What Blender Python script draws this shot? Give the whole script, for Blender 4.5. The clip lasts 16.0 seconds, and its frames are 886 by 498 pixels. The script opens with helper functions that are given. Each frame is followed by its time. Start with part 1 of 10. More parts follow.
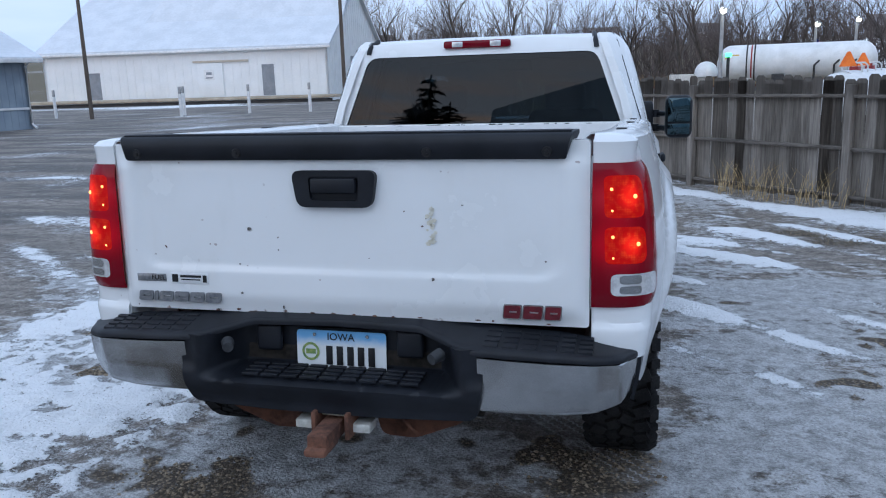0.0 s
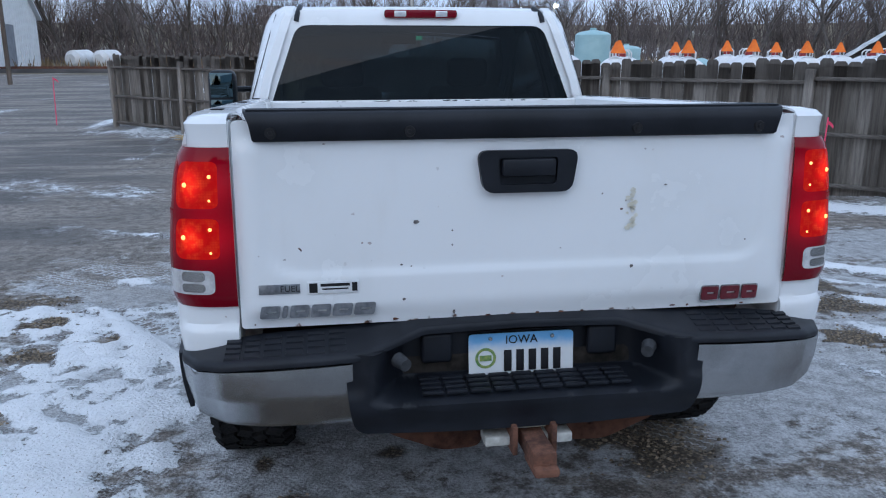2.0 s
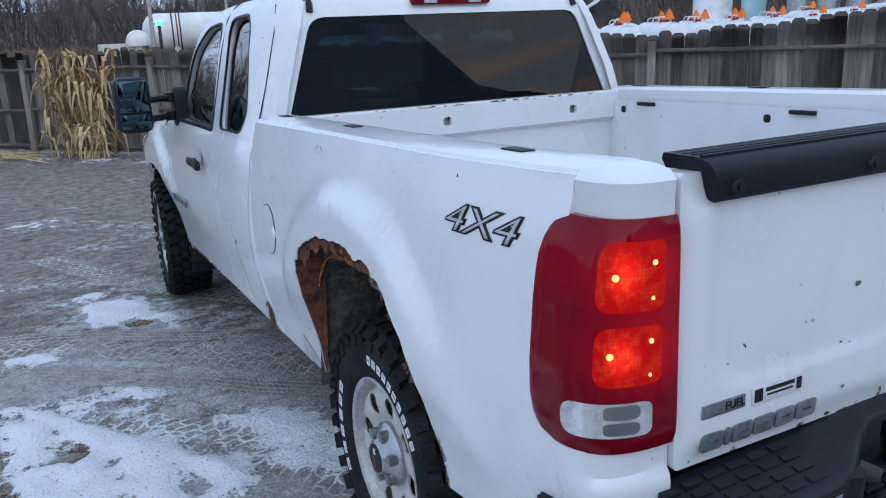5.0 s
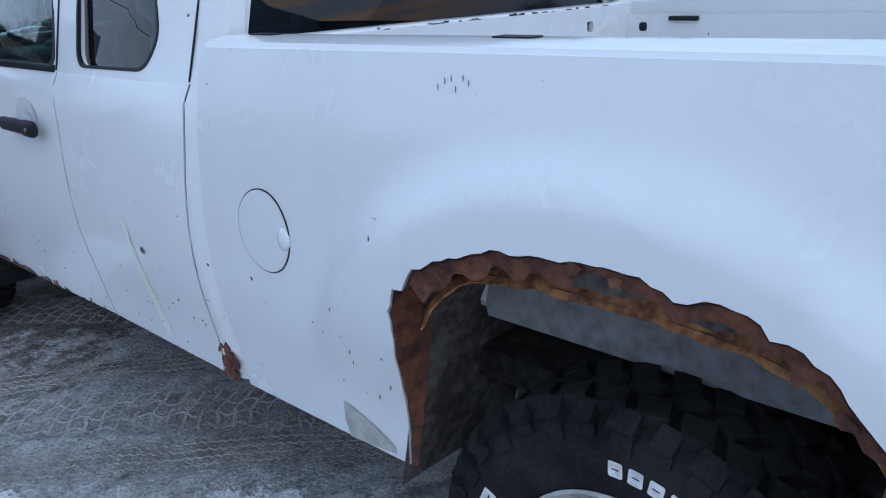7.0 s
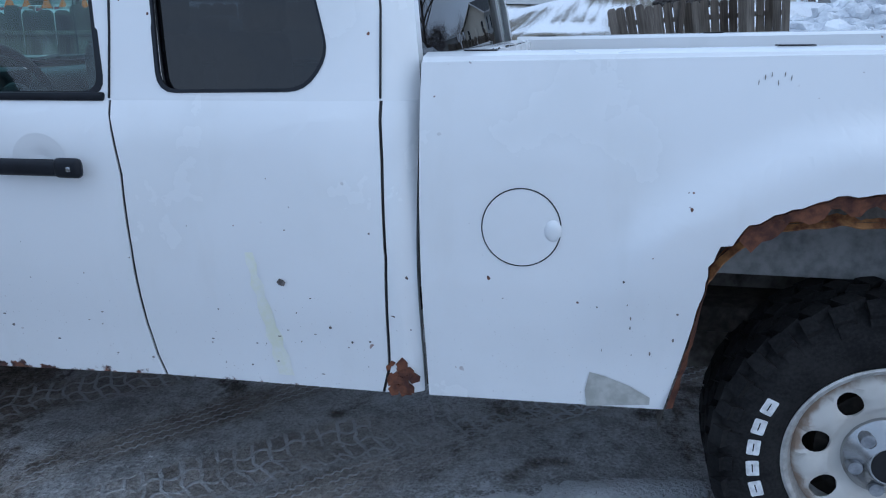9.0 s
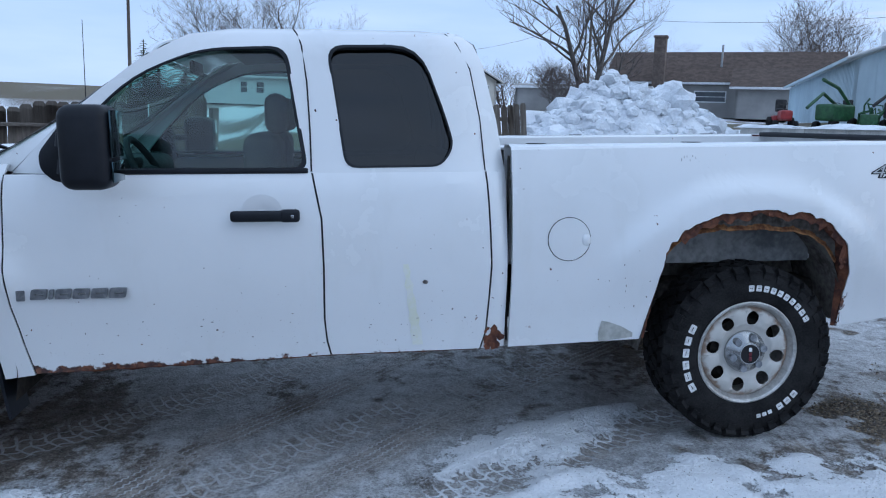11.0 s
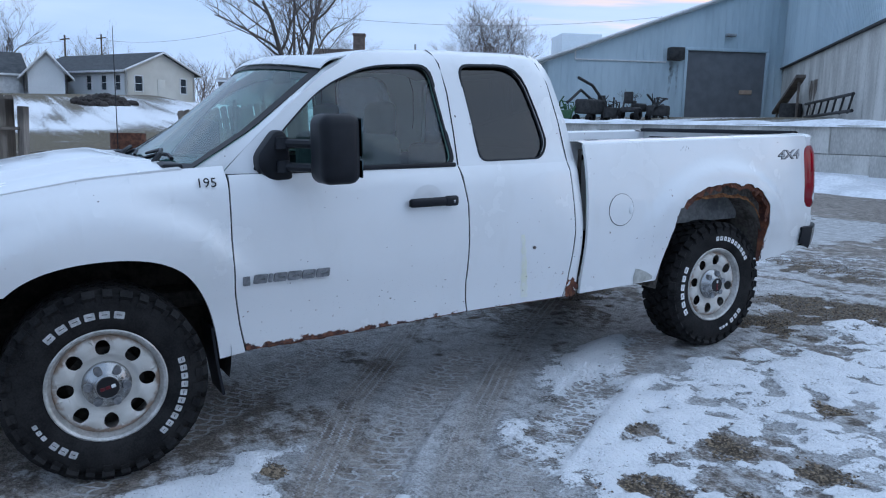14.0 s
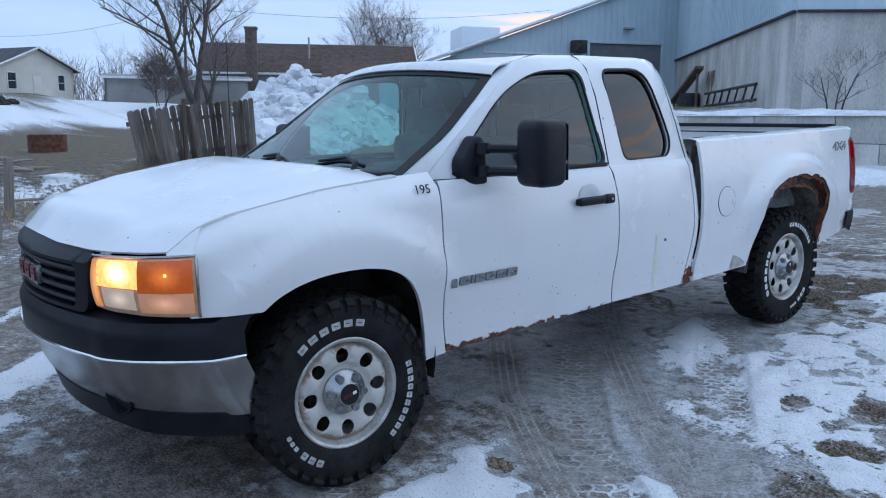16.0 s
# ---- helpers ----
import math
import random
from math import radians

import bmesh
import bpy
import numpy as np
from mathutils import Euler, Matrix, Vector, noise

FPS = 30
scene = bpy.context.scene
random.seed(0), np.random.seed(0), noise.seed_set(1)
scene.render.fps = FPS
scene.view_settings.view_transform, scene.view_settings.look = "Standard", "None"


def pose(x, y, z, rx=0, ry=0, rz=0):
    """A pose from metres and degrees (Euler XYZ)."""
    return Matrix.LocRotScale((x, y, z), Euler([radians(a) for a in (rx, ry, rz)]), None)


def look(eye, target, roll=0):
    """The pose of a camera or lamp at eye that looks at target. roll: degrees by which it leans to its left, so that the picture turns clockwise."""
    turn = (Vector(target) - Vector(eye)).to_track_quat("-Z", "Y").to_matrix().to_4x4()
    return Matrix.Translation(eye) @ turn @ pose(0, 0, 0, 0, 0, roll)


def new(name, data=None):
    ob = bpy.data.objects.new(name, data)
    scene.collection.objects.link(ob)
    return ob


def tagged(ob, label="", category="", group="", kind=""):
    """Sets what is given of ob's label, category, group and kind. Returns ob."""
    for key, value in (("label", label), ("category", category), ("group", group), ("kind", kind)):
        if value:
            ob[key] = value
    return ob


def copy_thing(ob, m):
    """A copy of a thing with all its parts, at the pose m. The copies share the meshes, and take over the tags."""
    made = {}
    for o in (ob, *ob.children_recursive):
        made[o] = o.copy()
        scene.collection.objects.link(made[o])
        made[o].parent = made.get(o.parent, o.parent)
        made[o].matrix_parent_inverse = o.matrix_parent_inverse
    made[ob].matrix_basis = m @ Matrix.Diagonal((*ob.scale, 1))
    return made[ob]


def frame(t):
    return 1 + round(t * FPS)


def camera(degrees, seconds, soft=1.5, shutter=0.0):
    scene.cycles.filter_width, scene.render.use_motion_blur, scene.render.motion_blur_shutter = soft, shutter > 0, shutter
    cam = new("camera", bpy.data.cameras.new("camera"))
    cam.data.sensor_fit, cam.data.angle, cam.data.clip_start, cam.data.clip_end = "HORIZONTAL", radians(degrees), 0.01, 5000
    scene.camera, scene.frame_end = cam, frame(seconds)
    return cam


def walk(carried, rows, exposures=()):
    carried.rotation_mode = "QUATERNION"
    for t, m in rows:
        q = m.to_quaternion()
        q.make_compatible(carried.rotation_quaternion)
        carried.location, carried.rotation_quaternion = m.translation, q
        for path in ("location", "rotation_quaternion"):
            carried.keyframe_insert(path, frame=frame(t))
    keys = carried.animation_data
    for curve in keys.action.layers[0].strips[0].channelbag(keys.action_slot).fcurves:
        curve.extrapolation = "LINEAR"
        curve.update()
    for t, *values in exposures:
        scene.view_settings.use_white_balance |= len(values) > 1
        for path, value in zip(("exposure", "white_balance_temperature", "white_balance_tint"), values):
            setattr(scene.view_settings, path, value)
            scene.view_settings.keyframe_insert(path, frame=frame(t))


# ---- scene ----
cam = camera(58.4, 16.0, 1.1)
PATH = [
    (0, (0.926, -3.302, 1.463), (0.437, -1.398, 1.095), -1.3),
    (0.5, (0.542, -3.259, 1.464), (0.275, -1.312, 1.091), -0.9),
    (1, (0.181, -3.312, 1.483), (0.112, -1.351, 1.097), -0.6),
    (1.5, (-0.141, -3.228, 1.476), (-0.031, -1.272, 1.074), -0.4),
    (2, (-0.545, -3.1, 1.456), (-0.254, -1.168, 1.028), -0.3),
    (2.5, (-0.858, -2.904, 1.486), (-0.36, -1.016, 1.057), -0.2),
    (3, (-1.15, -2.783, 1.509), (-0.474, -0.952, 1.076), -0.4),
    (3.5, (-1.383, -2.692, 1.557), (-0.601, -0.906, 1.113), -1.0),
    (4, (-1.488, -2.528, 1.551), (-0.68, -0.757, 1.093), -1.8),
    (4.5, (-1.633, -2.272, 1.535), (-0.8, -0.515, 1.066), -2.4),
    (5, (-1.724, -1.992, 1.571), (-0.852, -0.261, 1.078), -3.0),
    (5.2, (-1.732, -1.858, 1.574), (-0.845, -0.133, 1.089), -3.4),
    (7.3, (-1.97, -0.32, 1.439), (-0.519, 0.881, 0.765), -2.4),
    (7.5, (-2.013, -0.171, 1.433), (-0.503, 0.95, 0.753), -2.3),
    (8, (-2.106, 0.194, 1.403), (-0.444, 1.094, 0.748), -2.1),
    (8.5, (-2.479, 0.396, 1.428), (-0.694, 1.055, 0.812), -1.6),
    (9, (-2.784, 0.651, 1.415), (-0.908, 1.071, 0.864), -0.9),
    (9.5, (-3.196, 0.909, 1.395), (-1.264, 1.11, 0.92), -0.1),
    (9.7, (-3.343, 1.012, 1.389), (-1.397, 1.149, 0.95), 0.1),
    (11.8, (-4.49, 2.381, 1.481), (-2.58, 1.89, 1.153), -0.5),
    (12, (-4.503, 2.515, 1.458), (-2.606, 1.973, 1.124), -0.7),
    (12.5, (-4.503, 2.88, 1.451), (-2.639, 2.236, 1.116), -0.8),
    (13, (-4.528, 3.267, 1.47), (-2.716, 2.492, 1.128), -0.4),
    (13.5, (-4.422, 3.6, 1.481), (-2.661, 2.714, 1.144), -0.2),
    (14, (-4.419, 4.018, 1.495), (-2.711, 3.033, 1.16), -0.1),
    (14.5, (-4.286, 4.314, 1.512), (-2.617, 3.263, 1.181), -0.3),
    (15, (-4.149, 4.675, 1.534), (-2.515, 3.571, 1.202), -0.6),
    (15.5, (-3.99, 4.995, 1.55), (-2.397, 3.838, 1.202), -0.8),
    (16, (-3.75, 5.276, 1.567), (-2.204, 4.058, 1.211), -1.0),
]
# the yard falls towards the fence: path and truck share its slope
TILT = pose(0, 0, 0, -1.8)
EXPOSURE = [(0, 0.02, 6240, 7), (5, 0.0, 6190, 7), (8, -0.07, 5850, 5), (16, -0.11, 5930, 6)]
walk(cam, [(t, TILT @ look(eye, target, roll)) for t, eye, target, roll in PATH], EXPOSURE)

# ---- sky and sun: a grey dusk with a low warm glow behind the truck ----
world = bpy.data.worlds.new("sky")
scene.world = world
world.use_nodes = True
wt = world.node_tree
wt.nodes.clear()
w_out = wt.nodes.new("ShaderNodeOutputWorld")
w_bg = wt.nodes.new("ShaderNodeBackground")
w_sky = wt.nodes.new("ShaderNodeTexSky")
w_sky.sky_type, w_sky.sun_disc = "NISHITA", False
SUN_UP, SUN_ROT = 5.0, 188.0
w_sky.sun_elevation, w_sky.sun_rotation = radians(SUN_UP), radians(SUN_ROT)
w_sky.dust_density, w_sky.ozone_density = 2.0, 2.0
w_scale = wt.nodes.new("ShaderNodeVectorMath")
w_scale.operation, w_scale.inputs[3].default_value = "SCALE", 0.9
wt.links.new(w_sky.outputs[0], w_scale.inputs[0])
# the cloud deck: a grey-lavender layer with streaks, drawn over the clear sky
w_co = wt.nodes.new("ShaderNodeTexCoord")
w_map = wt.nodes.new("ShaderNodeMapping")
w_map.inputs["Scale"].default_value = (1.6, 1.6, 9.0)
w_noise = wt.nodes.new("ShaderNodeTexNoise")
w_noise.inputs["Scale"].default_value, w_noise.inputs["Detail"].default_value = 1.7, 6
wt.links.new(w_co.outputs["Generated"], w_map.inputs[0])
wt.links.new(w_map.outputs[0], w_noise.inputs["Vector"])
w_ramp = wt.nodes.new("ShaderNodeValToRGB")
w_ramp.color_ramp.elements[0].position, w_ramp.color_ramp.elements[0].color = 0.36, (6.3, 8.1, 11.6, 1)
w_ramp.color_ramp.elements[1].position, w_ramp.color_ramp.elements[1].color = 0.66, (8.0, 9.5, 12.5, 1)
wt.links.new(w_noise.outputs[0], w_ramp.inputs[0])
w_mix = wt.nodes.new("ShaderNodeMix")
w_mix.data_type = "RGBA"
w_mix.inputs["Factor"].default_value = 0.90
wt.links.new(w_scale.outputs[0], w_mix.inputs["A"])
wt.links.new(w_ramp.outputs[0], w_mix.inputs["B"])
# the afterglow low in the south, in streaks under the cloud
w_sep = wt.nodes.new("ShaderNodeSeparateXYZ")
wt.links.new(w_co.outputs["Generated"], w_sep.inputs[0])


def w_range(value, lo, hi):
    n = wt.nodes.new("ShaderNodeMapRange")
    n.interpolation_type = "SMOOTHSTEP"
    n.inputs[1].default_value, n.inputs[2].default_value = lo, hi
    wt.links.new(value, n.inputs[0])
    return n.outputs[0]


def w_times(a, b):
    n = wt.nodes.new("ShaderNodeMath")
    n.operation = "MULTIPLY"
    wt.links.new(a, n.inputs[0])
    wt.links.new(b, n.inputs[1])
    return n.outputs[0]


w_map2 = wt.nodes.new("ShaderNodeMapping")
w_map2.inputs["Scale"].default_value = (2.0, 2.0, 26.0)
w_streak = wt.nodes.new("ShaderNodeTexNoise")
w_streak.inputs["Scale"].default_value, w_streak.inputs["Detail"].default_value = 1.6, 5
wt.links.new(w_co.outputs["Generated"], w_map2.inputs[0])
wt.links.new(w_map2.outputs[0], w_streak.inputs["Vector"])
w_glow = w_times(w_times(w_range(w_sep.outputs["Z"], 0.42, 0.16), w_range(w_sep.outputs["Y"], -0.45, -0.90)), w_range(w_streak.outputs[0], 0.44, 0.62))
w_warm = wt.nodes.new("ShaderNodeMix")
w_warm.data_type = "RGBA"
w_warm.inputs["B"].default_value = (20.0, 11.0, 5.6, 1)
wt.links.new(w_glow, w_warm.inputs["Factor"])
wt.links.new(w_mix.outputs["Result"], w_warm.inputs["A"])
wt.links.new(w_warm.outputs["Result"], w_bg.inputs["Color"])
w_bg.inputs["Strength"].default_value = 0.1
wt.links.new(w_bg.outputs[0], w_out.inputs[0])

sun = new("sun", bpy.data.lights.new("sun", "SUN"))
sun.data.energy, sun.data.angle, sun.data.color = 0.95, radians(100), (0.93, 0.965, 1.0)
_a, _e = radians(SUN_ROT), radians(36)
sun.matrix_world = look((0, 0, 30), (-math.sin(_a) * math.cos(_e), -math.cos(_a) * math.cos(_e), 30 - math.sin(_e)))


# ---- materials ----
class Tree:
    """A small builder for node materials."""

    def __init__(self, name):
        self.m = bpy.data.materials.new(name)
        self.m.use_nodes = True
        self.t = self.m.node_tree
        self.bsdf = self.t.nodes["Principled BSDF"]
        self.co = self.t.nodes.new("ShaderNodeTexCoord").outputs["Object"]

    def link(self, a, b):
        self.t.links.new(a, b)

    def node(self, kind, **values):
        n = self.t.nodes.new(kind)
        for k, v in values.items():
            self.put(n.inputs[k], v)
        return n

    def put(self, socket, v):
        if isinstance(v, bpy.types.NodeSocket):
            self.link(v, socket)
        elif isinstance(v, (tuple, list)) and len(v) == 3 and socket.type == "RGBA":
            socket.default_value = (*v, 1)
        else:
            socket.default_value = v

    def noise(self, scale, detail=4, rough=0.55, stretch=None, vec=None):
        v = vec or self.co
        if stretch:
            mp = self.node("ShaderNodeMapping", Scale=stretch)
            self.link(v, mp.inputs["Vector"])
            v = mp.outputs[0]
        n = self.node("ShaderNodeTexNoise", Scale=scale, Detail=detail, Roughness=rough)
        self.link(v, n.inputs["Vector"])
        return n.outputs[0]

    def ramp(self, value, lo, hi):
        n = self.node("ShaderNodeMapRange", Value=value)
        n.inputs[1].default_value, n.inputs[2].default_value = lo, hi
        n.interpolation_type = "SMOOTHSTEP"
        return n.outputs[0]

    def math(self, op, a, b=0.0):
        n = self.t.nodes.new("ShaderNodeMath")
        n.operation = op
        self.put(n.inputs[0], a)
        self.put(n.inputs[1], b)
        return n.outputs[0]

    def mix(self, f, a, b):
        n = self.t.nodes.new("ShaderNodeMix")
        n.data_type = "RGBA"
        self.put(n.inputs["Factor"], f)
        self.put(n.inputs["A"], a)
        self.put(n.inputs["B"], b)
        return n.outputs["Result"]

    def xyz(self):
        n = self.t.nodes.new("ShaderNodeSeparateXYZ")
        self.link(self.co, n.inputs[0])
        return n.outputs

    def bump(self, height, strength=0.3, distance=0.01):
        n = self.node("ShaderNodeBump", Height=height, Strength=strength, Distance=distance)
        self.link(n.outputs[0], self.bsdf.inputs["Normal"])

    def set(self, **values):
        for k, v in values.items():
            self.put(self.bsdf.inputs[k.replace("_", " ")], v)
        return self.m


def rough_mat(name, dark, light, scale=6.0, rough=0.7, metal=0.0, bump=0.2, fine=60.0, dist=0.004, stretch=None, spec=0.5):
    """A surface whose colour wanders between two tones, with fine grain in its relief."""
    t = Tree(name)
    big, small = t.noise(scale, 5, stretch=stretch), t.noise(fine, 3, stretch=stretch)
    both = t.math("ADD", t.math("MULTIPLY", big, 0.65), t.math("MULTIPLY", small, 0.35))
    t.bump(both, bump, dist)
    return t.set(Base_Color=t.mix(t.ramp(both, 0.35, 0.65), dark, light), Roughness=rough, Metallic=metal, Specular_IOR_Level=spec)


RUST_DARK, RUST_LIGHT = (0.050, 0.018, 0.014), (0.19, 0.070, 0.035)


def paint_mat(name, rust=None, low=None):
    """White body paint, dusty, with chips; rust: the wheel arch it eats at (y, z, radius); low: the height of a rotting lower edge."""
    t = Tree(name)
    x, y, z = t.xyz()
    dust = t.noise(2.3, 6)
    grime = t.math("MULTIPLY", t.ramp(dust, 0.42, 0.75), 0.35)
    smear = t.ramp(t.noise(7, 4, stretch=(1, 1, 0.25)), 0.55, 0.75)
    col = t.mix(grime, (0.80, 0.81, 0.82), (0.68, 0.69, 0.68))
    col = t.mix(t.math("MULTIPLY", smear, 0.10), col, (0.55, 0.53, 0.47))
    # road dirt thickens towards the sills in speckles
    speck = t.ramp(t.noise(170, 2), 0.70, 0.76)
    near = t.ramp(z, 0.95, 0.5)
    col = t.mix(t.math("MULTIPLY", speck, t.math("MULTIPLY", near, 0.55)), col, (0.16, 0.12, 0.09))
    chips = t.math("MULTIPLY", t.ramp(t.noise(38, 1), 0.765, 0.78), t.ramp(t.noise(3.1, 2), 0.50, 0.62))
    mask = chips
    edge = t.math("ADD", t.math("MULTIPLY", t.noise(22, 5), 0.10), t.math("MULTIPLY", t.noise(75, 3), 0.03))
    if rust:
        ry, rz, rr = rust
        dy, dz = t.math("SUBTRACT", y, ry), t.math("SUBTRACT", z, rz)
        r = t.math("SQRT", t.math("ADD", t.math("MULTIPLY", dy, dy), t.math("MULTIPLY", dz, dz)))
        eaten = t.ramp(t.math("SUBTRACT", t.math("SUBTRACT", r, rr), edge), -0.022, -0.034)
        mask = t.math("MAXIMUM", mask, eaten)
    if low:
        mask = t.math("MAXIMUM", mask, t.ramp(t.math("SUBTRACT", t.math("SUBTRACT", z, low), edge), -0.028, -0.040))
    rusty = t.mix(t.ramp(t.noise(34, 5), 0.40, 0.66), RUST_DARK, RUST_LIGHT)
    col = t.mix(mask, col, rusty)
    t.bump(t.math("SUBTRACT", t.math("MULTIPLY", t.noise(4, 2), 0.02), mask), 0.25, 0.003)
    rough = t.math("ADD", t.math("MULTIPLY", mask, 0.55), t.math("ADD", 0.13, t.math("MULTIPLY", dust, 0.24)))
    return t.set(Base_Color=col, Roughness=rough, Coat_Weight=0.55, Coat_Roughness=0.07)


def pane_mat(name, tint, gloss=1.0, haze=0.02, frost=None):
    """A pane: lets tinted light through and mirrors at its face."""
    t = Tree(name)
    out = t.t.nodes["Material Output"]
    clear = t.node("ShaderNodeBsdfTransparent", Color=tint)
    shine = t.node("ShaderNodeBsdfGlossy", Roughness=haze)
    lw = t.node("ShaderNodeLayerWeight", Blend=0.5)
    fres = t.math("ADD", 0.042, t.math("MULTIPLY", t.math("POWER", lw.outputs["Facing"], 4.0), 0.80))
    m = t.t.nodes.new("ShaderNodeMixShader")
    t.put(m.inputs[0], t.math("MULTIPLY", fres, gloss))
    t.link(clear.outputs[0], m.inputs[1])
    t.link(shine.outputs[0], m.inputs[2])
    last = m.outputs[0]
    if frost:
        d = t.node("ShaderNodeBsdfDiffuse", Color=frost)
        m2 = t.t.nodes.new("ShaderNodeMixShader")
        t.put(m2.inputs[0], t.math("MULTIPLY", t.ramp(t.noise(3.0, 6), 0.25, 0.8), 0.16))
        t.link(last, m2.inputs[1])
        t.link(d.outputs[0], m2.inputs[2])
        last = m2.outputs[0]
    t.link(last, out.inputs[0])
    return t.m


def glow_mat(name, colour, strength, base=None):
    t = Tree(name)
    return t.set(Base_Color=base or colour, Emission_Color=(*colour, 1), Emission_Strength=strength, Roughness=0.3)


PAINT = paint_mat("white_paint")
PAINT_DOOR = paint_mat("white_paint_sill", low=0.428)
PAINT_BED = paint_mat("white_paint_bed", rust=(0.01, 0.60, 0.408), low=0.40)
BLACK = rough_mat("black_plastic", (0.005, 0.0065, 0.010), (0.012, 0.014, 0.020), 9, 0.48, bump=0.25, fine=400, dist=0.0006, spec=0.22)
RUBBER = rough_mat("tyre_rubber", (0.008, 0.008, 0.009), (0.026, 0.025, 0.025), 7, 0.80, bump=0.3, fine=120, dist=0.002)
LIP_RUST = rough_mat("orange_rust", (0.12, 0.042, 0.022), (0.46, 0.22, 0.085), 26, 0.9, bump=0.7, fine=70, dist=0.006)
LETTER = rough_mat("raised_white_rubber", (0.55, 0.55, 0.55), (0.80, 0.80, 0.80), 30, 0.7)
CHROME = rough_mat("dull_chrome", (0.34, 0.345, 0.35), (0.50, 0.505, 0.51), 6, 0.27, 1.0, bump=0.025, fine=9, dist=0.004)
DECAL = rough_mat("silver_decal", (0.42, 0.43, 0.45), (0.55, 0.56, 0.58), 40, 0.4, 0.1, bump=0.03)
YELLOW = rough_mat("yellow_smear", (0.76, 0.772, 0.62), (0.79, 0.80, 0.76), 12, 0.5, bump=0.0)
BADGE = rough_mat("grey_badge", (0.20, 0.21, 0.23), (0.36, 0.37, 0.39), 40, 0.3, 0.8, bump=0.05)
RED_BADGE = rough_mat("red_badge", (0.085, 0.006, 0.012), (0.15, 0.012, 0.022), 40, 0.3, bump=0.05)
STEEL = rough_mat("silver_wheel_paint", (0.34, 0.33, 0.31), (0.58, 0.57, 0.55), 9, 0.42, 0.45, bump=0.15, fine=70, dist=0.002)
RIM_RUST = rough_mat("rim_rust", (0.16, 0.07, 0.03), (0.42, 0.30, 0.20), 18, 0.75, bump=0.3)
RUST = rough_mat("flaking_rust", RUST_DARK, RUST_LIGHT, 16, 0.9, bump=0.8, fine=60, dist=0.008)
FRAME_RUST = rough_mat("frame_rust", (0.060, 0.026, 0.018), (0.19, 0.082, 0.050), 9, 0.9, bump=0.6, fine=70, dist=0.005)
UNDER = rough_mat("underbody_dirt", (0.012, 0.011, 0.010), (0.05, 0.042, 0.036), 5, 0.9, bump=0.4, fine=40)
WELL = rough_mat("wheel_well", (0.052, 0.044, 0.038), (0.19, 0.172, 0.155), 5, 0.85, bump=0.3, fine=40)
HOUSE = rough_mat("shaded_wheel_house", (0.10, 0.105, 0.11), (0.26, 0.26, 0.26), 4, 0.85, bump=0.3, fine=40)
SEAT = rough_mat("grey_cloth", (0.035, 0.037, 0.042), (0.07, 0.072, 0.078), 20, 0.95, bump=0.3, fine=300, dist=0.001)
TRIM_GREY = rough_mat("cabin_plastic", (0.030, 0.032, 0.036), (0.055, 0.057, 0.062), 15, 0.6)
PRIVACY = pane_mat("privacy_glass", (0.06, 0.064, 0.078), 1.6, 0.012)
REAR_GLASS = pane_mat("rear_glass", (0.032, 0.035, 0.047), 0.90, 0.012)
CLEAR = pane_mat("green_tinted_glass", (0.64, 0.84, 0.79), 2.0)
SCREEN = pane_mat("windshield_glass", (0.52, 0.82, 0.77), 1.0, frost=(0.28, 0.50, 0.48))
MIRROR = rough_mat("mirror_glass", (0.05, 0.085, 0.10), (0.07, 0.105, 0.12), 3, 0.03, 1.0, bump=0.0)
def red_lens():
    """Deep red plastic that carries the light of its two bulbs."""
    t = Tree("red_lens")
    x, y, z = t.xyz()
    dx = t.math("DIVIDE", t.math("SUBTRACT", t.math("ABSOLUTE", x), 0.850), 0.075)
    glow = None
    for zc in (1.183, 1.045):
        dz = t.math("DIVIDE", t.math("SUBTRACT", z, zc), 0.062)
        g = t.math("EXPONENT", t.math("MULTIPLY", t.math("ADD", t.math("MULTIPLY", dx, dx), t.math("MULTIPLY", dz, dz)), -1.0))
        glow = g if glow is None else t.math("ADD", glow, g)
    return t.set(Base_Color=(0.125, 0.001, 0.009), Emission_Color=(0.85, 0.004, 0.016, 1), Emission_Strength=t.math("ADD", 0.022, t.math("MULTIPLY", glow, 0.34)), Roughness=0.08, Specular_IOR_Level=0.22)


LENS_RED = red_lens()


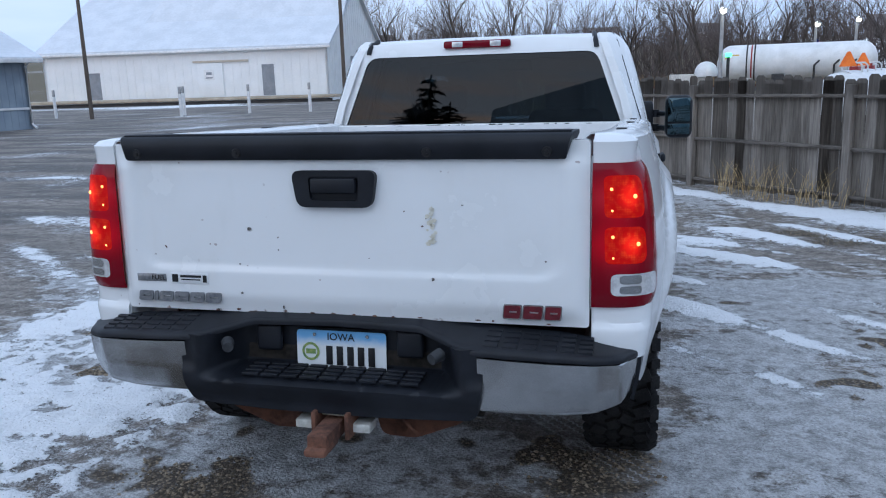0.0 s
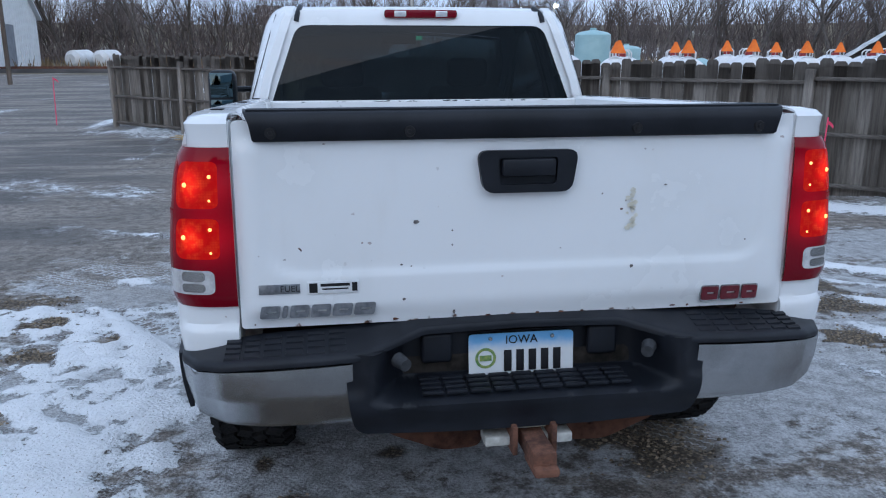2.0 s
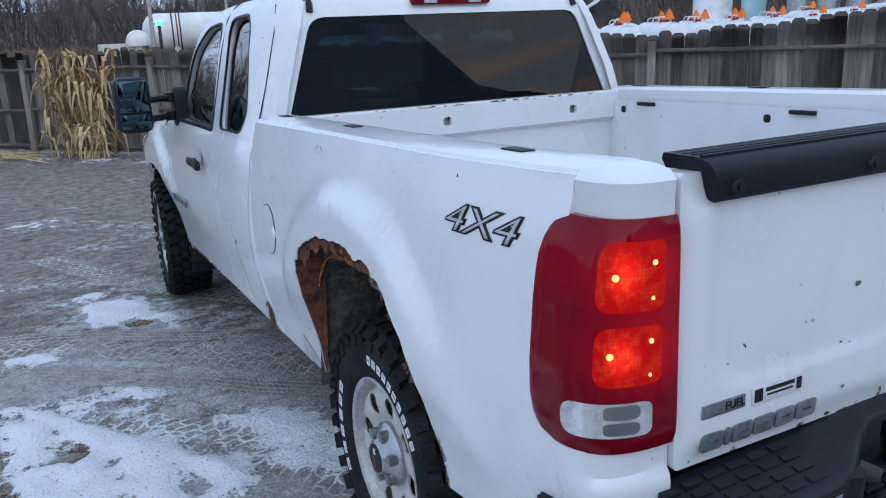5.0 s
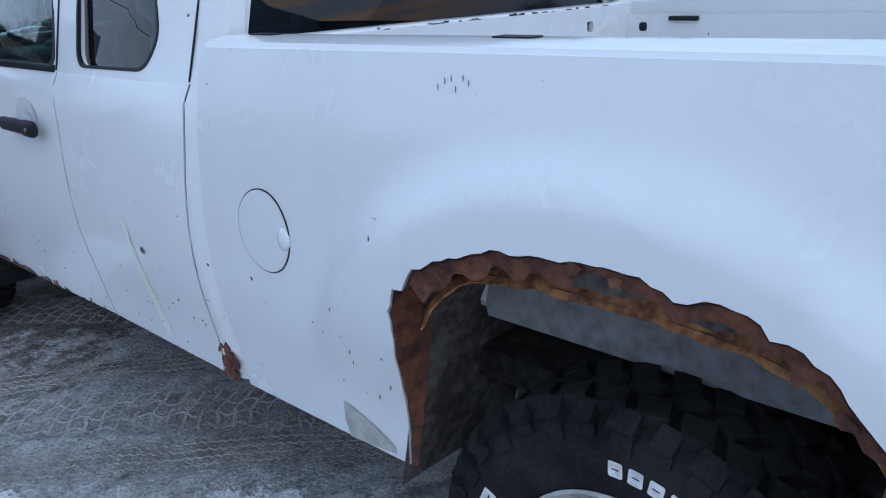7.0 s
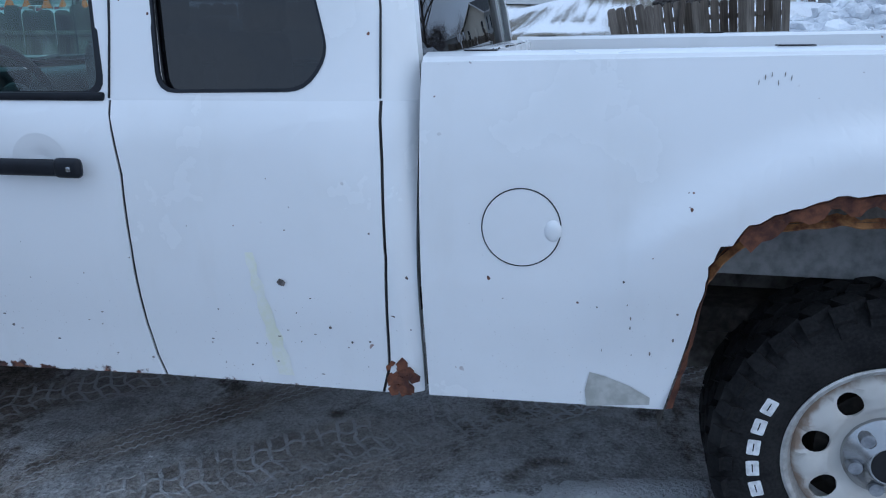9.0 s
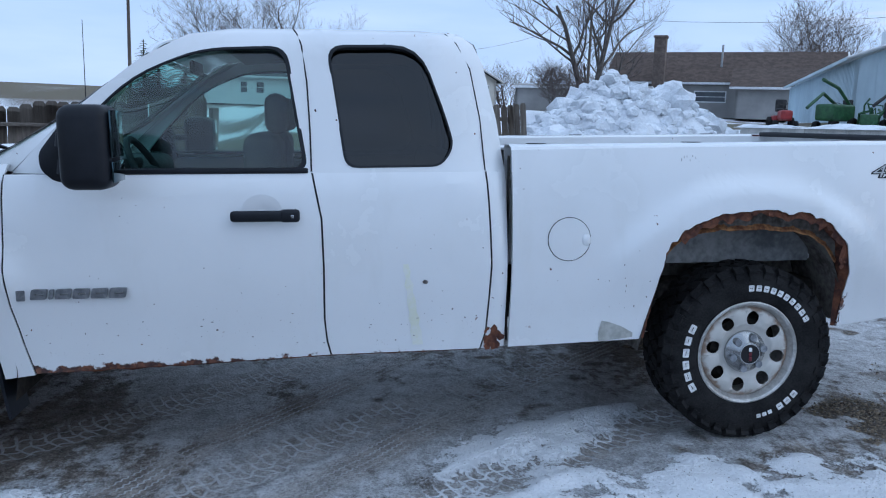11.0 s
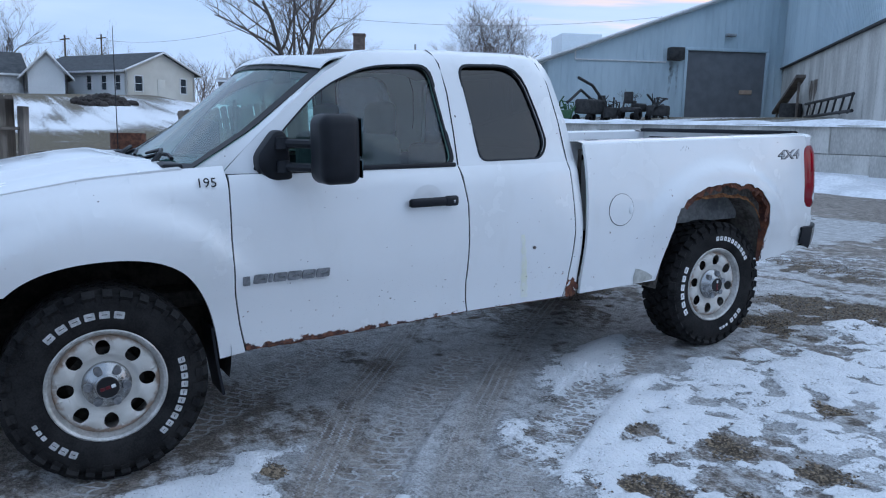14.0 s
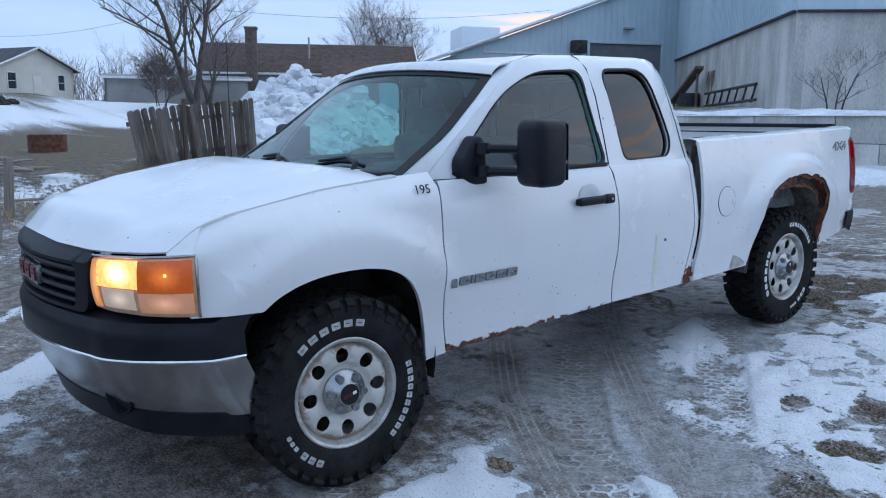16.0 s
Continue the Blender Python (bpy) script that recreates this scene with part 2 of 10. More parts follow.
def lamp_mat(name, deep, hot, power, spark=None):
    """A lit lens: brightest in its middle, deep red towards its rim."""
    t = Tree(name)
    gen = t.t.nodes.new("ShaderNodeTexCoord").outputs["Generated"]
    g = t.t.nodes.new("ShaderNodeTexGradient")
    g.gradient_type = "SPHERICAL"
    mp = t.node("ShaderNodeMapping", Location=(-1.0, -1.0, -1.0), Scale=(2.0, 2.0, 2.0))
    t.link(gen, mp.inputs["Vector"])
    t.link(mp.outputs[0], g.inputs[0])
    k = t.math("POWER", g.outputs["Fac"], 1.3)
    sp = t.math("MULTIPLY", t.noise(70, 2), 0.5)
    ax = t.t.nodes.new("ShaderNodeSeparateXYZ")
    t.link(t.co, ax.inputs[0])
    rib = t.math("ADD", t.math("SINE", t.math("MULTIPLY", ax.outputs[0], 900.0)), t.math("SINE", t.math("MULTIPLY", ax.outputs[2], 900.0)))
    facet = t.math("MULTIPLY", t.math("ADD", 0.55, t.math("MULTIPLY", rib, 0.16)), t.ramp(t.noise(55, 3), 0.42, 0.66))
    return t.set(Base_Color=deep, Roughness=0.2, Specular_IOR_Level=0.5 if spark is None else 0.1, Emission_Color=t.mix(t.math("MULTIPLY", facet, 0.45 if spark is None else 0.70), t.mix(k, deep, hot), spark or hot), Emission_Strength=t.math("MULTIPLY", t.math("ADD", 0.40 if spark is None else 0.16, t.math("MULTIPLY", k, 1.0)), t.math("MULTIPLY", t.math("ADD", 0.75, sp), power)))


LAMP_ON = lamp_mat("lit_brake_lens", (0.50, 0.003, 0.004), (1.0, 0.030, 0.010), 1.75, (1.0, 0.13, 0.030))
LAMP_CORE = glow_mat("brake_filament", (1.0, 0.42, 0.12), 2.2)
LENS_CLEAR = rough_mat("clear_ribbed_lens", (0.58, 0.575, 0.58), (0.84, 0.84, 0.85), 30, 0.12, 0.45, bump=0.4, fine=160, dist=0.003)
AMBER_LIT = lamp_mat("amber_glow", (1.0, 0.36, 0.10), (1.0, 0.55, 0.22), 0.95)
AMBER = lamp_mat("amber_lens", (0.60, 0.10, 0.012), (1.0, 0.32, 0.07), 0.62)
HEAD_ON = lamp_mat("lit_turn_signal", (1.0, 0.42, 0.10), (1.0, 0.88, 0.50), 3.4)
# hazed clear lens, the turn signal's amber glow put into its colour
HEAD_CLEAR = rough_mat("hazed_lens", (0.62, 0.36, 0.20), (0.74, 0.48, 0.30), 20, 0.2, bump=0.1)
# lenses lit by neighbouring bulbs: that light is put in as emission
HEAD_PINK = lamp_mat("pink_glow_lens", (0.78, 0.36, 0.20), (1.0, 0.52, 0.32), 0.50)
HEAD_PALE = lamp_mat("low_beam_glow", (0.80, 0.58, 0.42), (1.0, 0.80, 0.60), 0.50)
INK = Tree("black_ink").set(Base_Color=(0.012, 0.012, 0.014), Roughness=0.5)
WHITE_TRIM = rough_mat("white_trim", (0.62, 0.63, 0.64), (0.78, 0.79, 0.80), 4, 0.5, bump=0.05)

for _m, _k in ((BLACK, 0.30), (RUBBER, 0.15), (UNDER, 0.2), (INK, 0.3), (TRIM_GREY, 0.3), (WELL, 0.3)):
    _m.node_tree.nodes["Principled BSDF"].inputs["Specular IOR Level"].default_value = _k

# ---- mesh helpers ----
def mesh_of(name, bm, material, smooth=35.0):
    bmesh.ops.recalc_face_normals(bm, faces=bm.faces)
    me = bpy.data.meshes.new(name)
    if smooth:
        for f in bm.faces:
            f.smooth = True
        for e in bm.edges:
            e.smooth = len(e.link_faces) == 2 and e.calc_face_angle(0) < radians(smooth)
    bm.to_mesh(me)
    bm.free()
    for m in material if isinstance(material, (list, tuple)) else (material,):
        me.materials.append(m)
    return me


def thing(name, label="", category="", m=None, group="", kind=""):
    """An Empty at the base of a thing, to carry its parts."""
    ob = new(name)
    ob.empty_display_size = 0.2
    if m is not None:
        ob.matrix_world = m
    return tagged(ob, label, category, group, kind)


def part(name, bm, material, parent, label="", smooth=35.0):
    ob = new(name, mesh_of(name, bm, material, smooth))
    ob.parent = parent
    return tagged(ob, label)


def solo(name, bm, material, label, category, kind="", smooth=35.0, m=None, group=""):
    ob = new(name, mesh_of(name, bm, material, smooth))
    if m is not None:
        ob.matrix_world = m
    return tagged(ob, label, category, group, kind)


def box(bm, c, s, bevel=0.0, m=None, seg=2):
    """A box of size s round c, its edges rounded by bevel."""
    r = bmesh.ops.create_cube(bm, size=1.0)
    bmesh.ops.scale(bm, vec=s, verts=r["verts"])
    vs = r["verts"]
    if bevel:
        es = {e for v in vs for e in v.link_edges}
        b = bmesh.ops.bevel(bm, geom=list(es), offset=bevel, segments=seg, affect="EDGES", profile=0.5)
        vs = list({v for f in b["faces"] for v in f.verts} | {v for v in vs if v.is_valid})
    bmesh.ops.translate(bm, vec=c, verts=vs)
    if m is not None:
        bmesh.ops.transform(bm, matrix=m, verts=vs)
    return vs


def cyl(bm, a, b, r0, r1=None, n=12, caps=True):
    """A round bar from a to b."""
    a, b = Vector(a), Vector(b)
    d = b - a
    r = bmesh.ops.create_cone(bm, cap_ends=caps, segments=n, radius1=r0, radius2=r0 if r1 is None else r1, depth=d.length)
    bmesh.ops.transform(bm, matrix=Matrix.Translation((a + b) / 2) @ d.to_track_quat("Z", "Y").to_matrix().to_4x4(), verts=r["verts"])
    return r["verts"]


def sheet(bm, fn, nu, nv, wrap=False):
    """A grid of faces over fn(u, v), u and v from 0 to 1."""
    rows = [[bm.verts.new(fn(i / nu, j / nv)) for j in range(nv + 1)] for i in range(nu if wrap else nu + 1)]
    for i in range(nu):
        a, b = rows[i], rows[(i + 1) % len(rows)]
        for j in range(nv):
            bm.faces.new((a[j], b[j], b[j + 1], a[j + 1]))
    return rows


def thick(bm, t):
    bmesh.ops.recalc_face_normals(bm, faces=bm.faces)
    bmesh.ops.solidify(bm, geom=bm.faces[:], thickness=t)


def outline(bm, loops, cut_a=(), cut_b=()):
    """Fills flat loops of (a, b), the first the outer edge and the rest holes, and cuts the fill along lines of equal a and b."""
    edges = []
    for loop in loops:
        vs = [bm.verts.new((p[0], p[1], 0)) for p in loop]
        edges += [bm.edges.new((vs[i - 1], vs[i])) for i in range(len(vs))]
    bmesh.ops.triangle_fill(bm, edges=edges, use_beauty=True, use_dissolve=False, normal=(0, 0, 1))
    for n, cuts in (((1, 0, 0), cut_a), ((0, 1, 0), cut_b)):
        for c in cuts:
            co = (c, 0, 0) if n[0] else (0, c, 0)
            bmesh.ops.bisect_plane(bm, geom=bm.verts[:] + bm.edges[:] + bm.faces[:], dist=1e-5, plane_co=co, plane_no=n)


def mapped(bm, fn):
    for v in bm.verts:
        v.co = Vector(fn(v.co.x, v.co.y))


def lathe(bm, profile, n):
    """Turns (radius, x) points round the x axis."""
    return sheet(bm, lambda u, v: _lathe_at(profile, u, v), n, len(profile) - 1, wrap=True)


def _lathe_at(profile, u, v):
    r, x = profile[round(v * (len(profile) - 1))]
    a = 2 * math.pi * u
    return (x, r * math.cos(a), r * math.sin(a))


def tube(bm, pts, r, n=8):
    pts = [Vector(p) for p in pts]
    rings = []
    for i, p in enumerate(pts):
        d = (pts[min(i + 1, len(pts) - 1)] - pts[max(i - 1, 0)]).normalized()
        q = d.to_track_quat("Z", "Y")
        rr = r[i] if isinstance(r, (list, tuple)) else r
        rings.append([bm.verts.new(p + q @ Vector((rr * math.cos(2 * math.pi * k / n), rr * math.sin(2 * math.pi * k / n), 0))) for k in range(n)])
    for a, b in zip(rings, rings[1:]):
        for k in range(n):
            bm.faces.new((a[k], a[(k + 1) % n], b[(k + 1) % n], b[k]))
    bm.faces.new(rings[0][::-1])
    bm.faces.new(rings[-1])


def lerp(x, xs, ys):
    return float(np.interp(x, xs, ys))


def step(a, b, x):
    t = max(0.0, min(1.0, (x - a) / (b - a)))
    return t * t * (3 - 2 * t)


def smooth_run(pts, n):
    """n + 1 points along a smooth curve through pts."""
    out = []
    m = len(pts) - 1
    for i in range(n + 1):
        q = m * i / n
        k = min(m - 1, int(q))
        t = q - k
        p0, p1, p2, p3 = (Vector(pts[max(0, min(m, k + d))]) for d in (-1, 0, 1, 2))
        out.append(tuple(0.5 * (2 * p1 + (p2 - p0) * t + (2 * p0 - 5 * p1 + 4 * p2 - p3) * t * t + (3 * p1 - p0 - 3 * p2 + p3) * t ** 3)))
    return out


def rounded(pts, r, n=4):
    """A loop with its corners rounded by r (one radius, or one a corner)."""
    out = []
    for i, p in enumerate(pts):
        p, a, b = Vector(p), Vector(pts[i - 1]), Vector(pts[(i + 1) % len(pts)])
        k = r[i] if isinstance(r, (list, tuple)) else r
        k = min(k, 0.45 * (a - p).length, 0.45 * (b - p).length)
        s, e = p + (a - p).normalized() * k, p + (b - p).normalized() * k
        for j in range(n + 1):
            t = j / n
            out.append(tuple((1 - t) ** 2 * s + 2 * t * (1 - t) * p + t * t * e))
    return out


def letters(text, size, depth, material, m, parent, name="lettering", label="", shape=None):
    """Raised letters in the built-in font, lying in the xy plane of the pose m."""
    cu = bpy.data.curves.new(name, "FONT")
    cu.body, cu.size, cu.extrude, cu.align_x, cu.align_y, cu.resolution_u = text, size, depth, "CENTER", "CENTER", 3
    tmp = new("tmp", cu)
    dg = bpy.context.evaluated_depsgraph_get()
    me = bpy.data.meshes.new_from_object(tmp.evaluated_get(dg))
    bpy.data.objects.remove(tmp)
    me.materials.clear()
    me.materials.append(material)
    if shape is not None:
        me.transform(shape)
    ob = new(name, me)
    ob.parent = parent
    ob.matrix_local = m
    return tagged(ob, label)


# ---- ground ----
def slope(y):
    y = max(-14.0, min(6.5, y))
    return -0.0314 * y


def terrain(x, y):
    """The yard falls to the fence and is level past it; lawns rise to the houses in the east, and a bank holds the workshop."""
    z = slope(y)
    z += 0.62 * step(8.6, 11.0, x + 0.25 * y) * step(8.5, 5.0, y) * step(-11.5, -8.0, y)
    z += 2.5 * step(30, 66, x + 0.12 * y) * step(60, 34, y)
    if y < -6:
        z += (1.55 - slope(y)) * step(-11.9, -12.6, y) * step(-12, -4, x) * (1 if x < 40 else 0.0 if x > 60 else (60 - x) / 20)
        z += 0.5 * step(-14, -22, y) * step(-12, -4, x) * step(45, 30, x)
    r = math.hypot(x, y)
    z += 9.0 * step(110, 260, r) * step(-30, 60, y)
    return z


TRACKS = {
    "rib": (((0.95, -0.30), (0.44, 0.27), (-0.12, 0.90), (-0.67, 1.45), (-1.42, 2.15), (-2.7, 3.15)), ((0.75, 1.25), (0.14, 1.72), (-0.68, 2.41), (-1.48, 2.93), (-2.7, 3.60))),
    "lug": (((0.85, 1.45), (0.43, 1.98), (-0.46, 3.02), (-1.20, 4.05), (-1.8, 5.4)), ((-0.55, 0.15), (-1.06, 0.94), (-1.47, 1.59), (-1.84, 2.14), (-2.6, 3.10)), ((0.30, 0.45), (-0.05, 0.96), (-0.41, 1.56), (-0.74, 1.94), (-1.42, 2.62), (-2.4, 3.35))),
}
HALF = {"rib": 0.105, "lug": 0.145}
LANES = {k: [[(Vector(a), Vector(b)) for a, b in zip(line, line[1:])] for line in lines] for k, lines in TRACKS.items()}


def track_at(kind, x, y):
    """The nearest tyre track: place across it (-1 to 1), metres along it, and how strongly it shows."""
    best = (0.0, 0.0, 0.0)
    if not (-3.2 < x < 1.6 and -2.6 < y < 7.2):
        return best
    p = Vector((x, y))
    for line in LANES[kind]:
        run = 0.0
        for a, b in line:
            d = b - a
            n = d.length
            t = (p - a).dot(d) / (n * n)
            if -0.05 <= t <= 1.05:
                k = d.cross(p - a) / n / HALF[kind]
                w = 1.0 - step(0.82, 1.12, abs(k))
                w *= 0.55 + 0.45 * step(-0.35, 0.15, noise.noise((x * 1.1, y * 1.1, 11.0)))
                if w > best[2]:
                    best = (k, run + t * n, w)
            run += n
    return best


STREAKS = ((2.5, 0.16, 0.9), (3.13, 0.10, 0.8), (3.55, 0.07, 0.6), (4.05, 0.15, 1.0), (4.55, 0.08, 0.6), (5.18, 0.17, 0.9), (5.9, 0.10, 0.55), (6.9, 0.28, 1.2), (1.75, 0.08, 0.55))


def snow_cover(x, y):
    """How much snow lies at a place: drifts, ruts and wind streaks."""
    n = noise.noise((x * 0.45, y * 0.45, 3.0)) + 0.6 * noise.noise((x * 1.5, y * 1.5, 8.0)) + 0.40 * noise.noise((x * 4, y * 4, 1.0))
    v = -0.40 + 0.60 * n
    # drift along the driver's side, worn through in places
    ragged = 0.24 * noise.noise((x * 1.9, y * 1.9, 21.0)) + 0.15 * noise.noise((x * 5, y * 5, 22.0)) + 0.05 * noise.noise((x * 12, y * 12, 24.0))
    edge = -1.02 - 0.70 * max(0.0, y - 0.9) + 0.10 * max(0.0, -y)
    drift = step(edge + ragged, edge + ragged - 0.28, x) * step(-3.9, -2.8, x) * step(2.35, 1.75, y + 2.0 * ragged) * step(-2.0, -1.2, y)
    v += (0.80 + 1.7 * ragged + 0.62 * noise.noise((x * 7, y * 7, 23.0)) + 0.40 * noise.noise((x * 16, y * 16, 25.0)) - 0.28 * step(1.0, 1.9, y + 0.4 * (x + 2.0))) * drift
    for hx, hy, hr in ((-2.08, 1.2, 0.17), (-2.09, 0.37, 0.13), (-2.24, 1.85, 0.20), (-2.5, 1.08, 0.16), (-1.75, -0.25, 0.10), (-2.9, -0.1, 0.22), (-1.75, 1.35, 0.13), (-2.6, 1.55, 0.16)):
        v -= 0.70 * math.exp(-((x - hx + ragged) ** 2 + ((y - hy - ragged) * 1.5) ** 2) / hr ** 2)
    # the lobe beside the rear wheel, and scattered patches ahead of it
    t = max(0.0, min(1.0, ((x + 0.55) * -1.12 + (y - 0.40) * 1.48) / 3.44))
    d = math.hypot(x + 0.55 + 1.12 * t, y - 0.40 - 1.48 * t)
    v += 1.15 * math.exp(-((d + 0.5 * ragged) / (0.19 + 0.17 * t)) ** 2)
    for px, py, rx, ry, k in ((-1.45, 3.22, 0.36, 0.30, 0.95), (-1.42, 3.62, 0.20, 0.34, 0.95), (-1.86, 2.86, 0.20, 0.22, 0.85), (-2.05, 2.45, 0.20, 0.16, 0.6), (-1.60, 2.62, 0.30, 0.22, 0.62), (1.0, 4.95, 0.9, 0.33, 0.8), (-0.45, 2.75, 0.30, 0.25, 0.28), (-2.1, 2.75, 0.4, 0.15, 0.55)):
        v += k * math.exp(-((x - px + ragged) / rx) ** 2 - ((y - py - ragged) / ry) ** 2)
    # wind streaks past the passenger side
    if x > 0.6:
        q = 0.73 * x + 0.68 * y + 0.16 * noise.noise((x * 0.7, y * 0.7, 5.0))
        live = step(0.85, 1.2, x) * step(6.5, 3.6, x)
        for q0, w, k in STREAKS:
            if abs(q - q0) < 3 * w:
                along = noise.noise((0.68 * x - 0.73 * y, q0 * 7.0, 1.0))
                v += live * k * math.exp(-((q - q0) / w) ** 2) * (0.75 + 0.9 * along)
    # streaks over the open lane
    s2 = 0.5 + 0.5 * math.sin((x * 0.25 + y) * 1.9 + 3 * noise.noise((x * 0.2, y * 0.2, 9.0)))
    v += 0.55 * (s2 - 0.50) * step(-1.2, -2.4, x) * step(2.4, 3.4, y)
    v += 0.55 * (noise.noise((x * 0.13, y * 0.85, 51.0)) - 0.12) * step(6, 12, y) * step(60, 45, y) * step(3.0, -2.0, x)
    v += 0.8 * math.exp(-((y - 52.5 + 0.1 * (x + 38)) / 1.6) ** 2) * step(-20, -26, x)
    # foot of the fence, the block wall, the lawns
    d = abs((x - 5.33) * 0.7139 + (y - 5.83) * 0.7003)
    v += 0.55 * math.exp(-((d - 0.7) / 0.5) ** 2) + 1.1 * step(-9.4, -10.4, y) * step(-13, -11.8, y)
    v += 0.9 * step(31, 37, x) * step(66, 58, x) * (0.75 + 0.7 * noise.noise((x * 0.12, y * 0.2, 2.0))) + (0.45 * noise.noise((x * 0.35, y * 0.6, 6.0)) - 0.22) * step(9, 12, x) * step(9, 6, y) * step(33, 29, x)
    v += 0.6 * step(-11.8, -12.4, y) * step(30, 20, x)
    # bare ground under the truck and behind it
    v -= 1.2 * step(0.55, 0.30, abs(x)) * step(4.9, 4.3, y) * step(-1.6, -0.9, y)
    v -= 0.6 * math.exp(-((x - 0.75) / 0.5) ** 2 - ((y + 0.5) / 0.7) ** 2)
    v += 0.55 * lane_streak(x, y) + 0.20 * step(-0.9, -1.3, x) * step(-2.9, -2.4, x) * step(1.4, 2.0, y) * step(4.2, 3.6, y)
    # wheels have packed it down
    v -= 0.40 * track_at("lug", x, y)[2] + 0.30 * track_at("rib", x, y)[2]
    return v


PATCHES = ((0.74, -0.30, 0.30, 0.30), (-0.75, -0.75, 0.30, 0.25), (-2.08, 1.2, 0.17, 0.11), (-2.09, 0.37, 0.16, 0.10), (-2.24, 1.85, 0.2, 0.13), (-2.5, 1.08, 0.16, 0.11), (-1.75, 1.35, 0.13, 0.10), (-2.6, 1.55, 0.15, 0.10), (2.7, 5.4, 0.8, 0.6), (-1.2, -1.7, 0.7, 0.4), (2.75, 1.5, 0.45, 0.40), (2.3, 0.75, 0.35, 0.2), (-2.18, 1.74, 0.30, 0.16), (-0.72, -1.46, 0.6, 0.3), (0.3, -3.0, 0.9, 0.35), (-1.30, 3.08, 0.10, 0.07), (-2.45, 2.30, 0.35, 0.22))


def lane_streak(x, y):
    """Long streaks over the open lane: ice, and sky reflections put into colour."""
    k = step(0.9, 0.2, x) * step(2.6, 3.6, y) + step(-2.6, -3.6, x) * step(3.6, 2.6, y) * step(-4, -1, y)
    if k <= 0:
        return 0.0
    return k * (noise.noise(((0.8 * x - 0.6 * y) * 0.30, (0.6 * x + 0.8 * y) * 1.7, 61.0)) + 0.6 * noise.noise(((0.8 * x - 0.6 * y) * 0.8, (0.6 * x + 0.8 * y) * 4.2, 62.0)))


def gravel_at(x, y):
    """Where loose brown gravel lies bare."""
    r = 0.75 * noise.noise((x * 3.4, y * 3.4, 31.0)) + 0.75 * noise.noise((x * 8, y * 7, 32.0))
    return sum(math.exp(-((x - px + r * rx) / rx) ** 2 - ((y - py - r * ry) / ry) ** 2) for px, py, rx, ry in PATCHES if abs(x - px) < 3 * rx and abs(y - py) < 3 * ry) + 0.8 * r


def ice_lift_at(x, y):
    """Pale ice: frost, plus a brightness lift put into the ground round the truck."""
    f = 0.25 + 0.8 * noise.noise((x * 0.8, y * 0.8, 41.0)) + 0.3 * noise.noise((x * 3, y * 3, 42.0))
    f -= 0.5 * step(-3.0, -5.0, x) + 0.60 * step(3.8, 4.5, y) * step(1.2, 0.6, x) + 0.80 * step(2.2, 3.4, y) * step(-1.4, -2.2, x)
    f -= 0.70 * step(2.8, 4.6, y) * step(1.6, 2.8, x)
    f += 1.1 * lane_streak(x, y) + 0.55 * step(1.4, 1.0, abs(x)) * step(0.3, -0.3, y) * step(-3.5, -2.0, y)
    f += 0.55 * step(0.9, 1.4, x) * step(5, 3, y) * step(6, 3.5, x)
    # brightens the ground in the truck's shade through its ice colour
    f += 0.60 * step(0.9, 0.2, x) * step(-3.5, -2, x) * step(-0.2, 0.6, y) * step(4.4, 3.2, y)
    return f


def ground_axis(lo, hi, fine_lo, fine_hi, fine, grow=1.16):
    pts = list(np.arange(fine_lo, fine_hi + 1e-6, fine))
    s, p = fine, fine_hi
    while p < hi:
        s *= grow
        p += s
        pts.append(p)
    s, p = fine, fine_lo
    while p > lo:
        s *= grow
        p -= s
        pts.insert(0, p)
    return pts


def ground_height(x, y, v, near):
    z = terrain(x, y)
    if near:
        z += 0.010 * noise.noise((x * 2.1, y * 2.1, 0.0)) + 0.006 * noise.noise((x * 7, y * 7, 4.0)) - 0.008 * track_at("lug", x, y)[2] - 0.006 * track_at("rib", x, y)[2]
        z += 0.036 * step(0.0, 0.75, v) * (0.75 + 0.6 * noise.noise((x * 6, y * 6, 2.0)) + 0.25 * noise.noise((x * 14, y * 14, 2.0)))
    else:
        z += 0.05 * step(0.0, 0.8, v)
    return z


gxs = ground_axis(-900, 900, -5.0, 3.6, 0.030)
gys = ground_axis(-900, 1100, -2.4, 6.6, 0.030)
g_verts, g_snow, g_wear, g_rib, g_lug = [], [], [], [], []
for gx in gxs:
    for gy in gys:
        near = -9 < gx < 9 and -7 < gy < 14
        v = snow_cover(gx, gy)
        g_verts.append((gx, gy, ground_height(gx, gy, v, near)))
        g_snow.append(v)
        # far off, stretched pale streaks carry the sky's reflection on wet ground
        g_wear += (gravel_at(gx, gy), ice_lift_at(gx, gy), 0.0) if near else (0.2 * noise.noise((gx * 0.2, gy * 0.2, 31.0)), -0.75 + 1.7 * noise.noise((gx * 0.10, gy * 0.7, 43.0)), 0.0)
        g_rib += track_at("rib", gx, gy)
        g_lug += track_at("lug", gx, gy)
ny = len(gys)
g_faces = [(i * ny + j, (i + 1) * ny + j, (i + 1) * ny + j + 1, i * ny + j + 1) for i in range(len(gxs) - 1) for j in range(ny - 1)]
g_me = bpy.data.meshes.new("ground")
g_me.from_pydata(g_verts, [], g_faces)
g_me.attributes.new("snow", "FLOAT", "POINT").data.foreach_set("value", g_snow)
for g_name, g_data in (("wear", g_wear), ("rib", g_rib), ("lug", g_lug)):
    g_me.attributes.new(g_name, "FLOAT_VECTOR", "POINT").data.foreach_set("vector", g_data)
